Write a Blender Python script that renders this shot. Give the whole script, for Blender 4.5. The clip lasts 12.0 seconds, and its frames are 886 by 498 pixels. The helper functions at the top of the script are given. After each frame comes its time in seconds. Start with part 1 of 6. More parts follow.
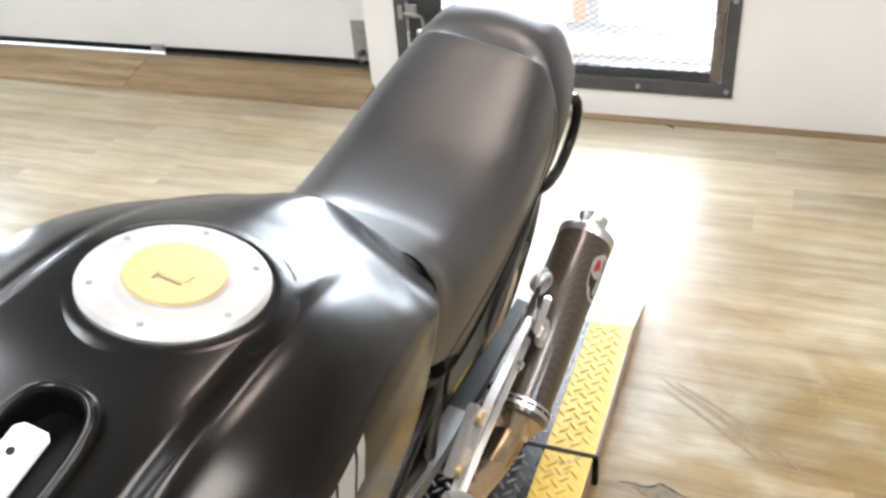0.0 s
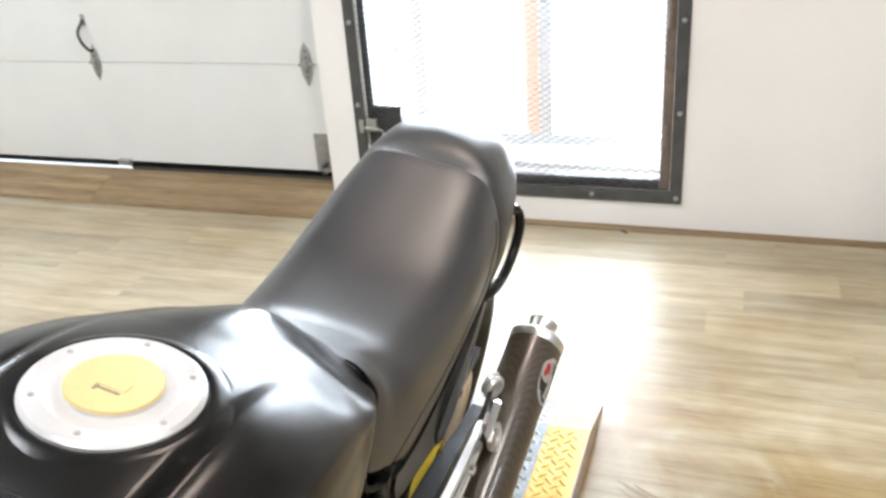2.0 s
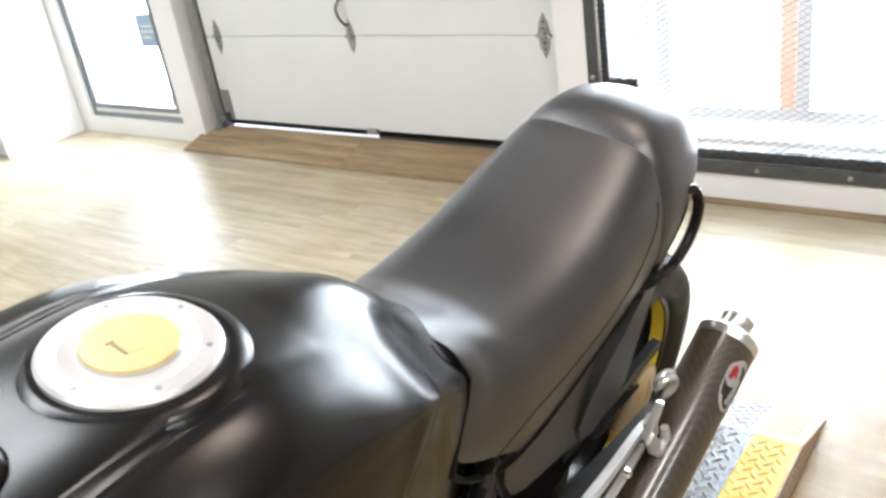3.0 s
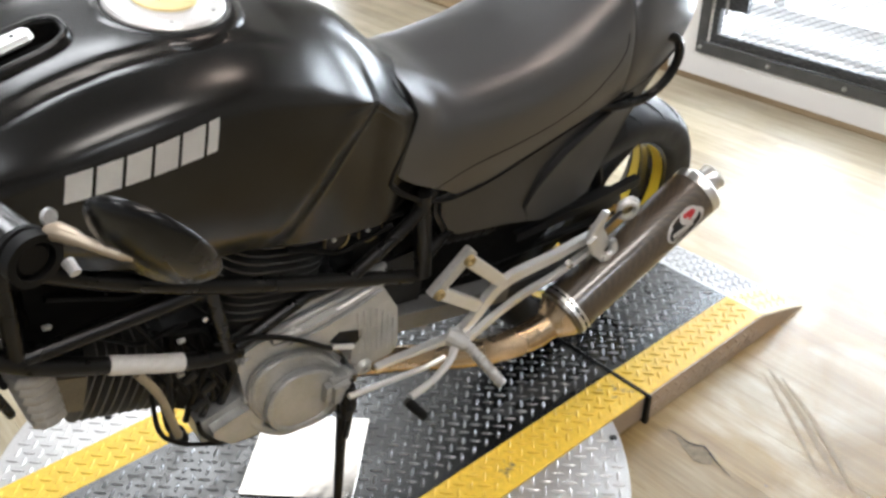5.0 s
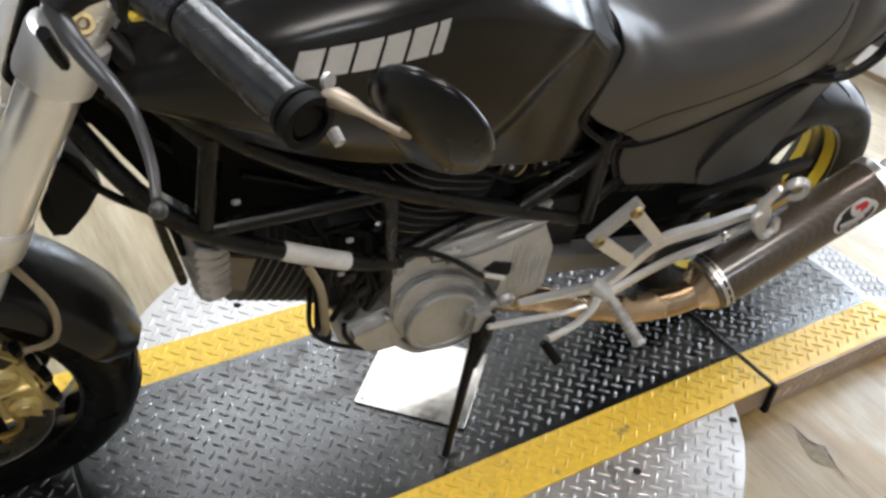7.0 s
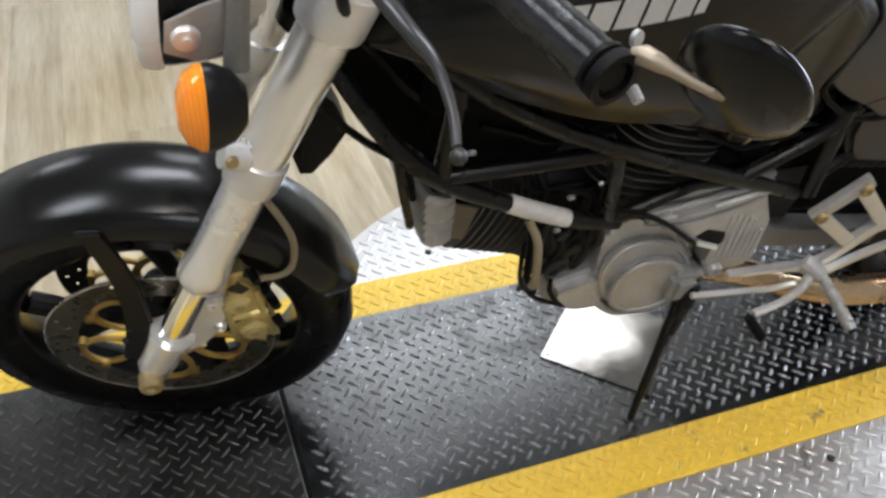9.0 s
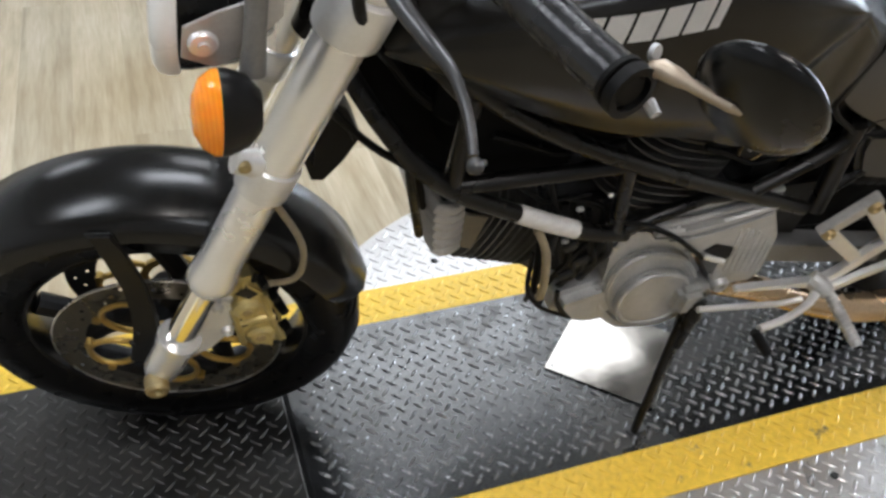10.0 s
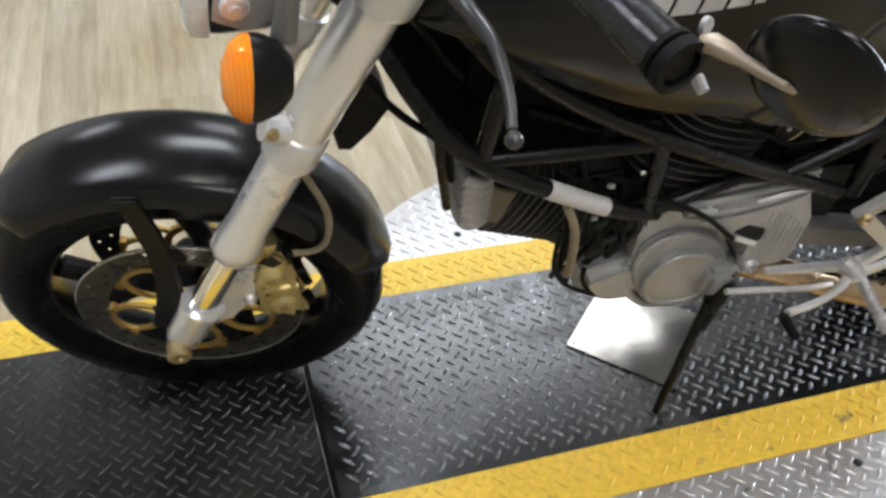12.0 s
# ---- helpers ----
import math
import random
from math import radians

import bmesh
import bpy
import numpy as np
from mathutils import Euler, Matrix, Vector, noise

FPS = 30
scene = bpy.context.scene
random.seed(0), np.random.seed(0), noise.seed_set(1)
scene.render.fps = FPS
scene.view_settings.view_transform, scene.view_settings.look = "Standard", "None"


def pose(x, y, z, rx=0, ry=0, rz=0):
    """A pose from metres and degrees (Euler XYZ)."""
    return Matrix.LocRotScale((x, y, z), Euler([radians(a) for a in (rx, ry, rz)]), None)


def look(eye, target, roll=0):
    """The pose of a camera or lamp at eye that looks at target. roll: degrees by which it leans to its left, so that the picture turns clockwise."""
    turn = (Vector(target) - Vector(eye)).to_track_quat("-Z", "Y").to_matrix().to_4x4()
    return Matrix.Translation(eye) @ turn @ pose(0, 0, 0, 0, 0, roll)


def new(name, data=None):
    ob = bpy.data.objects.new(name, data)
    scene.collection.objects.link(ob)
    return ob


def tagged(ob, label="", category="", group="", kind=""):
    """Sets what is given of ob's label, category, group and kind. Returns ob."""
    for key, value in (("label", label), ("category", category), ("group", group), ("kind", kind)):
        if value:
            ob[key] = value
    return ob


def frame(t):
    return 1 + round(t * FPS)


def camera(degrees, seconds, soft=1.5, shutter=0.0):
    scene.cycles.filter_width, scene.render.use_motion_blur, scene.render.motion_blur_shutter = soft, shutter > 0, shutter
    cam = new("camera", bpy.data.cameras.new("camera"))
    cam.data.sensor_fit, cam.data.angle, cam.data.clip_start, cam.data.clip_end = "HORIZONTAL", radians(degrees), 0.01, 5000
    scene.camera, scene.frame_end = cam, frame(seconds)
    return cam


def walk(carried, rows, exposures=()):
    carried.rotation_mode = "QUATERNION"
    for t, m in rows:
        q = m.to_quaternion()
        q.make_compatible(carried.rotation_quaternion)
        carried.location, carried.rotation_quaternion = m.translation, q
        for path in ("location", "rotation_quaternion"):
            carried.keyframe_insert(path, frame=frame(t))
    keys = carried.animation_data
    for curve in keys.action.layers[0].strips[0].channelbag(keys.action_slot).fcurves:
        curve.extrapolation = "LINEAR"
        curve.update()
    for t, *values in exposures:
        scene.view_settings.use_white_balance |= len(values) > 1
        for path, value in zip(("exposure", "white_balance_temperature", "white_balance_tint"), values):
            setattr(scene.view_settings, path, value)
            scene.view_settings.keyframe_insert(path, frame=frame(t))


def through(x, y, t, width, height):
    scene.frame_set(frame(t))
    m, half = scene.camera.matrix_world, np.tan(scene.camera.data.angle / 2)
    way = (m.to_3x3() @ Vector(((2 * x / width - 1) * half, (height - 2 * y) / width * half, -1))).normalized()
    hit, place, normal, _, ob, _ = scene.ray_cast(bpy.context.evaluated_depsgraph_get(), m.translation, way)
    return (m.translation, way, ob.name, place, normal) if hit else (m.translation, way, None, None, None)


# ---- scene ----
cam = camera(54.5, 12.0, soft=2.9)
PATH = [
    (0, (1.202, 0.572, 1.378), (-0.357, -0.087, 0.313), -4.7),
    (0.5, (1.208, 0.577, 1.4), (-0.458, -0.04, 0.482), -2.9),
    (1, (1.223, 0.59, 1.41), (-0.491, 0.011, 0.559), -1.4),
    (1.5, (1.233, 0.603, 1.411), (-0.479, 0.045, 0.539), -2.0),
    (2, (1.228, 0.62, 1.401), (-0.47, -0.001, 0.546), -4.3),
    (2.5, (1.175, 0.673, 1.385), (-0.425, -0.176, 0.536), -8.1),
    (3, (1.086, 0.737, 1.348), (-0.311, -0.424, 0.51), -9.2),
    (3.2, (1.073, 0.772, 1.338), (-0.236, -0.462, 0.464), -9.4),
    (4.8, (1.218, 1.108, 1.34), (0.119, -0.218, 0.323), -1.8),
    (5, (1.191, 1.122, 1.323), (0.096, -0.172, 0.261), -0.5),
    (5.5, (1.16, 1.135, 1.304), (0.01, -0.098, 0.228), 3.3),
    (6, (1.206, 1.097, 1.278), (0.14, -0.171, 0.157), 4.7),
    (6.5, (1.257, 1.053, 1.282), (0.318, -0.276, 0.118), 5.9),
    (6.7, (1.269, 1.051, 1.284), (0.346, -0.294, 0.127), 6.0),
    (8.3, (1.342, 1.032, 1.283), (0.633, -0.348, 0.022), 2.2),
    (8.5, (1.351, 1.032, 1.283), (0.69, -0.371, 0.02), 2.2),
    (9, (1.377, 1.018, 1.283), (0.801, -0.421, 0.019), 3.1),
    (9.5, (1.39, 1.015, 1.283), (0.842, -0.445, 0.031), 4.1),
    (10, (1.386, 1.017, 1.284), (0.811, -0.436, 0.036), 4.1),
    (10.5, (1.377, 1.021, 1.275), (0.778, -0.395, -0.005), 3.9),
    (11, (1.399, 1.013, 1.267), (0.898, -0.418, -0.037), 4.3),
    (11.5, (1.403, 0.999, 1.265), (0.914, -0.427, -0.049), 6.2),
    (12, (1.392, 1.001, 1.275), (0.867, -0.425, -0.025), 4.8),
]
EXPOSURES = [(0.0, 0.18, 6060, 10), (0.5, 0.14, 6060, 10), (1.0, 0.15, 6060, 10), (3.2, 0.06, 6080, 10), (4.8, -0.01, 6060, 10), (6.5, -0.20, 6040, 10), (8.3, -0.24, 5900, 10), (12.0, -0.25, 5870, 10)]
walk(cam, [(t, look(eye, target, roll)) for t, eye, target, roll in PATH], EXPOSURES)
# ---------------------------------------------------------------- world and light
world = bpy.data.worlds.new("world")
scene.world = world
world.use_nodes = True
wn = world.node_tree.nodes
sky = wn.new("ShaderNodeTexSky")
sky.sky_type, sky.sun_disc = "NISHITA", False
sky.sun_elevation, sky.sun_rotation = radians(40), radians(250)
world.node_tree.links.new(sky.outputs[0], wn["Background"].inputs[0])
wn["Background"].inputs[1].default_value = 0.15


def area(name, m, sx, sy, watts, colour=(1, 1, 1)):
    d = bpy.data.lights.new(name, "AREA")
    d.shape, d.size, d.size_y, d.energy, d.color = "RECTANGLE", sx, sy, watts, colour
    ob = new(name, d)
    ob.matrix_world = m
    return ob


XW, XG = -1.884, -1.998          # face of the rear wall, face of the garage door
CEIL = 3.0
# daylight in the openings of the rear wall
area("daylight_mesh_door", look((XW - 0.62, -0.2, 1.15), (5, -0.2, 1.0)), 1.5, 2.2, 300, (0.90, 0.96, 1.0))
area("daylight_glass_door", look((XW - 0.45, -4.02, 1.2), (5, -4.02, 1.0)), 1.1, 2.2, 140, (0.82, 0.92, 1.0))
# ceiling panels out of view; the broad one is added to brighten the deck
# x, y, length, width, watts: small panels and one broad, dimmer one
BULB, WARM, COOL = (1.0, 0.73, 0.56), (1.0, 0.87, 0.74), (1.0, 0.995, 0.985)
LAMPS = [(0.9, -0.9, 1.2, 0.5, 36), (-0.3, 0.55, 0.5, 0.3, 11), (0.9, 1.5, 1.2, 0.5, 34), (-0.35, -2.90, 2.1, 1.25, 17), (3.0, 0.3, 1.2, 0.5, 36), (3.4, -4.6, 1.2, 0.5, 36), (0.9, 3.4, 1.2, 0.5, 36)]
for lx, ly, lw, ld, power in LAMPS:
    area("ceiling_light", look((lx, ly, CEIL - 0.07), (lx, ly, 0)), lw, ld, power, BULB if ly == 0.55 else WARM if ly == 1.5 else COOL)

# ---------------------------------------------------------------- materials


def nodes_of(name):
    m = bpy.data.materials.new(name)
    m.use_nodes = True
    return m, m.node_tree.nodes, m.node_tree.links, m.node_tree.nodes["Principled BSDF"]


def ramp(n, l, source, stops):
    r = n.new("ShaderNodeValToRGB")
    while len(r.color_ramp.elements) < len(stops):
        r.color_ramp.elements.new(0.5)
    for e, (p, c) in zip(r.color_ramp.elements, stops):
        e.position, e.color = p, (*c, 1)
    l.new(source, r.inputs[0])
    return r


def mat(name, colour, rough=0.5, metal=0.0, spread=0.12, scale=14.0, bump=0.0, fine=220.0, coat=0.0, rspread=0.1, stretch=(1, 1, 1), spec=0.5, coat_rough=0.3):
    """A surface with variation at two scales in colour and gloss, and fine relief."""
    m, n, l, b = nodes_of(name)
    tc = n.new("ShaderNodeTexCoord")
    mp = n.new("ShaderNodeMapping")
    mp.inputs["Scale"].default_value = stretch
    l.new(tc.outputs["Object"], mp.inputs[0])
    big, small = n.new("ShaderNodeTexNoise"), n.new("ShaderNodeTexNoise")
    big.inputs["Scale"].default_value, small.inputs["Scale"].default_value = scale, fine
    big.inputs["Detail"].default_value = 6
    for t in (big, small):
        l.new(mp.outputs[0], t.inputs[0])
    mix = n.new("ShaderNodeMath")
    mix.operation = "MULTIPLY_ADD"
    mix.inputs[1].default_value = 0.3
    l.new(small.outputs[0], mix.inputs[0])
    sub = n.new("ShaderNodeMath")
    sub.operation = "MULTIPLY"
    sub.inputs[1].default_value = 0.7
    l.new(big.outputs[0], sub.inputs[0])
    l.new(sub.outputs[0], mix.inputs[2])
    lo = tuple(max(0, c * (1 - spread)) for c in colour)
    hi = tuple(min(1, c * (1 + spread)) for c in colour)
    r = ramp(n, l, mix.outputs[0], [(0.3, lo), (0.7, hi)])
    l.new(r.outputs[0], b.inputs["Base Color"])
    rr = n.new("ShaderNodeMapRange")
    rr.inputs[1].default_value, rr.inputs[2].default_value = 0.3, 0.7
    rr.inputs[3].default_value, rr.inputs[4].default_value = max(0.02, rough - rspread), min(1, rough + rspread)
    l.new(big.outputs[0], rr.inputs[0])
    l.new(rr.outputs[0], b.inputs["Roughness"])
    b.inputs["Metallic"].default_value = metal
    b.inputs["Specular IOR Level"].default_value = spec
    b.inputs["Coat Weight"].default_value = coat
    b.inputs["Coat Roughness"].default_value = coat_rough
    if bump:
        bp = n.new("ShaderNodeBump")
        bp.inputs["Strength"].default_value, bp.inputs["Distance"].default_value = bump, 0.002
        l.new(small.outputs[0], bp.inputs["Height"])
        l.new(bp.outputs[0], b.inputs["Normal"])
    return m


def plank_material(name, lo, mid, hi, rough, stain=0.45, grime=None):
    """Wood grain that runs along the object's y, varied plank by plank."""
    m, n, l, b = nodes_of(name)
    tc, info = n.new("ShaderNodeTexCoord"), n.new("ShaderNodeObjectInfo")
    off = n.new("ShaderNodeVectorMath")
    off.operation = "MULTIPLY_ADD"
    off.inputs[1].default_value = (37, 91, 13)
    comb = n.new("ShaderNodeCombineXYZ")
    for k in range(3):
        l.new(info.outputs["Random"], comb.inputs[k])
    l.new(comb.outputs[0], off.inputs[0])
    l.new(tc.outputs["Object"], off.inputs[2])
    mp = n.new("ShaderNodeMapping")
    mp.inputs["Scale"].default_value = (15, 1.1, 15)
    l.new(off.outputs[0], mp.inputs[0])
    g1, g2 = n.new("ShaderNodeTexNoise"), n.new("ShaderNodeTexNoise")
    g1.inputs["Scale"].default_value, g1.inputs["Detail"].default_value, g1.inputs["Distortion"].default_value = 1.5, 6, 0.25
    g2.inputs["Scale"].default_value, g2.inputs["Detail"].default_value = 9, 5
    for g in (g1, g2):
        l.new(mp.outputs[0], g.inputs[0])
    add = n.new("ShaderNodeMath")
    add.operation = "MULTIPLY_ADD"
    add.inputs[1].default_value = 0.35
    l.new(g2.outputs[0], add.inputs[0])
    s = n.new("ShaderNodeMath")
    s.operation = "MULTIPLY"
    s.inputs[1].default_value = 0.65
    l.new(g1.outputs[0], s.inputs[0])
    l.new(s.outputs[0], add.inputs[2])
    r = ramp(n, l, add.outputs[0], [(0.34, lo), (0.5, mid), (0.66, hi)])
    hsv = n.new("ShaderNodeHueSaturation")
    v = n.new("ShaderNodeMapRange")
    v.inputs[3].default_value, v.inputs[4].default_value = 0.86, 1.10
    l.new(info.outputs["Random"], v.inputs[0])
    l.new(v.outputs[0], hsv.inputs["Value"])
    l.new(r.outputs[0], hsv.inputs["Color"])
    geo, blot = n.new("ShaderNodeNewGeometry"), n.new("ShaderNodeTexNoise")
    blot.inputs["Scale"].default_value, blot.inputs["Detail"].default_value, blot.inputs["Distortion"].default_value = 1.7, 6, 0.5
    l.new(geo.outputs["Position"], blot.inputs[0])
    fade = ramp(n, l, blot.outputs[0], [(0.40, (0, 0, 0)), (0.68, (stain, stain, stain))])
    mx = n.new("ShaderNodeMix")
    mx.data_type, mx.blend_type = "RGBA", "MULTIPLY"
    mx.inputs[7].default_value = (0.68, 0.575, 0.41, 1)
    l.new(fade.outputs[0], mx.inputs[0])
    l.new(hsv.outputs[0], mx.inputs[6])
    last = mx.outputs[2]
    if grime:      # brown dirt trodden in round one spot of the floor
        gap, dirt, amount = n.new("ShaderNodeVectorMath"), n.new("ShaderNodeTexNoise"), n.new("ShaderNodeMath")
        gap.operation, amount.operation = "DISTANCE", "MULTIPLY"
        gap.inputs[1].default_value = grime[0]
        l.new(geo.outputs["Position"], gap.inputs[0])
        dirt.inputs["Scale"].default_value, dirt.inputs["Detail"].default_value, dirt.inputs["Distortion"].default_value = 3.6, 7, 0.7
        l.new(geo.outputs["Position"], dirt.inputs[0])
        near = n.new("ShaderNodeMapRange")
        near.inputs[1].default_value, near.inputs[2].default_value = grime[1] * 0.35, grime[1]
        near.inputs[3].default_value, near.inputs[4].default_value = 1.0, 0.0
        l.new(gap.outputs["Value"], near.inputs[0])
        worn = ramp(n, l, dirt.outputs[0], [(0.34, (0, 0, 0)), (0.58, (1, 1, 1))])
        l.new(near.outputs[0], amount.inputs[0])
        l.new(worn.outputs[0], amount.inputs[1])
        soil = n.new("ShaderNodeMix")
        soil.data_type, soil.blend_type = "RGBA", "MULTIPLY"
        soil.inputs[7].default_value = (0.66, 0.53, 0.31, 1)
        l.new(amount.outputs[0], soil.inputs[0])
        l.new(last, soil.inputs[6])
        last = soil.outputs[2]
    l.new(last, b.inputs["Base Color"])
    rr = n.new("ShaderNodeMapRange")
    rr.inputs[3].default_value, rr.inputs[4].default_value = rough - 0.08, rough + 0.1
    l.new(g1.outputs[0], rr.inputs[0])
    l.new(rr.outputs[0], b.inputs["Roughness"])
    bp = n.new("ShaderNodeBump")
    bp.inputs["Strength"].default_value, bp.inputs["Distance"].default_value = 0.12, 0.001
    l.new(g2.outputs[0], bp.inputs["Height"])
    l.new(bp.outputs[0], b.inputs["Normal"])
    return m


def worn_paint(name, colour, under, amount, rough, scale=9.0):
    """Paint worn through in patches to what lies under it."""
    m, n, l, b = nodes_of(name)
    tc = n.new("ShaderNodeTexCoord")
    t1, t2 = n.new("ShaderNodeTexNoise"), n.new("ShaderNodeTexNoise")
    t1.inputs["Scale"].default_value, t1.inputs["Detail"].default_value, t1.inputs["Roughness"].default_value = scale, 10, 0.7
    t2.inputs["Scale"].default_value = 90
    for t in (t1, t2):
        l.new(tc.outputs["Object"], t.inputs[0])
    r = ramp(n, l, t1.outputs[0], [(amount - 0.03, (0, 0, 0)), (amount + 0.03, (1, 1, 1))])
    tone = ramp(n, l, t2.outputs[0], [(0.3, tuple(c * 0.88 for c in colour)), (0.7, tuple(min(1, c * 1.1) for c in colour))])
    mx = n.new("ShaderNodeMix")
    mx.data_type = "RGBA"
    l.new(r.outputs[0], mx.inputs[0])
    mx.inputs[6].default_value = (*under, 1)
    l.new(tone.outputs[0], mx.inputs[7])
    l.new(mx.outputs[2], b.inputs["Base Color"])
    b.inputs["Roughness"].default_value = rough
    return m


def scuffed_plate(name, bright, dirty, rough):
    """Dark metal with dull smears of trodden dirt and fine scratches over it."""
    m, n, l, b = nodes_of(name)
    geo = n.new("ShaderNodeNewGeometry")
    smear, grit, fine = n.new("ShaderNodeTexNoise"), n.new("ShaderNodeTexNoise"), n.new("ShaderNodeTexNoise")
    for t, sc, det, dis in ((smear, 5.0, 9, 1.2), (grit, 46.0, 6, 0.4), (fine, 420.0, 3, 0.0)):
        t.inputs["Scale"].default_value, t.inputs["Detail"].default_value, t.inputs["Distortion"].default_value = sc, det, dis
        l.new(geo.outputs["Position"], t.inputs[0])
    mixed = n.new("ShaderNodeMath")
    mixed.operation = "MULTIPLY_ADD"
    mixed.inputs[1].default_value = 0.22
    l.new(grit.outputs[0], mixed.inputs[0])
    part_ = n.new("ShaderNodeMath")
    part_.operation = "MULTIPLY"
    part_.inputs[1].default_value = 0.78
    l.new(smear.outputs[0], part_.inputs[0])
    l.new(part_.outputs[0], mixed.inputs[2])
    dirt = ramp(n, l, mixed.outputs[0], [(0.46, (0, 0, 0)), (0.78, (1, 1, 1))])
    mx = n.new("ShaderNodeMix")
    mx.data_type = "RGBA"
    mx.inputs[6].default_value, mx.inputs[7].default_value = (*bright, 1), (*dirty, 1)
    l.new(dirt.outputs[0], mx.inputs[0])
    l.new(mx.outputs[2], b.inputs["Base Color"])
    rr, met = n.new("ShaderNodeMapRange"), n.new("ShaderNodeMapRange")
    rr.inputs[3].default_value, rr.inputs[4].default_value = rough, 0.42
    met.inputs[3].default_value, met.inputs[4].default_value = 0.96, 0.30
    l.new(dirt.outputs[0], rr.inputs[0])
    l.new(dirt.outputs[0], met.inputs[0])
    l.new(rr.outputs[0], b.inputs["Roughness"])
    l.new(met.outputs[0], b.inputs["Metallic"])
    bp = n.new("ShaderNodeBump")
    bp.inputs["Strength"].default_value, bp.inputs["Distance"].default_value = 0.14, 0.001
    l.new(fine.outputs[0], bp.inputs["Height"])
    l.new(bp.outputs[0], b.inputs["Normal"])
    return m


def carbon_material():
    m, n, l, b = nodes_of("carbon_weave")
    tc = n.new("ShaderNodeTexCoord")
    ch = n.new("ShaderNodeTexChecker")
    ch.inputs["Scale"].default_value = 260
    ch.inputs[1].default_value, ch.inputs[2].default_value = (0.074, 0.054, 0.032, 1), (0.031, 0.023, 0.015, 1)
    l.new(tc.outputs["Object"], ch.inputs[0])
    l.new(ch.outputs[0], b.inputs["Base Color"])
    b.inputs["Roughness"].default_value, b.inputs["Coat Weight"].default_value = 0.38, 0.8
    b.inputs["Coat Roughness"].default_value = 0.13
    return m


def plain(name, colour, rough=0.5, metal=0.0):
    m, n, l, b = nodes_of(name)
    b.inputs["Base Color"].default_value = (*colour, 1)
    b.inputs["Roughness"].default_value, b.inputs["Metallic"].default_value = rough, metal
    return m


def amber_material():
    """Ribbed translucent amber plastic."""
    m, n, l, b = nodes_of("amber_lens")
    tc, wv, bp = n.new("ShaderNodeTexCoord"), n.new("ShaderNodeTexWave"), n.new("ShaderNodeBump")
    wv.inputs["Scale"].default_value = 70
    wv.bands_direction = "X"
    l.new(tc.outputs["Object"], wv.inputs[0])
    r = ramp(n, l, wv.outputs[0], [(0.2, (0.95, 0.27, 0.012)), (0.8, (1.0, 0.33, 0.015))])
    l.new(r.outputs[0], b.inputs["Base Color"])
    b.inputs["Roughness"].default_value = 0.13
    b.inputs["Subsurface Weight"].default_value, b.inputs["Subsurface Scale"].default_value = 0.6, 0.01
    b.inputs["Subsurface Radius"].default_value = (1.0, 0.35, 0.05)
    bp.inputs["Strength"].default_value, bp.inputs["Distance"].default_value = 0.05, 0.001
    l.new(wv.outputs[0], bp.inputs["Height"])
    l.new(bp.outputs[0], b.inputs["Normal"])
    return m


def glass_material(name, colour=(1, 1, 1)):
    m, n, l, b = nodes_of(name)
    b.inputs["Base Color"].default_value = (*colour, 1)
    b.inputs["Transmission Weight"].default_value, b.inputs["Roughness"].default_value = 1.0, 0.02
    return m


def film_material(name, colour, through):
    """Film that lets part of the light behind it through, standing in for glare."""
    m, n, l, b = nodes_of(name)
    b.inputs["Base Color"].default_value, b.inputs["Roughness"].default_value = (*colour, 1), 0.5
    t, mx, out = n.new("ShaderNodeBsdfTranslucent"), n.new("ShaderNodeAddShader"), n["Material Output"]
    t.inputs[0].default_value = (*through, 1)
    l.new(b.outputs[0], mx.inputs[0])
    l.new(t.outputs[0], mx.inputs[1])
    l.new(mx.outputs[0], out.inputs[0])
    return m


def glow_material(name, colour, strength):
    m = bpy.data.materials.new(name)
    m.use_nodes = True
    n, l = m.node_tree.nodes, m.node_tree.links
    n.clear()
    e, o = n.new("ShaderNodeEmission"), n.new("ShaderNodeOutputMaterial")
    e.inputs[0].default_value, e.inputs[1].default_value = (*colour, 1), strength
    l.new(e.outputs[0], o.inputs[0])
    return m


FLOOR = plank_material("oak_vinyl", (0.315, 0.262, 0.170), (0.43, 0.375, 0.262), (0.53, 0.478, 0.365), 0.38, 0.6, ((-0.02, 0.55, 0.0), 1.35))
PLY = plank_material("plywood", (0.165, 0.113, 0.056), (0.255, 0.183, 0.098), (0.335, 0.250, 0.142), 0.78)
WALL = mat("white_wall_paint", (0.80, 0.79, 0.77), 0.6, spread=0.03, scale=3, bump=0.06)
CEILING = mat("ceiling_paint", (0.16, 0.16, 0.165), 0.8, spread=0.03, scale=3)
FARWALL = mat("unseen_wall_grey", (0.52, 0.52, 0.53), 0.7, spread=0.04, scale=3, bump=0.06)
GARAGE = mat("garage_door_steel", (0.71, 0.72, 0.71), 0.42, spread=0.03, scale=4, bump=0.04)
DARKSTEEL = mat("dark_steel", (0.095, 0.097, 0.10), 0.45, 0.6, spread=0.25, scale=18, bump=0.15)
RUSTY = mat("rusty_bar", (0.17, 0.135, 0.11), 0.6, 0.3, spread=0.4, scale=30, bump=0.2)
ZINC = mat("zinc_plate", (0.38, 0.38, 0.375), 0.42, 0.8, spread=0.2, scale=40)
RUBBER = mat("black_rubber", (0.0035, 0.0035, 0.0035), 0.5, spread=0.3, scale=30, spec=0.12)
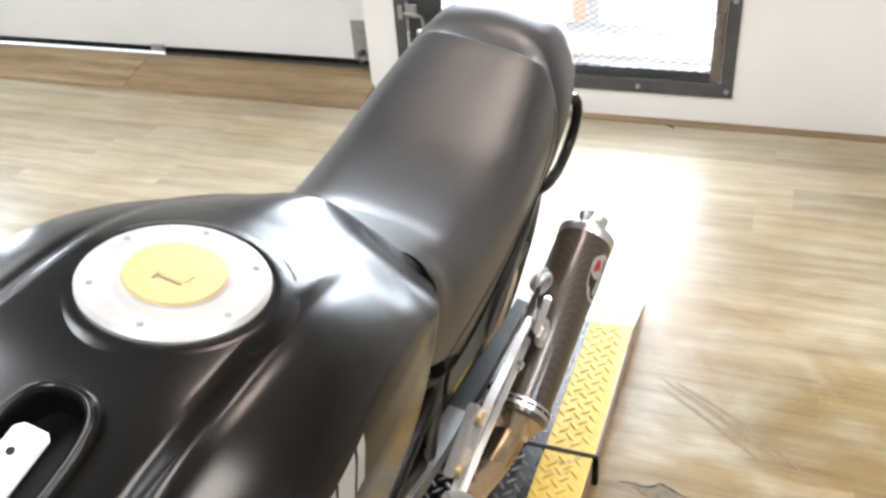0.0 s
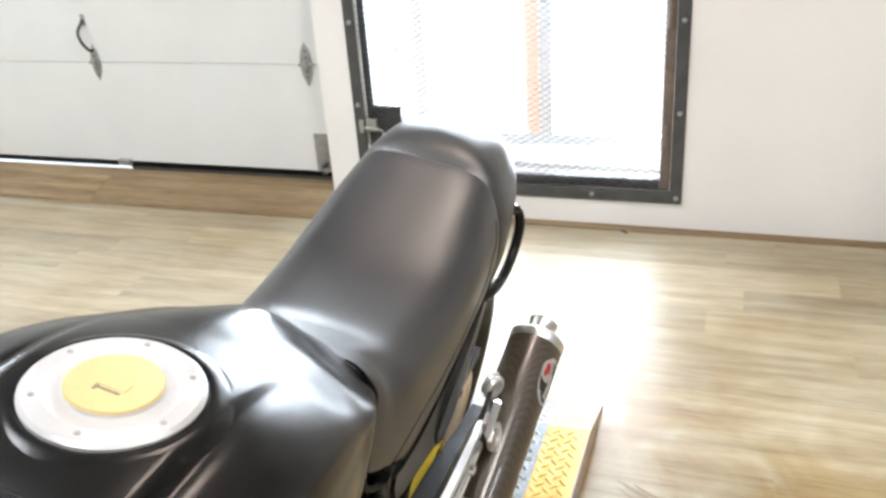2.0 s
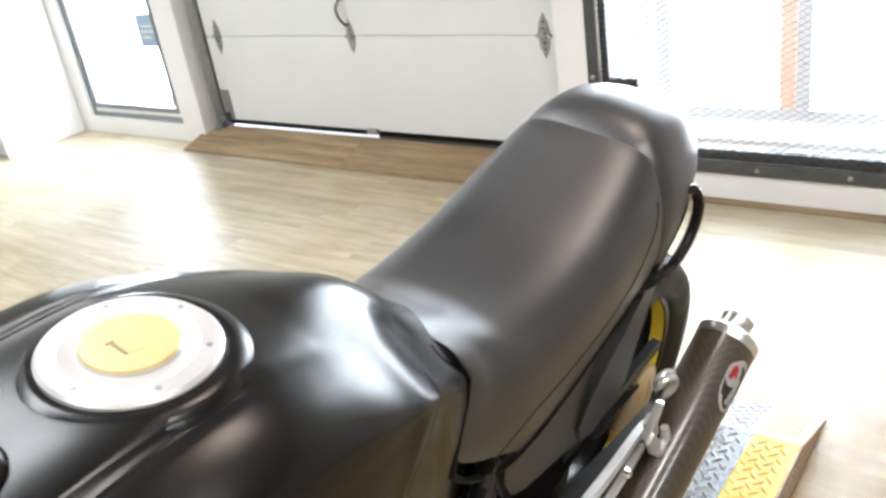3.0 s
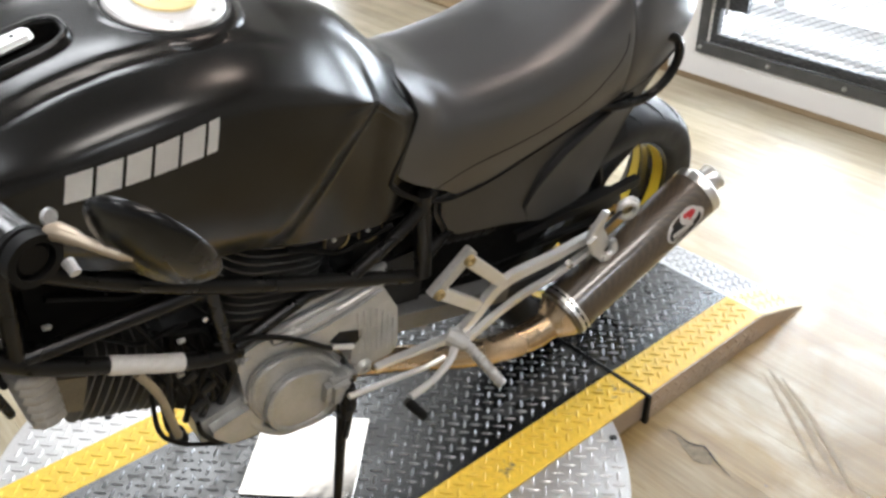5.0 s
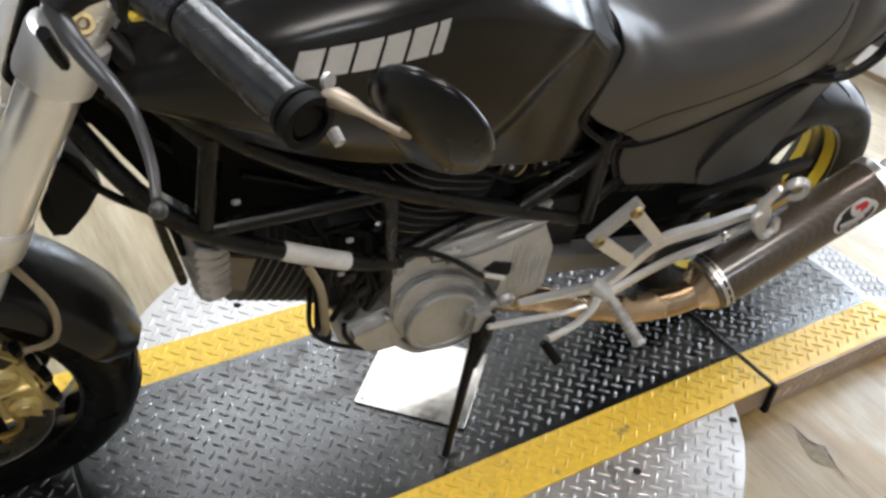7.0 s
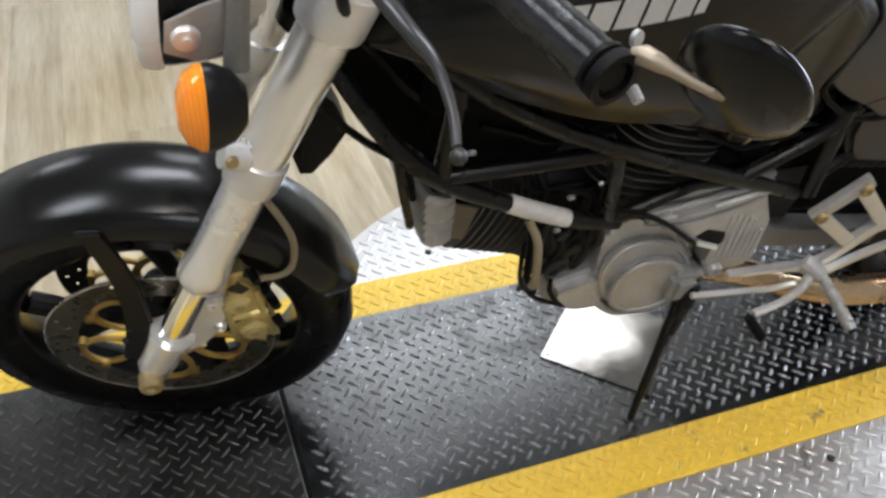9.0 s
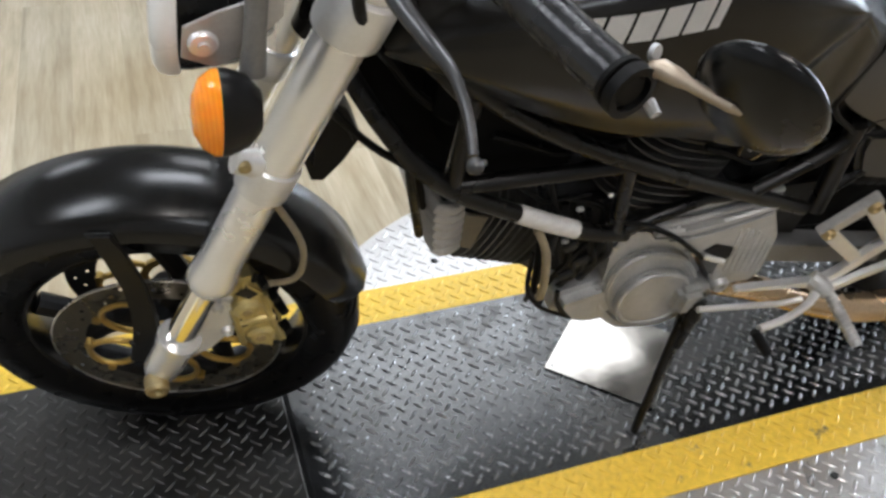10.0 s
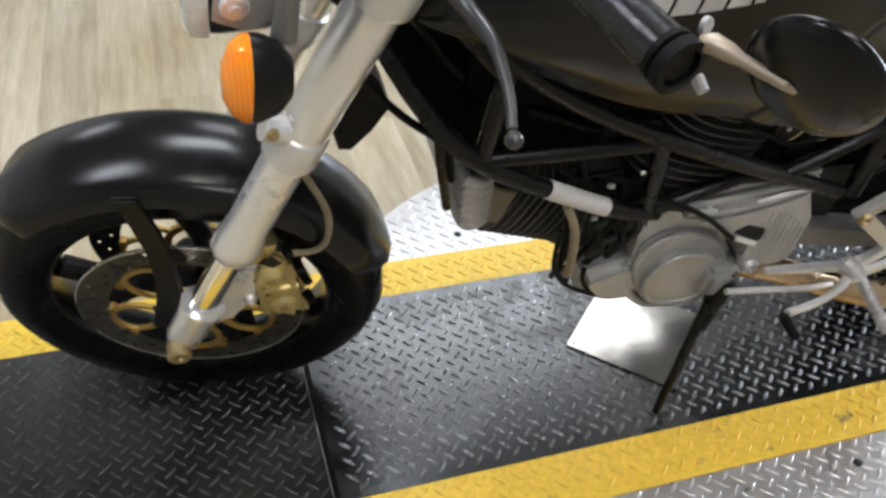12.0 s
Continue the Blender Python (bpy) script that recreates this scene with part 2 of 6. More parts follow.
TYRE = mat("tyre_rubber", (0.0030, 0.0030, 0.0032), 0.31, spread=0.2, scale=25, bump=0.06, spec=0.12)
DUSTYTYRE = mat("dusty_tyre_rubber", (0.016, 0.016, 0.0165), 0.55, spread=0.25, scale=20, bump=0.1, spec=0.2)
DECKBLACK = scuffed_plate("black_tread_plate", (0.088, 0.090, 0.091), (0.060, 0.058, 0.053), 0.22)
LUGBLACK = scuffed_plate("worn_tread_lug", (0.195, 0.197, 0.20), (0.080, 0.076, 0.069), 0.27)
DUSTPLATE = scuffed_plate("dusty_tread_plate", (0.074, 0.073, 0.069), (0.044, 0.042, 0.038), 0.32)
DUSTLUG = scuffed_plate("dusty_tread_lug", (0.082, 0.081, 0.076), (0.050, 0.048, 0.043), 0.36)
YELLOW = worn_paint("yellow_safety_paint", (0.70, 0.465, 0.040), (0.15, 0.125, 0.07), 0.37, 0.42)
FADED = worn_paint("faded_yellow_paint", (0.74, 0.66, 0.38), (0.56, 0.54, 0.48), 0.44, 0.68, 14.0)
ALU = mat("aluminium_tread_plate", (0.50, 0.495, 0.485), 0.34, 0.7, spread=0.22, scale=7, bump=0.15)
RAMPALU = mat("dull_ramp_plate", (0.30, 0.297, 0.29), 0.5, 0.5, spread=0.15, scale=9, bump=0.1)
POLISHED = mat("polished_steel_sheet", (0.30, 0.285, 0.262), 0.12, 1.0, spread=0.3, scale=9, rspread=0.06, bump=0.10, fine=22)
PAINT = mat("satin_black_paint", (0.0062, 0.0059, 0.0053), 0.24, 0.0, spread=0.1, scale=5, rspread=0.03, spec=0.31)
SEATVINYL = mat("black_seat_vinyl", (0.0205, 0.0200, 0.0208), 0.35, spread=0.2, scale=6, bump=0.12, fine=700, spec=1.0, rspread=0.05)
SIDEPANEL = mat("satin_side_panel", (0.0150, 0.0150, 0.0150), 0.42, spread=0.15, scale=9, bump=0.08, spec=0.5, rspread=0.05)
PLASTIC = mat("black_plastic", (0.0058, 0.0058, 0.0061), 0.40, spread=0.12, scale=12, bump=0.1, spec=0.22)
FRAMEPAINT = mat("black_frame_paint", (0.0044, 0.0042, 0.0039), 0.30, 0.0, spread=0.25, scale=25, spec=0.22)
VOID = mat("bay_shade_fill", (0.0022, 0.0022, 0.0022), 0.8, spread=0.3, scale=30, spec=0.08)
CAST = mat("cast_aluminium", (0.40, 0.40, 0.388), 0.40, 0.42, spread=0.30, scale=19, bump=0.28, fine=300)
ARMCAST = mat("grey_swingarm_metal", (0.17, 0.168, 0.162), 0.42, 0.5, spread=0.25, scale=20, bump=0.15)
DARKCAST = mat("dark_cast_metal", (0.018, 0.018, 0.0175), 0.5, 0.25, spread=0.35, scale=30, bump=0.2, spec=0.2)
SILVER = mat("silver_bracket", (0.70, 0.70, 0.69), 0.34, 0.6, spread=0.08, scale=24, rspread=0.04)
FORKTUBE = mat("silver_fork_tube", (0.82, 0.81, 0.79), 0.27, 0.68, spread=0.03, scale=6, rspread=0.03)
LEVERGREY = mat("worn_dark_alloy", (0.05, 0.05, 0.05), 0.33, 0.6, spread=0.2, scale=30, rspread=0.04)
GRIPRUBBER = mat("glossy_grip_rubber", (0.010, 0.010, 0.0105), 0.26, spread=0.2, scale=30, bump=0.2, fine=90, rspread=0.06)
TANALLOY = mat("warm_tinted_alloy", (0.33, 0.27, 0.20), 0.38, 0.6, spread=0.1, scale=30, rspread=0.04)
MIRRORGLASS = mat("dark_mirror_glass", (0.055, 0.055, 0.055), 0.06, 1.0, spread=0.03, scale=10, rspread=0.02)
BRUSHED = mat("brushed_steel", (0.66, 0.65, 0.63), 0.30, 0.9, spread=0.05, scale=20, rspread=0.05)
FINCAST = mat("dark_fin_metal", (0.105, 0.101, 0.092), 0.42, 0.5, spread=0.3, scale=30, bump=0.2, spec=0.3)
PALECAST = mat("pale_cast_rib", (0.40, 0.385, 0.36), 0.5, 0.4, spread=0.15, scale=30, bump=0.2)
TANPLATE = mat("tan_corroded_plate", (0.13, 0.11, 0.075), 0.55, 0.3, spread=0.3, scale=30, bump=0.2)
BLUEPLUG = plain("blue_plug", (0.05, 0.14, 0.34), 0.4)
MIRRORSHELL = mat("black_mirror_shell", (0.004, 0.004, 0.004), 0.25, spread=0.2, scale=20, spec=0.25, rspread=0.04)
SKIRT = mat("browned_skirt_plate", (0.45, 0.375, 0.30), 0.45, 0.6, spread=0.2, scale=9, bump=0.1)
CHROME = mat("chrome", (0.85, 0.84, 0.82), 0.08, 1.0, spread=0.03, scale=10, rspread=0.03)
GOLD = mat("gold_caliper", (0.54, 0.45, 0.20), 0.38, 0.7, spread=0.2, scale=40, bump=0.2)
GOLDCARRIER = mat("gold_carrier", (0.40, 0.27, 0.075), 0.38, 0.8, spread=0.2, scale=40)
BRASS = mat("brass_bolt", (0.38, 0.30, 0.15), 0.42, 0.8, spread=0.2, scale=60)
TITAN = mat("heat_tinted_pipe", (0.52, 0.39, 0.25), 0.28, 0.9, spread=0.28, scale=9)
CAPRING = mat("cap_ring", (0.58, 0.57, 0.56), 0.40, 0.4, spread=0.05, scale=20)
CAPGOLD = mat("cap_gold", (0.62, 0.50, 0.24), 0.45, 0.3, spread=0.10, scale=20)
CARBON = carbon_material()
ROTOR = mat("brake_rotor_steel", (0.21, 0.19, 0.145), 0.30, 0.85, spread=0.2, scale=30)
SHADEROTOR = mat("shaded_rotor_steel", (0.05, 0.05, 0.05), 0.35, 0.8, spread=0.2, scale=30)
AMBER = amber_material()
WHITEMARK = mat("white_decal", (0.72, 0.71, 0.68), 0.5, spread=0.05, scale=60)
REDMARK = plain("red_decal", (0.65, 0.05, 0.06), 0.4)
BLACKMARK = plain("black_decal", (0.012, 0.012, 0.012), 0.4)
SLEEVE = mat("grey_sleeve", (0.52, 0.51, 0.49), 0.5, 0.2, spread=0.22, scale=26, stretch=(0.3, 1, 1))
HOSE = mat("tan_hose", (0.22, 0.18, 0.115), 0.45, spread=0.2, scale=40)
YELLOWSTRIPE = plain("yellow_rim_stripe", (0.62, 0.46, 0.03), 0.4)
HEADWHITE = mat("white_headlamp_shell", (0.72, 0.72, 0.70), 0.25, spread=0.03, scale=8)
SKYGLOW = glow_material("overcast_daylight", (1.0, 1.0, 1.0), 5.0)
LAMPGLOW = glow_material("lamp_diffuser", (1.0, 0.96, 0.90), 6.0)
OUTFRAME = film_material("glare_pale_frame", (0.6, 0.6, 0.59), (0.065, 0.0645, 0.064))
KICKPANEL = film_material("glare_pale_kick_panel", (0.7, 0.7, 0.69), (0.15, 0.1495, 0.149))
ORANGEFRAME = film_material("orange_glare_post", (0.72, 0.50, 0.38), (0.125, 0.098, 0.082))
CONCRETE = mat("outside_concrete", (0.55, 0.54, 0.52), 0.8, spread=0.1, scale=5)
GLASS = glass_material("window_glass")
BLUESIGN = mat("blue_sign", (0.30, 0.42, 0.56), 0.4, spread=0.06, scale=20)
CLOTH = mat("yellow_cloth", (0.55, 0.46, 0.06), 0.85, spread=0.25, scale=30, bump=0.3)
BLACKBOX = mat("black_bag", (0.015, 0.015, 0.017), 0.55, spread=0.3, scale=20)
MELAMINE = mat("white_melamine", (0.78, 0.78, 0.76), 0.45, spread=0.03, scale=4)
CRACK = mat("dark_floor_tear", (0.06, 0.05, 0.04), 0.8, spread=0.3, scale=30)
SCUFF = mat("tyre_scuff", (0.27, 0.215, 0.140), 0.5, spread=0.2, scale=40, spec=0.2)
PATCH = mat("worn_vinyl_backing", (0.21, 0.175, 0.12), 0.6, spread=0.3, scale=60, spec=0.2)

# ---------------------------------------------------------------- mesh helpers
V = Vector


def part(name, bm, material, parent=None, label="", smooth=35, m=None):
    if m is not None:
        bmesh.ops.transform(bm, matrix=m, verts=bm.verts)
    me = bpy.data.meshes.new(name)
    bmesh.ops.recalc_face_normals(bm, faces=bm.faces)
    bm.to_mesh(me)
    bm.free()
    me.materials.append(material)
    if smooth:
        me.shade_smooth()
        me.set_sharp_from_angle(angle=radians(smooth))
    ob = new(name, me)
    if parent is not None:
        ob.parent = parent
    if label:
        ob["label"] = label
    return ob


def box(x0, x1, y0, y1, z0, z1, bevel=0.0, bm=None, segs=1):
    bm = bm or bmesh.new()
    r = bmesh.ops.create_cube(bm, size=1, matrix=Matrix.Translation(((x0 + x1) / 2, (y0 + y1) / 2, (z0 + z1) / 2)) @ Matrix.Diagonal((x1 - x0, y1 - y0, z1 - z0, 1)))
    if bevel:
        es = list({e for v in r["verts"] for e in v.link_edges})
        bmesh.ops.bevel(bm, geom=es, offset=bevel, segments=segs, affect="EDGES", clamp_overlap=True)
    return bm


def spline(points, steps=6):
    """Catmull-Rom through tuples of any length."""
    p = [np.array(q, float) for q in points]
    p = [2 * p[0] - p[1]] + p + [2 * p[-1] - p[-2]]
    out = []
    for a, b, c, d in zip(p, p[1:], p[2:], p[3:]):
        for k in range(steps):
            t = k / steps
            out.append(0.5 * (2 * b + (c - a) * t + (2 * a - 5 * b + 4 * c - d) * t * t + (3 * b - a - 3 * c + d) * t ** 3))
    out.append(p[-2])
    return out


def tube(points, radius, sides=10, bm=None, smooth=0, flat=1.0, caps=True):
    """A round bar along points; radius a number or one for each point; flat squeezes it sideways."""
    bm = bm or bmesh.new()
    pts = [V(q) for q in (spline(points, smooth) if smooth else points)]
    rad = [float(w) for w in np.interp(np.linspace(0, 1, len(pts)), np.linspace(0, 1, len(radius)), radius)] if isinstance(radius, (list, tuple)) else [radius] * len(pts)
    up, rings = None, []
    for i, q in enumerate(pts):
        d = (pts[min(i + 1, len(pts) - 1)] - pts[max(i - 1, 0)]).normalized()
        if up is None:
            up = d.orthogonal().normalized() if abs(d.y) > 0.9 else (V((0, 1, 0)) - d * d.y).normalized()
        up = (up - d * up.dot(d)).normalized()
        side = d.cross(up)
        rings.append([bm.verts.new(q + rad[i] * (math.cos(a) * up * flat + math.sin(a) * side)) for a in np.linspace(0, 2 * math.pi, sides, endpoint=False)])
    for a, b in zip(rings, rings[1:]):
        for k in range(sides):
            bm.faces.new((a[k], a[(k + 1) % sides], b[(k + 1) % sides], b[k]))
    if caps:
        bm.faces.new(rings[0][::-1])
        bm.faces.new(rings[-1])
    return bm


def lathe(profile, m, sides=32, bm=None, closed=False):
    """Turns (radius, height) round the local z of m."""
    bm = bm or bmesh.new()
    rings = []
    for r, h in profile:
        if r < 1e-5:
            rings.append([bm.verts.new(m @ V((0, 0, h)))])
        else:
            rings.append([bm.verts.new(m @ V((r * math.cos(a), r * math.sin(a), h))) for a in np.linspace(0, 2 * math.pi, sides, endpoint=False)])
    pairs = list(zip(rings, rings[1:]))
    if closed:
        pairs.append((rings[-1], rings[0]))
    for a, b in pairs:
        for k in range(sides):
            j = (k + 1) % sides
            if len(a) == 1:
                bm.faces.new((a[0], b[j], b[k]))
            elif len(b) == 1:
                bm.faces.new((a[k], a[j], b[0]))
            else:
                bm.faces.new((a[k], a[j], b[j], b[k]))
    return bm


def along(a, b):
    """A pose at a whose z points to b."""
    a, b = V(a), V(b)
    return Matrix.Translation(a) @ (b - a).to_track_quat("Z", "Y").to_matrix().to_4x4()


def prism(outline, m, depth, bevel=0.0, bm=None):
    """A flat outline of (x, y) in the plane of m, depth thick along its z."""
    bm = bm or bmesh.new()
    lo = [bm.verts.new(m @ V((x, y, 0))) for x, y in outline]
    hi = [bm.verts.new(m @ V((x, y, depth))) for x, y in outline]
    n = len(lo)
    f = [bm.faces.new(lo[::-1]), bm.faces.new(hi)] + [bm.faces.new((lo[k], lo[(k + 1) % n], hi[(k + 1) % n], hi[k])) for k in range(n)]
    if bevel:
        bmesh.ops.bevel(bm, geom=list({e for q in f[:2] for e in q.edges}), offset=bevel, segments=2, affect="EDGES")
    return bm


def loft(rings, closed=False, cap=True, bm=None):
    bm = bm or bmesh.new()
    vs = [[bm.verts.new(V(q)) for q in r] for r in rings]
    n = len(vs[0])
    for a, b in zip(vs, vs[1:]):
        for k in range(n if closed else n - 1):
            bm.faces.new((a[k], a[(k + 1) % n], b[(k + 1) % n], b[k]))
    if cap and closed:
        bm.faces.new(vs[0][::-1])
        bm.faces.new(vs[-1])
    return bm


def thing(name, label, category, group="", m=None, kind=""):
    ob = new(name)
    ob.empty_display_size = 0.1
    if m is not None:
        ob.matrix_world = m
    return tagged(ob, label, category, group, kind)


def struct(name, bm, material, label, category="", smooth=0):
    return tagged(part(name, bm, material, None, "", smooth), label, category or name.split("_")[0], kind="structure")


# ---------------------------------------------------------------- the room
XF, YL, YR = 5.2, -6.6, 4.6      # front wall, left wall, right wall
struct("floor", box(XW - 0.3, XF, YL, YR, -0.12, -0.006), FLOOR, "pale oak vinyl plank floor, worn and scuffed", "floor")
struct("ceiling", box(XW - 0.3, XF, YL, YR, CEIL, CEIL + 0.15), CEILING, "plain dark grey painted ceiling", "ceiling")
DOOR_Y0, DOOR_Y1, DOOR_Z0, DOOR_Z1 = -0.80, 0.40, 0.15, 2.25
GAR_Y0, GAR_Y1, GAR_Z1 = -3.36, -0.995, 2.35
WIN_Y0, WIN_Y1, WIN_Z0, WIN_Z1 = -4.50, -3.54, 0.10, 2.2
bm = bmesh.new()
X0 = XW - 0.22
for y0, y1, z0, z1 in ((DOOR_Y1, YR, 0, CEIL), (GAR_Y1, DOOR_Y0, 0, CEIL), (WIN_Y1, GAR_Y0, 0, CEIL), (YL, WIN_Y0, 0, CEIL), (DOOR_Y0, DOOR_Y1, 0, DOOR_Z0), (DOOR_Y0, DOOR_Y1, DOOR_Z1, CEIL),
                       (GAR_Y0, GAR_Y1, GAR_Z1, CEIL), (WIN_Y0, WIN_Y1, 0, WIN_Z0), (WIN_Y0, WIN_Y1, WIN_Z1, CEIL)):
    box(X0, XW, y0, y1, z0, z1, bm=bm)
bmesh.ops.remove_doubles(bm, verts=bm.verts, dist=1e-5)
struct("wall_rear", bm, WALL, "white painted wall with openings for doors", "wall")
struct("wall_front", box(XF, XF + 0.2, YL, YR, 0, CEIL), FARWALL, "plain grey wall out of view, toned to steer the fill light", "wall")
struct("wall_left", box(XW - 0.2, XF, YL - 0.2, YL, 0, CEIL), WALL, "plain white painted wall", "wall")
struct("wall_right", box(XW - 0.2, XF, YR, YR + 0.2, 0, CEIL), FARWALL, "plain grey wall out of view, toned to steer the fill light", "wall")
# white partition that juts from the rear wall
bm = box(XW, XW + 0.80, 1.245, 1.345, 0, CEIL)
struct("wall_partition", bm, WALL, "short white partition standing out from the wall", "wall")
struct("trim_partition", box(XW + 0.002, XW + 0.80, 1.237, 1.244, 0, 0.012), RUBBER, "thin dark gap line along the partition foot", "trim")
struct("trim_floor_edge", box(XW + 0.001, XW + 0.055, GAR_Y1 + 0.012, 1.236, 0.0005, 0.004, 0.001), PLY, "thin brown strip along the wall foot", "trim")
# outside: pavement and daylight
struct("ground", box(-9, XW - 0.3, -12, 8, -0.2, -0.02), CONCRETE, "pale concrete yard outside the doors", "ground")
struct("backdrop", box(-7.1, -7, -14, 10, -0.5, 7), SKYGLOW, "blown-out white daylight outside", "backdrop")

for lx, ly, lw, ld, power in LAMPS:
    lamp = thing("ceiling_lamp", "unseen flat warm-white ceiling light panel in a white frame", "ceiling lamp", "ceiling light panels", Matrix.Translation((lx, ly, CEIL)))
    part("lamp_frame", box(-lw / 2 - 0.03, lw / 2 + 0.03, -ld / 2 - 0.03, ld / 2 + 0.03, -0.05, 0, 0.006), MELAMINE, lamp)
    part("diffuser", box(-lw / 2, lw / 2, -ld / 2, ld / 2, -0.056, -0.0505), LAMPGLOW, lamp, "glowing diffuser panel")
# ---------------------------------------------------------------- mesh security door
door = thing("mesh_door", "dark steel security door with expanded metal mesh, closed", "security door", m=Matrix.Translation((XW, 0, 0)))
FY0, FY1, FZ0, FZ1 = -0.855, 0.452, 0.105, 2.30
bars = [("bottom_rail", (0.002, 0.012, FY0, FY1, FZ0, FZ0 + 0.05)), ("top_rail", (0.002, 0.012, FY0, FY1, FZ1 - 0.05, FZ1)),
        ("left_stile", (0.0025, 0.0125, FY0, FY0 + 0.045, FZ0 + 0.05, FZ1 - 0.05)), ("right_stile", (0.0025, 0.0125, FY1 - 0.045, FY1, FZ0 + 0.05, FZ1 - 0.05))]
for nm, b in bars:
    part(nm, box(*b, 0.002), DARKSTEEL, door)
# inner leaf behind the flange
part("leaf_rail", box(-0.03, -0.002, FY0 + 0.05, FY1 - 0.05, FZ0 + 0.05, FZ0 + 0.09, 0.003), DARKSTEEL, door)
part("leaf_rail", box(-0.03, -0.002, FY0 + 0.05, FY1 - 0.05, FZ1 - 0.09, FZ1 - 0.05, 0.003), DARKSTEEL, door)
part("leaf_stile", box(-0.03, -0.002, FY0 + 0.048, FY0 + 0.085, FZ0 + 0.09, FZ1 - 0.09, 0.003), DARKSTEEL, door)
part("leaf_stile", box(-0.03, 0.004, FY1 - 0.085, FY1 - 0.048, FZ0 + 0.052, FZ1 - 0.09, 0.004), RUSTY, door, "rust-stained hinge stile")
for k in range(5):
    z = FZ0 + 0.2 + k * 0.46
    part("hinge_knuckle", lathe([(0, 0), (0.012, 0), (0.012, 0.11), (0, 0.11)], Matrix.Translation((0.008, FY1 - 0.066, z)), 10), RUSTY, door)
boltprof = [(0, 0.010), (0.005, 0.0095), (0.009, 0.006), (0.010, 0.0)]
toroom = Matrix.Rotation(radians(90), 4, "Y")
for k in range(5):
    y = FY0 + 0.022 + k * (FY1 - FY0 - 0.044) / 4
    part("bolt", lathe(boltprof, Matrix.Translation((0.0125, y, FZ0 + 0.025)) @ toroom, 10), ZINC, door)
for k in range(1, 7):
    for y in (FY0 + 0.022, FY1 - 0.022):
        part("bolt", lathe(boltprof, Matrix.Translation((0.0125, y, FZ0 + 0.025 + k * 0.33)) @ toroom, 10), ZINC, door)


def expanded_mesh(y0, y1, z0, z1, x, cw, ch, w, bm=None):
    """Diamond mesh of thin flat strands."""
    bm = bm or bmesh.new()
    rows, cols = int(round((z1 - z0) / ch)), int(round((y1 - y0) / cw))
    for i in range(rows):
        for j in range(cols * 2):
            ya, yb = y0 + j * cw / 2, y0 + (j + 1) * cw / 2
            up = (i + j) % 2
            za, zb = z0 + (i + up) * ch, z0 + (i + 1 - up) * ch
            q = [bm.verts.new((x + dx, yy, zz + dz)) for yy, zz in ((ya, za), (yb, zb)) for dx, dz in ((0, -w), (0.004, w))]
            r = [bm.verts.new((x + dx, yy, zz + dz)) for yy, zz in ((ya, za), (yb, zb)) for dx, dz in ((0.0015, -w), (0.0055, w))]
            bm.faces.new((q[0], q[1], q[3], q[2]))
            bm.faces.new((r[0], r[2], r[3], r[1]))
            bm.faces.new((q[1], r[1], r[3], q[3]))
            bm.faces.new((q[0], q[2], r[2], r[0]))
    return bm


mesh = part("wire_mesh", expanded_mesh(FY0 + 0.052, FY1 - 0.058, FZ0 + 0.052, FZ1 - 0.052, -0.001, 0.040, 0.0115, 0.0017), DARKSTEEL, door, "dark expanded metal mesh", 0)
mesh["kind"] = "stuff"
part("lock_guard", box(-0.028, -0.003, -0.77, -0.655, 0.30, 0.455, 0.002), DARKSTEEL, door, "dark lock guard plate behind the mesh")
part("latch_plate", box(0.013, 0.019, -0.835, -0.815, 0.345, 0.40, 0.002), ZINC, door)
part("latch_body", box(0.005, 0.022, -0.80, -0.755, 0.352, 0.405, 0.003), ZINC, door, "zinc latch")
part("latch_handle", tube([(0.02, -0.81, 0.367), (0.03, -0.76, 0.367), (0.034, -0.735, 0.364), (0.034, -0.725, 0.35), (0.034, -0.722, 0.29)], 0.006, 10, smooth=3), ZINC, door, "bent zinc latch rod")
part("pull_rod", tube([(0.016, -0.80, 2.0), (0.016, -0.80, 0.3)], 0.0035, 8), ZINC, door)
# storefront door outside, seen through the mesh
store = thing("storefront_door", "pale outer glass door with an orange-tinted centre post", "glass door", m=Matrix.Translation((XW - 0.19, 0, 0)))
for nm, b, mt in (("centre_post", (-0.04, 0, -0.186, -0.130, 0.302, 2.25), ORANGEFRAME), ("side_post", (-0.04, 0, -0.128, -0.076, 0.302, 2.25), OUTFRAME), ("side_post", (-0.04, 0, -0.66, -0.60, 0.302, 2.25), OUTFRAME),
                  ("bottom_rail", (-0.04, 0, -0.78, 0.38, 0.25, 0.30), OUTFRAME), ("kick_rail", (-0.04, 0, -0.78, 0.38, 0.15, 0.17), OUTFRAME), ("kick_panel", (-0.03, -0.012, -0.78, 0.38, 0.172, 0.248), KICKPANEL)):
    part(nm, box(*b, 0.003), mt, store)

# ---------------------------------------------------------------- garage door
gd = thing("garage_door", "white sectional steel garage door, closed, with zinc hinges", "garage door", m=Matrix.Translation((XG, 0, 0)))
Z = [0.113, 0.592, 1.06, 1.53, 2.0, 2.40]
for a, b in zip(Z, Z[1:]):
    part("door_section", box(-0.045, 0, -3.28, -1.03, a + 0.0015, b - 0.0015, 0.003), GARAGE, gd)
part("bottom_seal", prism([(-0.035, 0.0), (0.004, 0.0), (0.006, 0.012), (0.003, 0.021), (-0.035, 0.021)], Matrix(((1, 0, 0, 0), (0, 0, -1, -1.03), (0, 1, 0, 0.092), (0, 0, 0, 1))), 2.22), RUBBER, gd, "black rubber bottom seal")


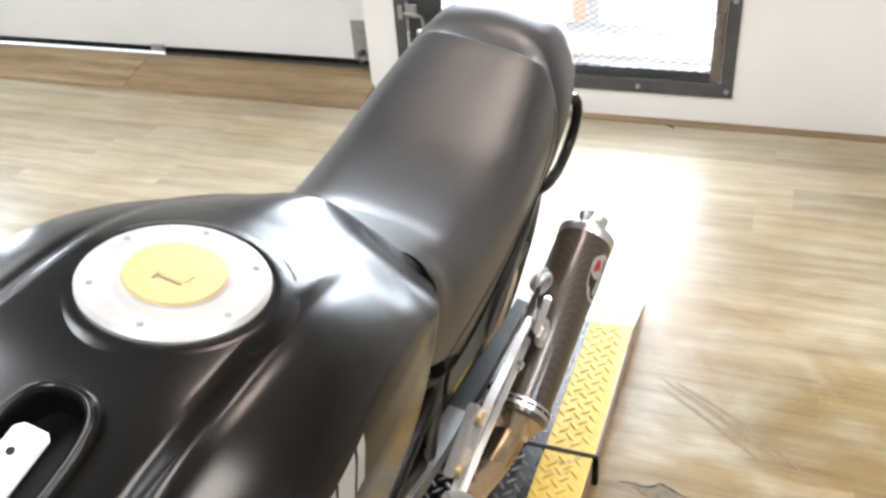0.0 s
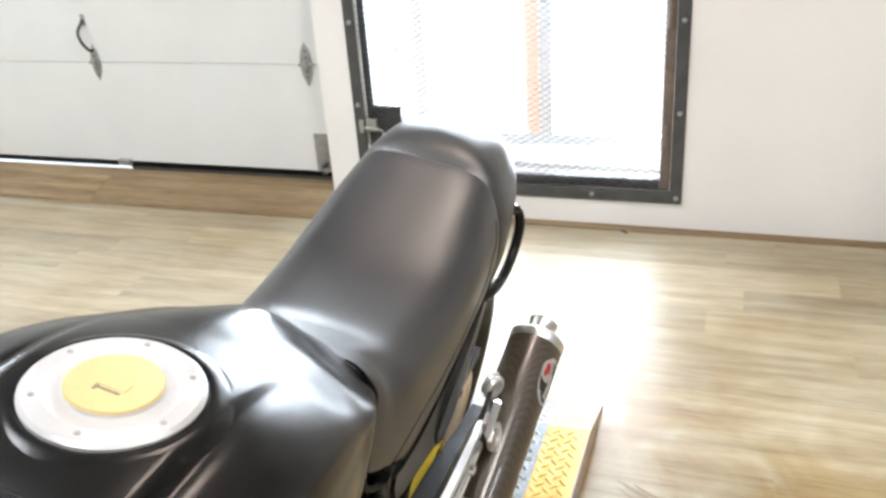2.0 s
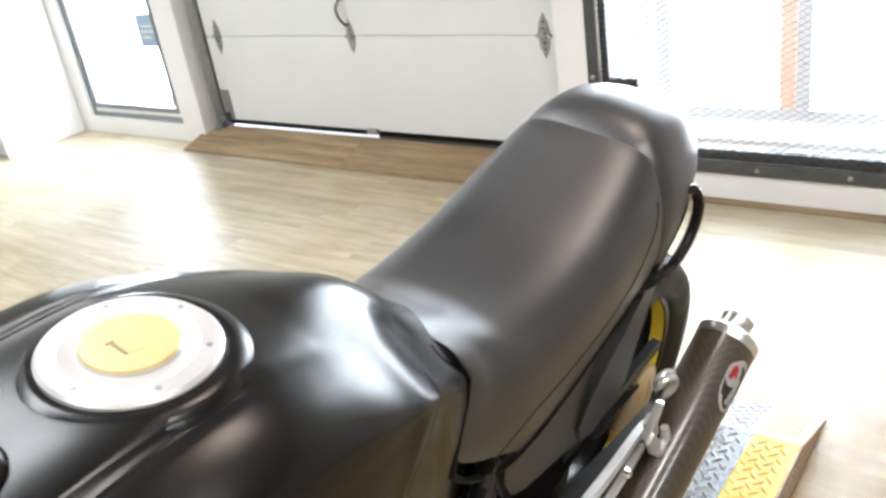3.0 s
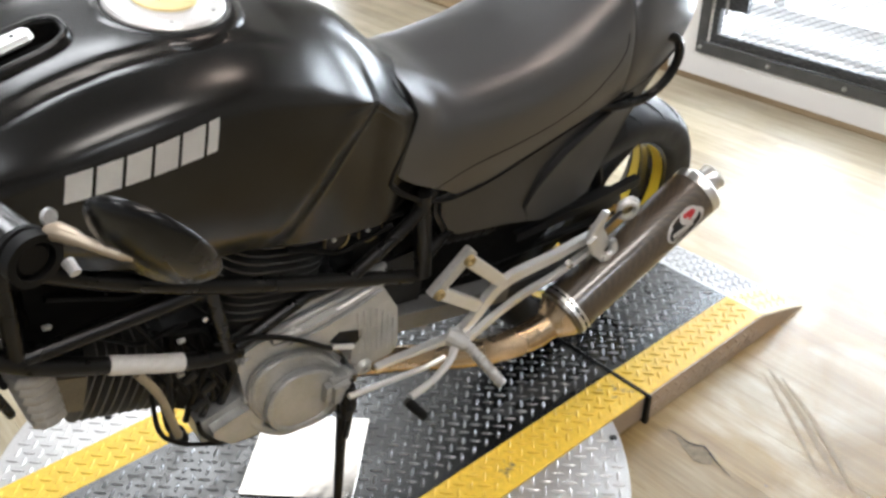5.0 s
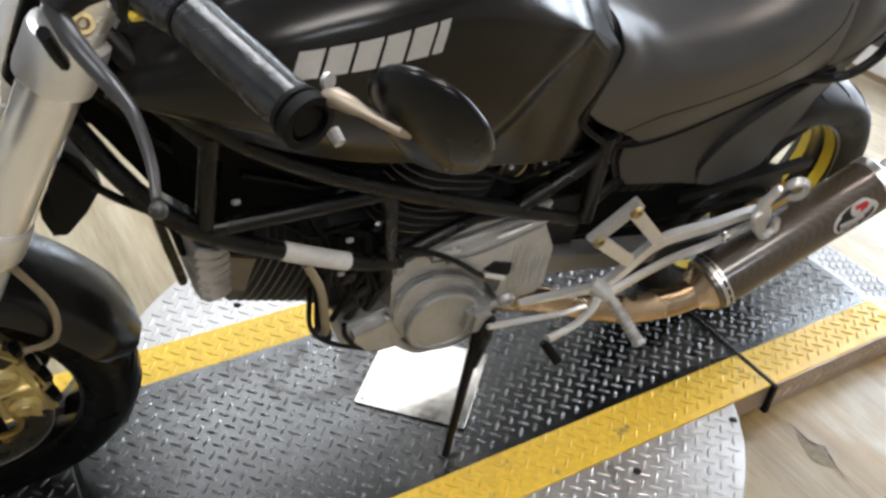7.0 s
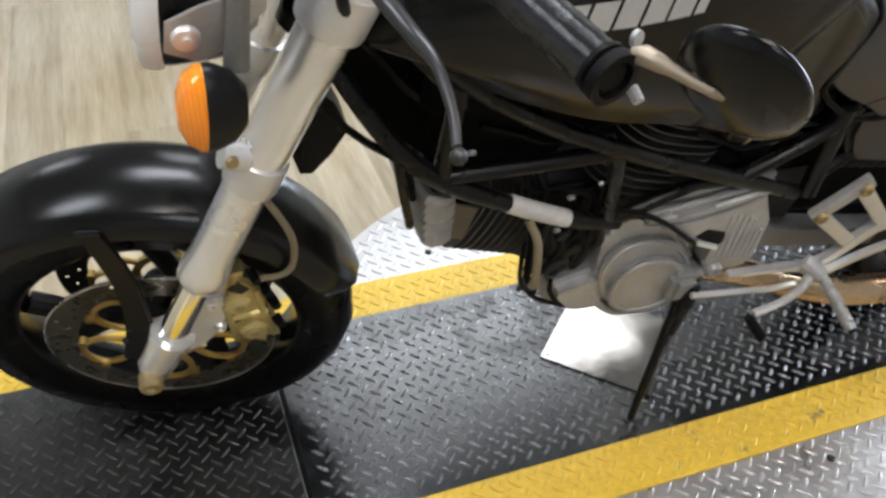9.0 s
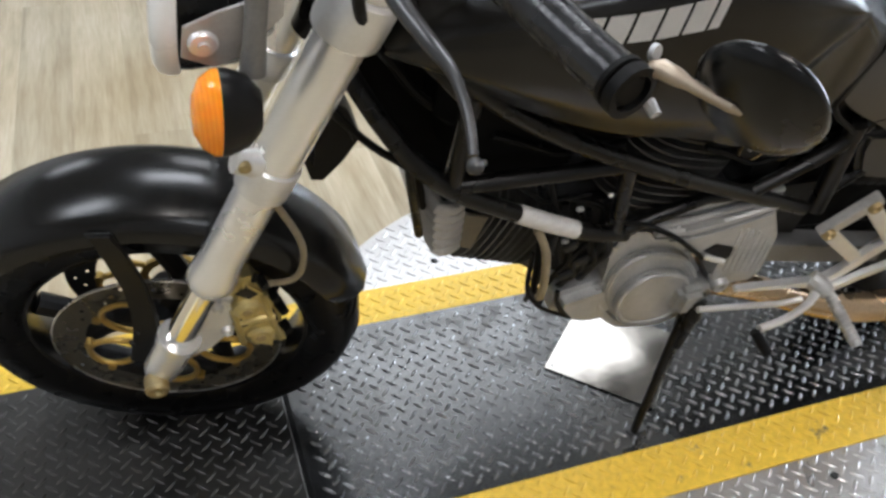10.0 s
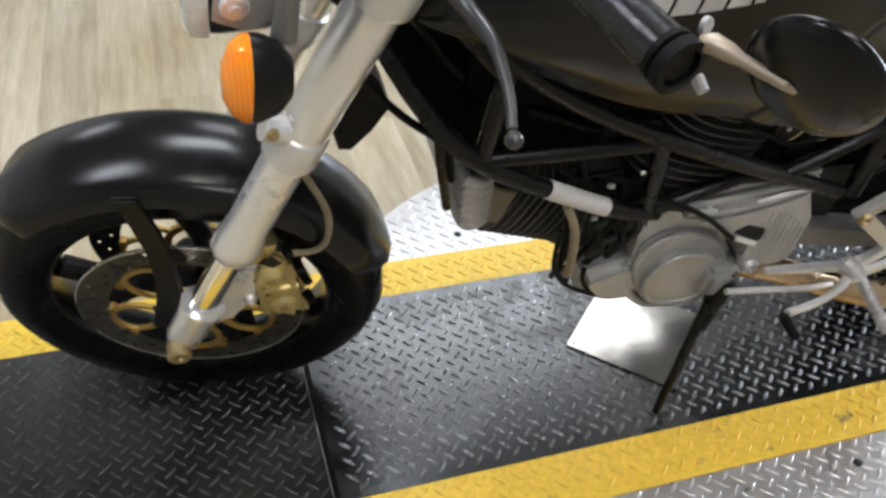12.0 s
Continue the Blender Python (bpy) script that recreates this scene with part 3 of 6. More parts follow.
def hinge_plate(y, z, s=1.0):
    pts = [(0.0, 0.095), (0.022, 0.05), (0.03, 0.0), (0.022, -0.05), (0.0, -0.095), (-0.022, -0.05), (-0.03, 0.0), (-0.022, 0.05)]
    bm = prism([(p * s, q * s) for p, q in pts], Matrix(((0, 0, 1, 0), (1, 0, 0, y), (0, 1, 0, z), (0, 0, 0, 1))), 0.003)
    bm2 = tube([(0.008, y - 0.034 * s, z), (0.008, y + 0.034 * s, z)], 0.007, 8, bm)
    return bm2


for y in (-1.108, -2.184, -3.176):
    for z in Z[1:3]:
        hinge = part("hinge", hinge_plate(y, z, 0.9 if y == -2.184 else 1.0), ZINC, gd, "diamond-shaped zinc hinge")
        for dz in (-0.055, -0.03, 0.03, 0.055):
            part("hinge_screw", lathe([(0, 0.007), (0.003, 0.0065), (0.005, 0.003)], Matrix.Translation((0, y, z + dz)) @ toroom, 6), DARKSTEEL, hinge)
        part("hinge_leaf", box(0.003, 0.016, y - 0.012, y + 0.012, z - 0.016, z + 0.016, 0.003), ZINC, hinge)
part("jamb_seal", box(-0.05, -0.006, GAR_Y0 + 0.002, -3.2825, 0.02, GAR_Z1 - 0.003), DARKSTEEL, gd, "dark strip added to stop light leaking beside the door")
part("pull_handle", tube([(0.004, -2.186, 0.648), (0.03, -2.183, 0.655), (0.040, -2.205, 0.69), (0.038, -2.215, 0.735), (0.014, -2.205, 0.772), (0.003, -2.203, 0.785)], 0.007, 8, smooth=4), DARKSTEEL, gd, "curved grey pull handle")
part("handle_plate", box(0, 0.004, -2.215, -2.190, 0.76, 0.81, 0.002), ZINC, gd)
part("step_plate", box(0, 0.022, -2.18, -2.11, 0.098, 0.128, 0.003), ZINC, gd, "small zinc step plate")
for y, s in ((-1.085, 1), (-3.235, -1)):
    part("corner_bracket", box(0, 0.003, y - 0.035, y + 0.035, 0.10, 0.29, 0.001), ZINC, gd, "zinc corner bracket")
    part("roller", lathe([(0, 0), (0.022, 0), (0.022, 0.012), (0, 0.012)], Matrix.Translation((0.03, y + 0.03 * s, 0.13)), 12), ZINC, gd)
    part("cable_lug", box(0.003, 0.035, y + 0.01 * s - 0.01, y + 0.01 * s + 0.01, 0.11, 0.16, 0.002), DARKSTEEL, gd)
for y in (-1.018, -3.30):
    part("track", prism([(0, 0), (0.06, 0), (0.06, 0.012), (0.055, 0.012), (0.055, 0.004), (0.004, 0.004), (0.004, 0.012), (0, 0.012)], Matrix(((1, 0, 0, 0.008), (0, 1, 0, y), (0, 0, 1, 0.05), (0, 0, 0, 1))), 2.3), ZINC, gd, "galvanised roller track")
    part("track_bracket", box(0.0, 0.03, y - 0.022, y + 0.022, 0.06, 0.10, 0.002), DARKSTEEL, gd)
# plywood threshold ramp in front of the garage door
ramp_thing = thing("threshold_ramp", "worn plywood threshold ramp along the garage door", "ramp", m=Matrix.Identity(4))
for ya, yb in ((-3.40, -2.194), (-2.191, -0.985)):
    part("board", loft([[(XW + 0.138, y, 0.001), (XW + 0.138, y, 0.013), (XW - 0.02, y, 0.060), (XG - 0.004, y, 0.074), (XG - 0.004, y, 0.001)] for y in (ya, yb)], closed=True), PLY, ramp_thing, "", 0)
    part("nosing", loft([[(XW + 0.150, y, 0.001), (XW + 0.149, y, 0.006), (XW + 0.1385, y, 0.0125), (XW + 0.1385, y, 0.001)] for y in (ya, yb)], closed=True), PLY, ramp_thing, "chipped front edge", 0)
for y in (-3.2, -2.6, -2.25, -2.1, -1.6, -1.1):
    part("screw", lathe([(0, 0.0012), (0.004, 0.0010), (0.0045, 0)], Matrix.Translation((XW + 0.03, y, 0.0450)) @ Matrix.Rotation(radians(16), 4, "Y"), 8), DARKSTEEL, ramp_thing)
struct("trim_sill", box(XG - 0.7, XG - 0.006, -3.40, -0.985, -0.019, 0.066), CONCRETE, "pale sill added outside the garage door to catch the daylight", "trim")
struct("trim_threshold", box(XG - 0.05, XG + 0.0, -2.12, -1.03, 0.0755, 0.0915), DARKSTEEL, "dark threshold strip under the door", "trim")

# ---------------------------------------------------------------- glass side door
w1 = thing("window_1", "narrow glazed door in a grey aluminium frame, white daylight behind", "glass door", m=Matrix.Translation((XW - 0.02, 0, 0)), kind="structure")
FRAMEGREY = mat("grey_aluminium_frame", (0.24, 0.25, 0.27), 0.4, 0.5, spread=0.1, scale=20)
for nm, b, mt in (("window_frame", (-0.06, 0, WIN_Y0, WIN_Y1, WIN_Z0, WIN_Z0 + 0.03), FRAMEGREY), ("window_frame", (-0.06, 0, WIN_Y0, WIN_Y0 + 0.025, WIN_Z0 + 0.03, WIN_Z1), FRAMEGREY),
                  ("window_frame", (-0.06, 0, WIN_Y1 - 0.025, WIN_Y1, WIN_Z0 + 0.03, WIN_Z1), FRAMEGREY), ("white_strip", (-0.05, -0.01, WIN_Y0 + 0.025, WIN_Y1 - 0.025, WIN_Z0 + 0.03, WIN_Z0 + 0.055), MELAMINE),
                  ("white_strip", (-0.05, -0.01, WIN_Y1 - 0.055, WIN_Y1 - 0.025, WIN_Z0 + 0.055, WIN_Z1), MELAMINE), ("leaf_frame", (-0.055, -0.005, WIN_Y0 + 0.03, WIN_Y1 - 0.06, WIN_Z0 + 0.055, WIN_Z0 + 0.085), FRAMEGREY),
                  ("leaf_frame", (-0.055, -0.005, WIN_Y0 + 0.03, WIN_Y0 + 0.055, WIN_Z0 + 0.085, WIN_Z1), FRAMEGREY), ("leaf_frame", (-0.055, -0.005, WIN_Y1 - 0.08, WIN_Y1 - 0.06, WIN_Z0 + 0.085, WIN_Z1), FRAMEGREY)):
    part(nm, box(*b, 0.002), mt, w1)
pane = part("pane", box(-0.034, -0.03, WIN_Y0 + 0.055, WIN_Y1 - 0.08, WIN_Z0 + 0.085, WIN_Z1), GLASS, w1)
pane.visible_shadow = False
sign = thing("door_sign", "small blue sign with pale unreadable marks on the glass", "sign", m=Matrix.Translation((XW - 0.044, -3.70, 0.62)))
part("sign_plate", box(0, 0.003, -0.09, 0.09, -0.07, 0.12, 0.001), BLUESIGN, sign)
for k, (dy, dz, ww) in enumerate(((0.0, 0.05, 0.05), (0.0, 0.02, 0.06), (-0.01, -0.015, 0.04))):
    part("mark", box(0.003, 0.0036, dy - ww, dy + ww, dz - 0.007, dz + 0.007), WHITEMARK, sign)

# ---------------------------------------------------------------- shelf unit in the far corner
shelf = thing("shelf_unit", "white melamine shelf unit with open compartments", "shelf", m=Matrix.Translation((-1.33, -4.62, 0)))
D, W_, HT = 0.545, 0.95, 1.9
part("side_panel", box(-D, 0, -0.03, 0, 0.0, HT, 0.002), MELAMINE, shelf)
part("side_panel", box(-D, 0, -W_, -W_ + 0.03, 0.0, HT, 0.002), MELAMINE, shelf)
part("back_panel", box(-D, -D + 0.012, -W_ + 0.03, -0.03, 0.0, HT), MELAMINE, shelf)
for z in (0.10, 0.46, 0.85, 1.25, HT - 0.03):
    part("shelf_board", box(-D + 0.012, -0.004, -W_ + 0.03, -0.03, z, z + 0.028, 0.002), MELAMINE, shelf)
part("plinth", box(-0.05, -0.03, -W_ + 0.03, -0.03, 0.0, 0.10), MELAMINE, shelf)
bm = bmesh.new()
bmesh.ops.create_icosphere(bm, subdivisions=3, radius=1)
for v in bm.verts:
    d = noise.noise(v.co * 2.3) * 0.5 + noise.noise(v.co * 6) * 0.2
    v.co *= 1 + d
    v.co.x, v.co.y, v.co.z = v.co.x * 0.10, v.co.y * 0.12, max(-0.3, v.co.z) * 0.06
rag = part("cleaning_cloth", bm, CLOTH, None, "", 60)
rag.matrix_world = Matrix.Translation((-1.44, -4.83, 0.506))
tagged(rag, "crumpled yellow cleaning cloth lying on a shelf", "cloth")
bag = part("storage_box", box(-0.12, 0.12, -0.13, 0.13, 0, 0.22, 0.02, segs=3), BLACKBOX, None, "", 40)
bag.matrix_world = Matrix.Translation((-1.50, -4.83, 0.1285)) @ Matrix.Rotation(radians(8), 4, "Z")
tagged(bag, "black soft storage box on the lowest shelf", "box")

# ---------------------------------------------------------------- motorcycle turntable
ZT = 0.075                       # top of the deck
CX, CY, CR = 0.604, 0.020, 0.622
Y0, Y1, S = -0.302, 0.338, 0.100   # deck edges, width of the painted edge
HR, HF = -0.042, 1.250           # joints at the rear and front
BR, ER, BF, EF = -0.485, -0.69, 1.80, 2.01   # where the end ramps begin and end


def lugs(region, z, spacing=0.0233, size=(0.0140, 0.0033), tall=0.0030, turn=0.0, bm=None, place=None):
    """Raised tread lugs on a checkerboard, turned by turns to the left and right; region(x, y) says where."""
    bm = bm or bmesh.new()
    h = spacing / math.sqrt(2)
    for i in range(-150, 200):
        for j in range(-150, 200):
            x, y = (i - j) * h, (i + j) * h
            if not (-0.75 < x < 2.1 and -0.65 < y < 0.70):
                continue
            a = radians(45 if (i + j) % 2 else -45) + turn
            if not region(x, y):
                continue
            c, s = math.cos(a), math.sin(a)
            lo, hi = [], []
            for u, w in ((-1, 0), (-0.45, -1), (0.45, -1), (1, 0), (0.45, 1), (-0.45, 1)):
                dx, dy = u * size[0], w * size[1]
                lo.append(V((x + c * dx - s * dy, y + s * dx + c * dy, z)))
                hi.append(V((x + 0.70 * c * dx - 0.36 * s * dy, y + 0.70 * s * dx + 0.36 * c * dy, z + tall)))
            if place:
                lo, hi = [place(p) for p in lo], [place(p) for p in hi]
            lo, hi = [bm.verts.new(p) for p in lo], [bm.verts.new(p) for p in hi]
            bm.faces.new(hi)
            for k in range(6):
                bm.faces.new((lo[k], lo[(k + 1) % 6], hi[(k + 1) % 6], hi[k]))
    return bm


def stuff(name, bm, material, parent, label=""):
    ob = part(name, bm, material, parent, label, 85)
    ob["kind"] = "stuff"
    return ob


tt = thing("motorcycle_turntable", "low steel turntable with black tread-plate deck, worn yellow edges", "turntable", m=Matrix.Identity(4))
part("wing_disc", lathe([(0, ZT - 0.004), (CR - 0.003, ZT - 0.004), (CR, ZT - 0.007), (CR, 0.02), (CR - 0.03, 0.0), (0, 0.0)], Matrix.Translation((CX, CY, 0)), 96), ALU, tt, "round silver tread-plate disc", 30)
inner = lambda x, y, e=0.016: Y0 + S + e * 0.6 < y < Y1 - S - e * 0.6
stuff("disc_lug", lugs(lambda x, y: math.hypot(x - CX, y - CY) < CR - 0.015 and not Y0 - 0.004 < y < Y1 + 0.004, ZT - 0.004), ALU, tt, "raised silver tread lugs")
for a, b in ((HR + 0.004, HF - 0.004), (BR, HR - 0.004), (HF + 0.004, BF)):
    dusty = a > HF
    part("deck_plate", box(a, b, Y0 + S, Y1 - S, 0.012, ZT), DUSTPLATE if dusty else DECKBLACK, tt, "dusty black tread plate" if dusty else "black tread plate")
    part("painted_edge", box(a, b, Y1 - S, Y1, ZT - 0.004, ZT, 0.001), YELLOW, tt, "worn yellow safety edge")
    part("edge_rail", box(a, b, Y1 - S, Y1 - 0.0015, 0.01, ZT - 0.0042), SKIRT, tt, "rail under the edge, browned for the floor's reflection")
    part("painted_edge", box(a, b, Y0, Y0 + S, ZT - 0.004, ZT, 0.001), YELLOW, tt, "worn yellow safety edge")
    part("edge_rail", box(a, b, Y0 + 0.0015, Y0 + S, 0.01, ZT - 0.0042), SKIRT, tt, "rail under the edge, browned for the floor's reflection")
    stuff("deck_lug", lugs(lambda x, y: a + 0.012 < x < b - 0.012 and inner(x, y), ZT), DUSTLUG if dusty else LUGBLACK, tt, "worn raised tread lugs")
    stuff("edge_lug", lugs(lambda x, y: a + 0.012 < x < b - 0.012 and (Y1 - S + 0.009 < y < Y1 - 0.009 or Y0 + 0.009 < y < Y0 + S - 0.009), ZT), YELLOW, tt, "yellow raised tread lugs")
for x in (HR - 0.0068, HF + 0.0040):
    part("edge_highlight", box(x, x + 0.0028, Y0 + S, Y1 - S, ZT - 0.002, ZT + 0.0012, 0.0006), ZINC, tt, "thin bright strip for the highlight on the plate edge")
for b, e in ((BR, ER), (BF, EF)):
    sg = 1 if e > b else -1
    run, drop = abs(e - b), ZT - 0.006
    fall = lambda p, b=b, sg=sg, run=run, drop=drop: V((p.x, p.y, p.z - drop * (p.x - b) * sg / run))
    for nm, ya, yb, mt in (("ramp_plate", Y0 + S, Y1 - S, RAMPALU), ("ramp_edge", Y1 - S, Y1, FADED), ("ramp_edge", Y0, Y0 + S, FADED)):
        part(nm, loft([[(b, y, 0.0), (b, y, ZT), (e, y, 0.006), (e, y, 0.0)] for y in (ya, yb)], closed=True), mt, tt, "sloping end ramp", 0)
    r0, r1 = min(b, e) + 0.01, max(b, e) - 0.01
    stuff("ramp_lug", lugs(lambda x, y: r0 < x < r1 and inner(x, y), ZT, place=fall), RAMPALU, tt)
    stuff("ramp_lug", lugs(lambda x, y: r0 < x < r1 and (Y1 - S + 0.009 < y < Y1 - 0.009 or Y0 + 0.009 < y < Y0 + S - 0.009), ZT, place=fall), FADED, tt)
# tread-plate skirts on the ramps' sides, in the browned colour
for xa, xb in ((BR, HR - 0.006), (HF + 0.006, BF)):
    for y, d in ((Y1, 1), (Y0, -1)):
        part("side_skirt", box(xa, xb, min(y, y + d * 0.003), max(y, y + d * 0.003), 0.0, ZT - 0.003), SKIRT, tt, "tread-plate skirt, browned for the floor's reflection")
        sk = lambda p, y=y, d=d: V((p.x, y + d * (0.003 + p.z), p.y))
        stuff("skirt_lug", lugs(lambda x, q, xa=xa, xb=xb: xa + 0.012 < x < xb - 0.012 and 0.010 < q < ZT - 0.010, 0.0, place=sk), SKIRT, tt)
for xa, xb in ((BR, ER), (BF, EF)):
    for y, d in ((Y1, 1), (Y0, -1)):
        bm = prism([(xa, 0.0), (xa, ZT - 0.003), (xb, 0.004), (xb, 0.0)], Matrix(((1, 0, 0, 0), (0, 0, d, y), (0, 1, 0, 0), (0, 0, 0, 1))), 0.003)
        part("side_skirt", bm, SKIRT, tt, "tread-plate skirt, browned for the floor's reflection", 0)
for x in (HR, HF):
    part("joint_strip", box(x - 0.005, x + 0.005, Y0 - 0.006, Y1 + 0.006, 0.0, ZT + 0.0025, 0.001), RUBBER, tt, "black rubber joint strip")
part("joint_strip", box(HR - 0.006, HR + 0.006, Y1, Y1 + 0.010, 0.0, ZT, 0.001), RUBBER, tt, "black rubber joint strip")
for bx, by in ((0.109, 0.372), (0.369, 0.385), (0.85, 0.385), (1.10, 0.372), (0.33, -0.36), (0.86, -0.36)):
    part("screw", lathe([(0, 0.004), (0.005, 0.0035), (0.008, 0.001), (0.008, -0.001)], Matrix.Translation((bx, by, ZT - 0.003)), 10), DARKCAST, tt)
# polished steel sheet on the deck
sq = 0.1085
sheet = part("steel_sheet", box(-sq, sq, -sq, sq, 0, 0.002, 0.0006), POLISHED, None, "", 0)
sheet.matrix_world = Matrix.Translation((0.607, 0.011, ZT + 0.0026)) @ Matrix.Rotation(radians(45), 4, "Z")
tagged(sheet, "square polished steel sheet lying diagonally on the deck", "metal sheet")
for sx, sy in ((sq - 0.012, sq - 0.012), (sq - 0.012, -sq + 0.012), (-sq + 0.012, sq - 0.012), (-sq + 0.012, -sq + 0.012)):
    part("rivet", lathe([(0, 0.003), (0.003, 0.0027), (0.004, 0.002)], Matrix.Translation((sx, sy, 0)), 8), ZINC, sheet)
# ---------------------------------------------------------------- motorcycle: x ahead, y to its left, z up, leaning on its side stand
LEANED = Matrix.Translation((-0.0910, -0.0240, 0.075)) @ Matrix.Rotation(math.atan2(-0.02, 1.5), 4, "Z") @ Matrix.Rotation(radians(-13.5), 4, "X")
bike = thing("motorcycle", "satin black naked motorcycle with trellis frame leaning on its side stand", "motorcycle", m=LEANED)


def halves(stations, steps=5, ring=5, bottom=True):
    """Lofted body from stations (x, top z, then pairs y, z down one side), mirrored; smooth in both ways."""
    st = spline(stations, steps)
    rings = []
    for s in st:
        x, top, pr = s[0], s[1], s[2:].reshape(-1, 2)
        prof = spline([(-pr[0][0], pr[0][1]), (0.0, top)] + [tuple(q) for q in pr], ring)[ring:]
        left = [(x, q[0], q[1]) for q in prof]
        left[0] = (x, 0.0, top)
        rings.append(left[::-1] + [(x, -q[1], q[2]) for q in left[1:]])
    return rings


# fuel tank
tank_st = [(1.245, 0.890, 0.035, 0.886, 0.066, 0.876, 0.078, 0.868, 0.084, 0.860, 0.080, 0.853, 0.070, 0.848),
           (1.205, 0.932, 0.060, 0.928, 0.105, 0.906, 0.118, 0.888, 0.121, 0.872, 0.116, 0.858, 0.100, 0.846),
           (1.12, 0.972, 0.072, 0.968, 0.138, 0.944, 0.154, 0.915, 0.159, 0.880, 0.154, 0.850, 0.136, 0.818),
           (1.03, 0.998, 0.080, 0.994, 0.151, 0.966, 0.169, 0.930, 0.174, 0.880, 0.168, 0.830, 0.150, 0.784),
           (0.95, 1.005, 0.084, 1.001, 0.154, 0.974, 0.172, 0.930, 0.177, 0.870, 0.171, 0.810, 0.154, 0.760),
           (0.87, 1.002, 0.084, 0.998, 0.152, 0.971, 0.169, 0.920, 0.172, 0.850, 0.167, 0.785, 0.148, 0.738),
           (0.80, 0.989, 0.080, 0.980, 0.147, 0.951, 0.162, 0.910, 0.166, 0.850, 0.158, 0.790, 0.138, 0.702),
           (0.74, 0.976, 0.074, 0.957, 0.141, 0.923, 0.151, 0.905, 0.154, 0.878, 0.150, 0.835, 0.138, 0.684),
           (0.69, 0.957, 0.066, 0.932, 0.131, 0.900, 0.140, 0.894, 0.1415, 0.882, 0.141, 0.855, 0.132, 0.672),
           (0.648, 0.926, 0.058, 0.906, 0.118, 0.873, 0.128, 0.862, 0.1315, 0.850, 0.132, 0.820, 0.126, 0.664),
           (0.580, 0.862, 0.046, 0.853, 0.094, 0.826, 0.103, 0.814, 0.104, 0.797, 0.106, 0.775, 0.104, 0.680),
           (0.53, 0.835, 0.042, 0.828, 0.084, 0.800, 0.092, 0.790, 0.096, 0.777, 0.098, 0.757, 0.096, 0.672)]
bm = loft(halves(tank_st, 14, 14), cap=False)
for v in bm.verts:   # raised spine along the top, shallow grooves beside it
    side, top = abs(v.co.y), 1.0 if v.co.z > 0.86 else 0.0
    run = max(0.0, min(1.0, (v.co.x - 0.78) / 0.11)) * max(0.0, min(1.0, (1.22 - v.co.x) / 0.05)) * top
    half = 0.087
    v.co.z += run * (0.0050 * max(0.0, min(1.0, (half - side) / 0.006)) - 0.0025 * math.exp(-((side - half - 0.003) / 0.006) ** 2))
def ease(f):
    f = max(0.0, min(1.0, f))
    return f * f * (3 - 2 * f)


CREASE = [(0.66, 0.896), (0.70, 0.866), (0.74, 0.838), (0.80, 0.790), (0.85, 0.754), (0.88, 0.722), (0.905, 0.704), (0.95, 0.690)]   # z, x of the edge where the knee hollow begins
for v in bm.verts:   # hollow for the knee behind a soft edge, carried on over the top beside the seat's nose
    x, y, z = v.co
    edge = float(np.interp(z, [p for p, _ in CREASE], [q for _, q in CREASE]))
    out = V((0.0, math.copysign(0.93, y), 0.36))
    flank = ease((abs(y) - 0.040) / 0.035)
    v.co += out * flank * (0.003 * math.exp(-((x - edge - 0.024) / 0.024) ** 2) - 0.009 * ease((edge - x) / 0.034) * (0.25 + 0.75 * ease((x - 0.615) / 0.07)))
catchm = Matrix.Translation((1.068, 0.0155, 0.9985)) @ Matrix.Rotation(radians(15), 4, "Y")


def slot(rx, ry):
    return [(rx * math.copysign(abs(math.cos(t)) ** 0.62, math.cos(t)), ry * math.copysign(abs(math.sin(t)) ** 0.7, math.sin(t))) for t in np.linspace(0, 2 * math.pi, 36, endpoint=False)]


into = catchm.inverted()
cut = [f for f in bm.faces if abs((into @ f.calc_center_median()).z) < 0.03 and (abs((into @ f.calc_center_median()).x) / 0.0535) ** 3 + (abs((into @ f.calc_center_median()).y) / 0.028) ** 3 < 1]
bmesh.ops.delete(bm, geom=cut, context="FACES")   # opening for the catch
part("fuel_tank", bm, PAINT, bike, "satin black fuel tank", 60)
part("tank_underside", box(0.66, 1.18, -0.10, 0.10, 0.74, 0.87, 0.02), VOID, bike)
# filler cap
capm = Matrix.Translation((0.900, 0.005, 1.0065)) @ Matrix.Rotation(radians(-3), 4, "Y")
cap = part("filler_cap", lathe([(0, 0.0075), (0.030, 0.0075), (0.036, 0.0070), (0.037, 0.0055), (0.048, 0.0055), (0.0495, 0.0065), (0.063, 0.0060), (0.066, 0.003), (0.066, -0.012)], capm, 48), CAPRING, bike, "round silver filler cap with gold centre")
part("cap_centre", lathe([(0, 0.0105), (0.030, 0.0105), (0.0345, 0.0098), (0.036, 0.0076)], capm, 40), CAPGOLD, cap, "gold-coloured centre")
keym = capm @ Matrix.Translation((0.0115, 0.002, 0)) @ Matrix.Rotation(radians(90), 4, "Z")
part("keyhole", prism([(-0.0105, -0.0040), (-0.0080, -0.0040), (-0.0078, -0.0013), (0.0105, -0.0016), (0.0105, 0.0012), (-0.0080, 0.0014), (-0.0082, 0.0042), (-0.0105, 0.0042)], keym @ Matrix.Translation((0, 0, 0.0100)), 0.0008), HOSE, cap, "", 0)
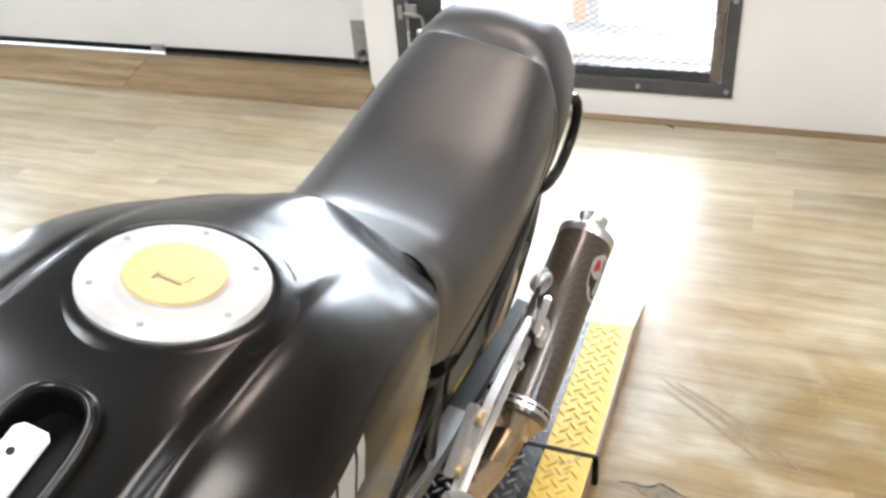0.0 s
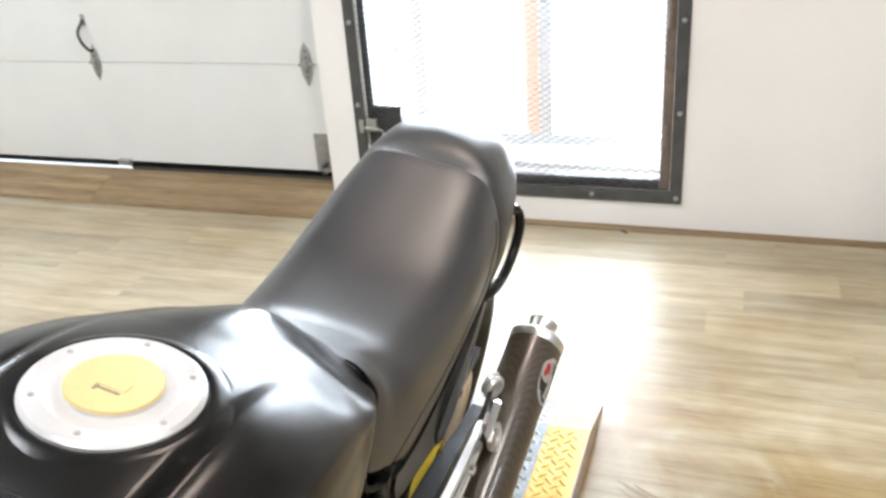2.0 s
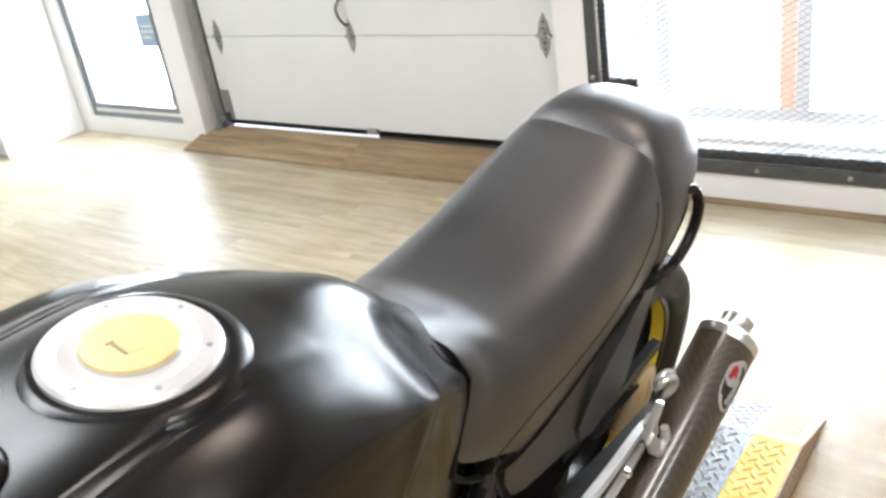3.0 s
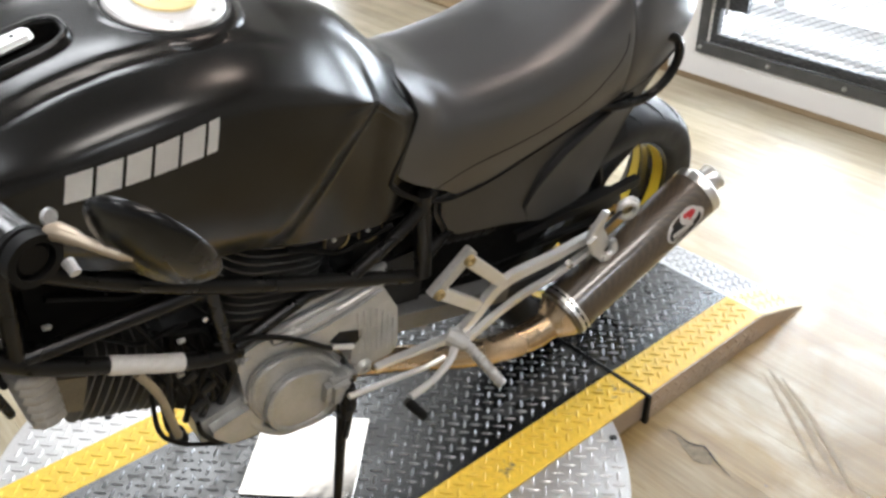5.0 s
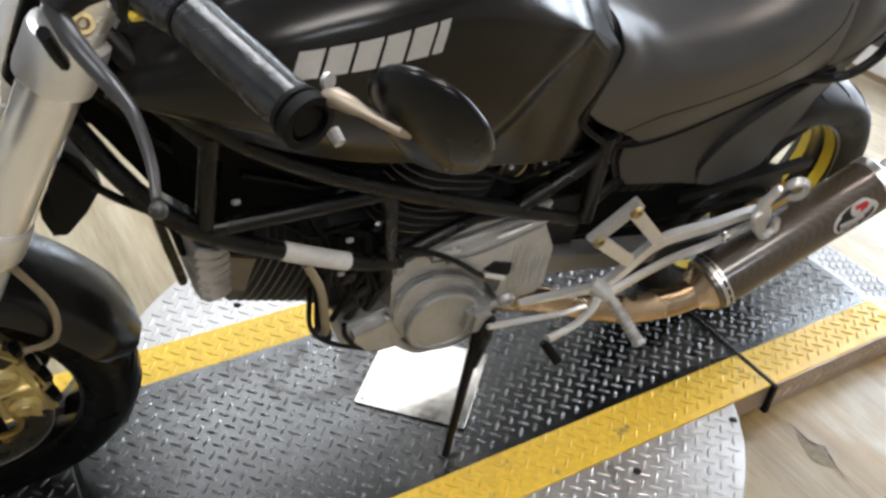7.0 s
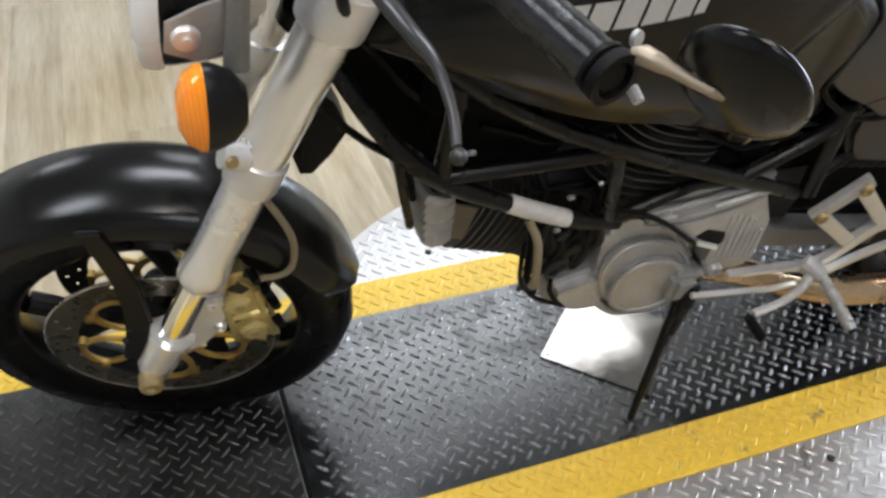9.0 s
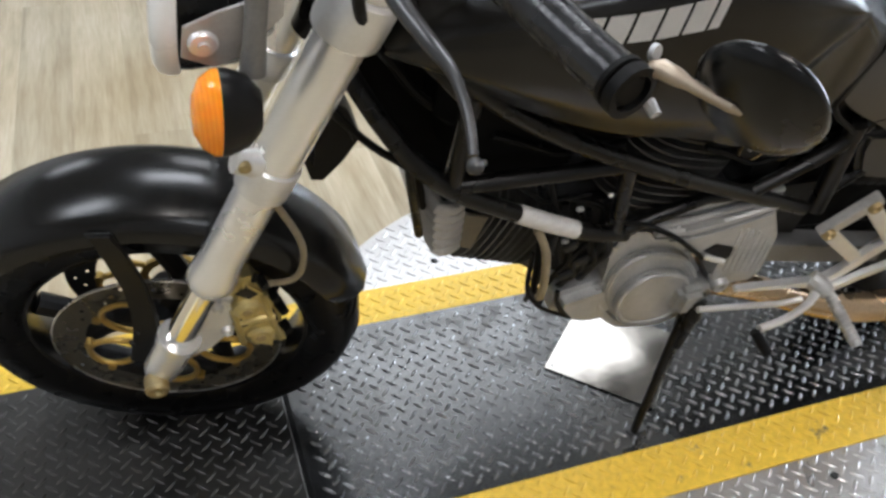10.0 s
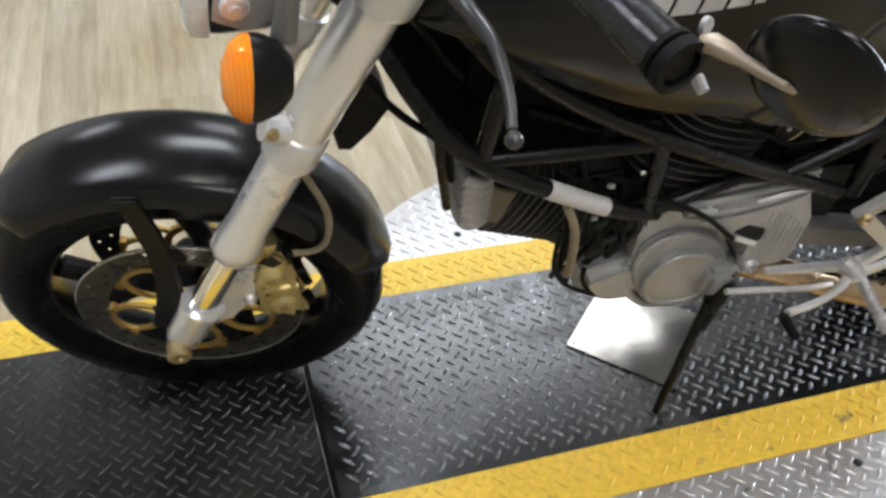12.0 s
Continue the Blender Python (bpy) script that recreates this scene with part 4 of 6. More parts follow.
part("key_flap", prism([(-0.012, 0.0030), (0.012, 0.0026), (0.013, 0.0120), (-0.010, 0.0130)], keym @ Matrix.Translation((0, 0, 0.0103)), 0.0008, 0.0003), CAPGOLD, cap, "", 30)
for k in range(6):
    a = radians(60 * k + 12)
    part("cap_bolt", lathe([(0, 0.0070), (0.0022, 0.0068), (0.0027, 0.0058)], capm @ Matrix.Translation((0.0555 * math.cos(a), 0.0555 * math.sin(a), 0)), 8), ZINC, cap)
part("cap_gasket", lathe([(0.0662, -0.012), (0.0662, 0.0000), (0.0690, 0.0010), (0.0730, 0.0008), (0.0790, -0.0012), (0.0860, -0.0055), (0.090, -0.014)], capm, 48), PAINT, bike, "glossy black collar round the cap", 80)
# tank catch in its opening
ring_st = [(0.0600, 0.0345, -0.012), (0.0585, 0.0330, -0.0010), (0.0560, 0.0305, 0.0030), (0.0530, 0.0275, 0.0035), (0.0505, 0.0250, 0.0015), (0.0490, 0.0235, -0.004), (0.0485, 0.0230, -0.026)]
part("catch_collar", loft([[catchm @ V((x, y, z)) for x, y in slot(rx, ry)] for rx, ry, z in ring_st], cap=False), PAINT, bike, "glossy black rim of the catch opening", 80)
part("catch_recess", prism(slot(0.052, 0.026), catchm @ Matrix.Translation((0, 0, -0.031)), 0.007), RUBBER, bike, "dark oval opening in the tank")
latch = part("catch_lever", prism([(-0.026, -0.008), (-0.022, -0.012), (0.046, -0.0135), (0.046, 0.0135), (-0.022, 0.012), (-0.026, 0.008)], catchm @ Matrix.Translation((0.002, 0.002, 0.002)), 0.009, 0.004), SILVER, bike, "silver tank catch lever", 40)
part("catch_pin", lathe([(0, 0.0004), (0.0028, 0.0004), (0.003, -0.001)], catchm @ Matrix.Translation((-0.006, 0.001, 0.011)), 10), DARKCAST, latch)

# maker's mark on the tank side, as plain slanted blocks
tank_ob = bpy.data.objects["fuel_tank"]


def on_side(x, z):
    """The tank's left face at x, z."""
    tree = on_side.tree
    hit = tree.ray_cast(V((x, 0.5, z)), V((0, -1, 0)))
    return V((x, 0.5 - hit[3], z)) if hit[0] is not None else V((x, 0.17, z))


from mathutils.bvhtree import BVHTree
bmt = bmesh.new()
bmt.from_mesh(tank_ob.data)
on_side.tree = BVHTree.FromBMesh(bmt)
x_a, x_b = 1.083, 0.908
for k in range(6):
    wdt = (x_a - x_b) / 6
    f0, f1 = k / 6, (k + (0.42 if k == 5 else 0.86)) / 6
    bm = bmesh.new()
    rows = []
    for j in range(5):
        row = []
        for i in range(5):
            f = f0 + (f1 - f0) * i / 4
            x = x_a + (x_b - x_a) * f - 0.008 * (j / 4 - 0.5)
            z = (0.912 + 0.016 * f) + (0.028 + 0.007 * f) * j / 4
            row.append(bm.verts.new(on_side(x, z) + V((0, 0.0009, 0))))
        rows.append(row)
    for j in range(4):
        for i in range(4):
            bm.faces.new((rows[j][i], rows[j][i + 1], rows[j + 1][i + 1], rows[j + 1][i]))
    bmesh.ops.solidify(bm, geom=bm.faces, thickness=0.0006)
    part("decal_block", bm, WHITEMARK, bike, "white block of the tank mark", 50)

# seat and tail cowl
seat_st = [(0.686, 0.838, 0.030, 0.835, 0.062, 0.818, 0.078, 0.790, 0.084, 0.768),
           (0.693, 0.862, 0.044, 0.858, 0.084, 0.836, 0.100, 0.798, 0.105, 0.766),
           (0.690, 0.872, 0.050, 0.868, 0.094, 0.846, 0.110, 0.805, 0.114, 0.765),
           (0.655, 0.862, 0.054, 0.858, 0.102, 0.832, 0.119, 0.785, 0.122, 0.722),
           (0.60, 0.848, 0.062, 0.844, 0.109, 0.812, 0.127, 0.760, 0.129, 0.692),
           (0.53, 0.834, 0.080, 0.829, 0.121, 0.801, 0.133, 0.742, 0.132, 0.668),
           (0.45, 0.832, 0.088, 0.828, 0.127, 0.797, 0.137, 0.740, 0.134, 0.674),
           (0.35, 0.846, 0.094, 0.841, 0.131, 0.808, 0.138, 0.755, 0.135, 0.703),
           (0.26, 0.880, 0.092, 0.874, 0.129, 0.835, 0.137, 0.775, 0.133, 0.723),
           (0.178, 0.919, 0.085, 0.912, 0.121, 0.863, 0.1335, 0.795, 0.130, 0.742),
           (0.169, 0.918, 0.083, 0.911, 0.118, 0.862, 0.131, 0.795, 0.128, 0.743),
           (0.165, 0.911, 0.079, 0.904, 0.112, 0.858, 0.126, 0.794, 0.123, 0.745)]
EDGE = [(0.66, 0.550), (0.677, 0.571), (0.712, 0.620), (0.735, 0.640), (0.757, 0.635), (0.79, 0.616), (0.81, 0.602), (0.83, 0.594), (0.865, 0.605), (0.905, 0.635)]


def front_edge(z):
    return float(np.interp(z, [p for p, _ in EDGE], [q for _, q in EDGE]))


bm = loft(halves(seat_st, 6, 6), cap=False)
for v in bm.verts:
    if v.co.x > 0.50:
        v.co.x = 0.50 + (v.co.x - 0.50) * (front_edge(v.co.z) - 0.50) / 0.19
part("seat", bm, SEATVINYL, bike, "smooth black vinyl seat", 70)
for sgn in (1, -1):
    pts = [(front_edge(z) + 0.004, sgn * float(np.interp(z, (0.66, 0.70, 0.735, 0.76, 0.79, 0.83, 0.86, 0.88), (0.128, 0.126, 0.123, 0.121, 0.116, 0.106, 0.090, 0.062))), z) for z in np.linspace(0.672, 0.872, 28)]
    part("seat_gap", tube(pts, [0.0042] * 14 + [0.004, 0.0035, 0.003, 0.002, 0.001], 8), RUBBER, bike, "black gap between tank and seat")
bms = bmesh.new()
bms.from_mesh(bpy.data.objects["seat"].data)
seat_tree = BVHTree.FromBMesh(bms)
for sgn in (1, -1):   # stitched seam between the cover's top and its side panel
    pts = []
    for x, z in spline([(0.182, 0.862), (0.190, 0.830), (0.22, 0.800), (0.26, 0.772), (0.32, 0.750), (0.40, 0.735), (0.50, 0.720), (0.57, 0.690)], 5):
        hit = seat_tree.ray_cast(V((x, sgn * 0.5, z)), V((0, -sgn, 0)))
        if hit[0] is not None:
            pts.append((x, hit[0].y - sgn * 0.0006, z))
    part("cover_seam", tube(pts, 0.0015, 6), RUBBER, bike, "stitched seam along the seat side")
seam = [(0.1645, y, z) for _, y, z in halves(seat_st)[-1]]
part("seat_seam", tube([(x - 0.001, y, z - 0.0006) for x, y, z in seam[4:-4]], 0.0018, 6), RUBBER, bike)
tail_st = [(0.1635, 0.913, 0.079, 0.906, 0.113, 0.860, 0.128, 0.800, 0.125, 0.745),
           (0.156, 0.922, 0.081, 0.914, 0.118, 0.868, 0.133, 0.804, 0.130, 0.747),
           (0.135, 0.936, 0.080, 0.926, 0.119, 0.879, 0.1345, 0.815, 0.131, 0.753),
           (0.10, 0.945, 0.078, 0.933, 0.116, 0.884, 0.131, 0.827, 0.128, 0.762),
           (0.05, 0.944, 0.074, 0.932, 0.109, 0.886, 0.122, 0.836, 0.119, 0.780),
           (0.0, 0.930, 0.068, 0.918, 0.098, 0.878, 0.108, 0.838, 0.105, 0.795),
           (-0.045, 0.902, 0.056, 0.892, 0.078, 0.864, 0.086, 0.834, 0.082, 0.802),
           (-0.08, 0.868, 0.036, 0.862, 0.050, 0.849, 0.056, 0.834, 0.053, 0.818),
           (-0.092, 0.846, 0.012, 0.845, 0.018, 0.842, 0.019, 0.838, 0.018, 0.834)]
part("tail_cowl", loft(halves(tail_st), cap=False), SEATVINYL, bike, "satin black passenger seat cowl", 70)
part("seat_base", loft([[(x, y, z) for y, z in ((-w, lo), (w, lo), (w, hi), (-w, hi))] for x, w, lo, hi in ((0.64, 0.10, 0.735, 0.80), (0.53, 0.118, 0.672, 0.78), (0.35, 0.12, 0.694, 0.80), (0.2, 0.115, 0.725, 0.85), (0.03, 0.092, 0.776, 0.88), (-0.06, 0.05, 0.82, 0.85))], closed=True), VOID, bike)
# side panels under the seat
pan = [(0.555, 0.674), (0.549, 0.637), (0.522, 0.590), (0.484, 0.567), (0.418, 0.550), (0.367, 0.554), (0.330, 0.524), (0.282, 0.512), (0.21, 0.516), (0.150, 0.522), (0.155, 0.547), (0.147, 0.589), (0.129, 0.619), (0.117, 0.671), (0.095, 0.715), (0.03, 0.770), (0.025, 0.786), (0.157, 0.747), (0.287, 0.716), (0.41, 0.687)]
facet = [(0.342, 0.572), (0.326, 0.612), (0.306, 0.638), (0.275, 0.664), (0.238, 0.686), (0.169, 0.713), (0.110, 0.728), (0.106, 0.700), (0.119, 0.668), (0.131, 0.619), (0.149, 0.589), (0.157, 0.547), (0.153, 0.525), (0.21, 0.519), (0.282, 0.515), (0.322, 0.530)]
for sgn in (1, -1):
    panel = None
    for nm, shape, deep, soft in (("side_panel", pan, 0.036, 0.008), ("panel_facet", facet, 0.0385, 0.0024)):   # the rear part stands proud along a slanting crease
        bm = prism(shape, Matrix(((1, 0, 0, 0), (0, 0, sgn, sgn * 0.098), (0, 1, 0, 0), (0, 0, 0, 1))), deep, soft)
        for v in bm.verts:
            v.co.y -= sgn * max(0, 0.25 - v.co.x) * 0.10 + sgn * max(0, 0.66 - v.co.z) * 0.05
        panel = part(nm, bm, SIDEPANEL, panel or bike, "" if panel else "satin black side panel", 50)
    part("panel_gap", tube([(0.575, sgn * 0.129, 0.680), (0.53, sgn * 0.1325, 0.668), (0.45, sgn * 0.1345, 0.675), (0.35, sgn * 0.1345, 0.701), (0.26, sgn * 0.1325, 0.722), (0.20, sgn * 0.129, 0.736), (0.12, sgn * 0.128, 0.757), (0.05, sgn * 0.119, 0.778), (0.01, sgn * 0.108, 0.790)], 0.0032, 6, smooth=3), RUBBER, bike, "dark gap under the seat edge")
# grab rail
for sgn in (1, -1):
    part("grab_rail", tube([(0.095, sgn * 0.112, 0.832), (0.056, sgn * 0.126, 0.828), (0.040, sgn * 0.134, 0.804), (0.042, sgn * 0.137, 0.775), (0.062, sgn * 0.138, 0.746), (0.105, sgn * 0.138, 0.728), (0.160, sgn * 0.134, 0.727), (0.20, sgn * 0.118, 0.724)], 0.0085, 10, smooth=4), FRAMEPAINT, bike, "black tubular grab rail")

# trellis frame
RT = 0.0110
for s in (1, -1):
    def bar(points, r=RT, mt=FRAMEPAINT, label="", nm="frame_tube", smooth=4):
        return part(nm, tube([(x, s * y, z) for x, y, z in points], r, 12, smooth=smooth), mt, bike, label)
    bar([(1.262, 0.030, 0.945), (1.205, 0.095, 0.884), (1.143, 0.116, 0.820), (1.03, 0.125, 0.742), (0.852, 0.13, 0.650), (0.578, 0.126, 0.522)], 0.0118)
    bar([(1.300, 0.030, 0.850), (1.227, 0.098, 0.740), (1.16, 0.118, 0.672), (1.073, 0.125, 0.620), (0.955, 0.132, 0.560), (0.885, 0.128, 0.535)], 0.0120)
    bar([(1.150, 0.114, 0.815), (1.157, 0.116, 0.680)], smooth=0)
    bar([(1.150, 0.117, 0.673), (0.935, 0.125, 0.678)], smooth=0)
    bar([(0.925, 0.126, 0.690), (0.905, 0.128, 0.548)], smooth=0)
    bar([(0.890, 0.128, 0.545), (0.775, 0.126, 0.585), (0.700, 0.126, 0.580)], 0.0100, smooth=0)
    bar([(0.700, 0.126, 0.582), (0.600, 0.124, 0.640), (0.555, 0.120, 0.690)], 0.0105)
    bar([(0.552, 0.126, 0.515), (0.575, 0.120, 0.690)], 0.0140, smooth=0)
    bar([(0.560, 0.122, 0.540), (0.46, 0.115, 0.625)], 0.0105, smooth=0)
    bar([(1.262, 0.034, 0.90), (1.150, 0.114, 0.805)], 0.012, smooth=0)
    if s == 1:
        bar([q for q in spline([(1.300, 0.030, 0.850), (1.227, 0.098, 0.740), (1.16, 0.118, 0.672), (1.073, 0.125, 0.620), (0.955, 0.132, 0.560), (0.885, 0.128, 0.535)], 12) if 0.970 < q[0] < 1.070], 0.0130, SLEEVE, "pale grey protective sleeve", "tube_sleeve", 0)
head = V((1.262, 0, 0.92))
UP = V((-0.343, 0, 0.939))
part("head_tube", lathe([(0, -0.10), (0.030, -0.10), (0.030, 0.06), (0, 0.06)], along(head, head + UP), 20), FRAMEPAINT, bike)

# engine bay: airbox, cylinders, covers
left = lambda y: Matrix(((1, 0, 0, 0), (0, 0, 1, y), (0, 1, 0, 0), (0, 0, 0, 1)))   # outline (x, z) extruded to the left from y
part("airbox", box(0.70, 1.16, -0.095, 0.095, 0.665, 0.80, 0.03, segs=2), VOID, bike, "airbox block between the frame tubes, near-black for the bay's shade")
part("head_filler", prism([(1.275, 0.820), (1.188, 0.660), (1.112, 0.578), (0.95, 0.560), (0.90, 0.700), (1.00, 0.800), (1.20, 0.905)], left(-0.020), 0.052, 0.010), VOID, bike, "near-black filler behind the steering head, added to close a gap", 40)
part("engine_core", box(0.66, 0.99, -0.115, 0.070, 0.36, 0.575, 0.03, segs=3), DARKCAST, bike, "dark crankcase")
part("bay_filler", box(0.16, 0.57, -0.085, 0.085, 0.52, 0.70, 0.03, segs=2), VOID, bike)
part("rear_filler", prism([(0.60, 0.62), (0.60, 0.42), (0.52, 0.36), (0.42, 0.345), (0.26, 0.365), (0.17, 0.43), (0.10, 0.53), (0.08, 0.64), (0.30, 0.66)], left(-0.09), 0.178, 0.012), VOID, bike, "near-black filler ahead of the rear wheel, added to block the view", 40)
part("shock_reservoir", lathe([(0, 0), (0.022, 0.003), (0.026, 0.012), (0.026, 0.12), (0.022, 0.13), (0, 0.132)], along((0.50, 0.085, 0.555), (0.33, 0.085, 0.515)), 18), RUBBER, bike, "black remote reservoir")
for k in range(5):
    part("cable_tie", lathe([(0.0265, -0.002), (0.028, 0), (0.0265, 0.002)], along(V((0.50, 0.085, 0.555)).lerp(V((0.33, 0.085, 0.515)), 0.14 + 0.13 * k), (0.33, 0.085, 0.515)), 14), DARKCAST, bike)
part("swingarm_filler", box(0.49, 0.68, -0.095, 0.095, 0.36, 0.57, 0.03, segs=2), DARKCAST, bike)
# alternator cover with stepped rings, each set lower than the one behind it
def rounded(points, steps=5):
    """A closed smooth outline through a few corner points."""
    n = len(points)
    run = spline([points[k % n] for k in range(-2, n + 3)], steps)
    return [tuple(q) for q in run[2 * steps:(n + 2) * steps]]


cover = part("engine_cover", prism(rounded([(0.874, 0.432), (0.879, 0.495), (0.848, 0.509), (0.787, 0.484), (0.714, 0.411), (0.664, 0.327), (0.668, 0.264), (0.714, 0.231), (0.790, 0.247), (0.855, 0.329)]), left(0.072), 0.040, 0.006), CAST, bike, "cast aluminium engine cover with stepped rings", 50)
for pts, y0, dp in (([(0.868, 0.392), (0.860, 0.445), (0.820, 0.465), (0.754, 0.443), (0.706, 0.387), (0.676, 0.324), (0.680, 0.276), (0.718, 0.244), (0.786, 0.259), (0.846, 0.332)], 0.108, 0.014),
                    ([(0.843, 0.352), (0.835, 0.396), (0.798, 0.421), (0.738, 0.401), (0.710, 0.352), (0.704, 0.312), (0.734, 0.278), (0.796, 0.282), (0.830, 0.312)], 0.118, 0.015)):
    part("cover_step", prism(rounded(pts), left(y0), dp, 0.0055), CAST, cover, "", 50)
    mid = V((sum(p[0] for p in pts) / len(pts), sum(p[1] for p in pts) / len(pts)))
    rim = [V((p[0], p[1])).lerp(mid, 0.07) for p in rounded(pts)]
    part("cover_rim", tube([(q.x, y0 + dp - 0.001, q.y) for q in rim + rim[:1]], 0.0048, 8, caps=False), CAST, cover, "", 60)
part("cover_lip", tube([(0.872, 0.110, 0.380), (0.858, 0.114, 0.325), (0.806, 0.114, 0.265), (0.746, 0.112, 0.242)], [0.005, 0.008, 0.009, 0.006], 10, smooth=4), CAST, cover)
part("cover_boss", lathe([(0, 0.016), (0.014, 0.016), (0.019, 0.011), (0.020, -0.03)], Matrix.Translation((0.692, 0.128, 0.354)) @ Matrix.Rotation(radians(-90), 4, "X"), 18), CAST, cover)
part("recess_disc", lathe([(0, 0.0165), (0.011, 0.0165), (0.0125, 0.013)], Matrix.Translation((0.692, 0.1295, 0.354)) @ Matrix.Rotation(radians(-90), 4, "X"), 16), TANPLATE, cover, "dark tan disc standing in for the cover's recess")
part("plug_socket", lathe([(0, 0.0005), (0.005, 0.0005), (0.0055, 0.0)], Matrix.Translation((0.692, 0.1462, 0.354)) @ Matrix.Rotation(radians(-90), 4, "X"), 6), RUBBER, cover)
for q in ((0.868, 0.482), (0.812, 0.492), (0.738, 0.444), (0.866, 0.388), (0.828, 0.282), (0.688, 0.250)):
    part("cover_screw", lathe([(0, 0.006), (0.004, 0.006), (0.007, 0.003), (0.008, -0.02)], Matrix.Translation((q[0], 0.110, q[1])) @ Matrix.Rotation(radians(-90), 4, "X"), 10), CAST, cover)
part("crankcase_nose", prism([(0.945, 0.372), (0.942, 0.328), (0.905, 0.292), (0.843, 0.280), (0.820, 0.330), (0.860, 0.395)], left(0.045), 0.075, 0.016), CAST, bike, "cast crankcase nose", 60)
# sprocket cover: a sloping ridged top over an upright ribbed face
face = [(0.836, 0.520), (0.765, 0.506), (0.722, 0.517), (0.698, 0.523), (0.643, 0.543), (0.605, 0.474), (0.593, 0.385), (0.606, 0.362), (0.672, 0.360), (0.697, 0.399), (0.690, 0.440), (0.734, 0.465)]
sp = part("sprocket_cover", prism(face, left(0.098), 0.042, 0.004), CAST, bike, "ribbed cast aluminium sprocket cover", 40)
crest = [(0.838, 0.106, 0.536), (0.790, 0.106, 0.548), (0.700, 0.106, 0.556), (0.622, 0.106, 0.558)]
fold = [(0.836, 0.138, 0.522), (0.765, 0.139, 0.508), (0.700, 0.139, 0.524), (0.643, 0.138, 0.544)]
part("cover_top", loft([crest, fold, [(x, y - 0.05, z - 0.01) for x, y, z in fold], [(x, y - 0.03, z - 0.02) for x, y, z in crest]], closed=True, cap=False), ARMCAST, sp, "", 20)
for f in (0.10, 0.42, 0.74):
    part("cover_rib", tube([V(p).lerp(V(q), f) + V((0, 0.003, 0.003)) for p, q in zip(crest, fold)], 0.0060, 8), CAST, sp)
for k in range(7):
    part("cover_rib", tube([(0.690 - 0.0125 * k, 0.1405, 0.512 + 0.001 * k - 0.0016 * k * k), (0.676 - 0.0115 * k, 0.1405, 0.410 - 0.004 * k)], 0.0022, 6), CAST, sp)
part("cover_opening", prism([(0.742, 0.474), (0.722, 0.488), (0.680, 0.470), (0.676, 0.448), (0.692, 0.438)], left(0.128), 0.014, 0.002), RUBBER, sp, "black block standing in for a shaded opening")
part("breather_stub", tube([(0.735, 0.142, 0.462), (0.700, 0.150, 0.450)], 0.0048, 10), SILVER, sp)
part("cover_bush", lathe([(0.005, 0.004), (0.006, 0.007), (0.012, 0.007), (0.015, 0.003), (0.016, -0.02)], Matrix.Translation((0.668, 0.143, 0.372)) @ Matrix.Rotation(radians(-90), 4, "X"), 16), CAST, sp)
for q in ((0.800, 0.128, 0.528), (0.745, 0.126, 0.524), (0.668, 0.126, 0.544)):
    part("cover_screw", lathe([(0, 0.006), (0.004, 0.006), (0.006, 0.003), (0.007, -0.01)], Matrix.Translation(q) @ Matrix.Rotation(radians(-60), 4, "X"), 8), CAST, sp)
# oil sump and crankcase front
part("oil_sump", loft([[(x, y * w, z) for y, z in ((-1, lo), (1, lo), (1.1, (lo + hi) / 2), (1, hi), (-1, hi))] for x, w, lo, hi in ((0.70, 0.05, 0.33, 0.42), (0.80, 0.06, 0.315, 0.44), (0.93, 0.06, 0.35, 0.47), (1.00, 0.045, 0.40, 0.46))], closed=True), DARKCAST, bike, "dark crankcase front", 60)


def cylinder(base, tip, wide, n, nm, label):
    """A finned cylinder barrel."""
    base, tip = V(base), V(tip)
    m = along(base, tip)
    ln = (tip - base).length
    body = part(nm, lathe([(0, 0), (wide * 0.72, 0), (wide * 0.72, ln), (0, ln)], m, 20), DARKCAST, bike, label)
    for k in range(n):
        h = ln * (k + 0.5) / n
        sq_ = [(wide * math.copysign(abs(math.cos(t)) ** 0.6, math.cos(t)), wide * math.copysign(abs(math.sin(t)) ** 0.6, math.sin(t))) for t in np.linspace(0, 2 * math.pi, 24, endpoint=False)]
        part("cooling_fin", prism(sq_, m @ Matrix.Translation((0, 0, h)), 0.0026), FINCAST, body, "", 30)
    return body


cylinder((0.945, 0.0, 0.452), (1.085, 0.0, 0.512), 0.076, 11, "front_cylinder", "finned front cylinder")
cylinder((0.820, 0.0, 0.530), (0.775, 0.0, 0.680), 0.098, 11, "rear_cylinder", "finned rear cylinder")
part("cylinder_head", box(-0.045, 0.045, -0.060, 0.050, 0, 0.04, 0.02, segs=2), DARKCAST, bike, "dark cylinder head", 40, along((1.085, 0.0, 0.512), (1.145, 0.0, 0.538)))
# ribbed cooler hanging at the front, between the down tubes
cool = part("oil_cooler", box(1.104, 1.150, -0.070, 0.060, 0.505, 0.590, 0.010, segs=2), DARKCAST, bike, "dark oil cooler behind a pale ribbed end cap", 30)
for k in range(6):
    f = k / 5
    part("cooler_rib", tube([(1.150 + 0.012 * f, -0.07, 0.520 + 0.088 * f), (1.150 + 0.012 * f, 0.074, 0.520 + 0.088 * f), (1.138 + 0.004 * f, 0.090, 0.516 + 0.085 * f), (1.118 + 0.004 * f, 0.080, 0.512 + 0.085 * f)], 0.0098, 10, smooth=3), PALECAST, cool, "pale cast rib")
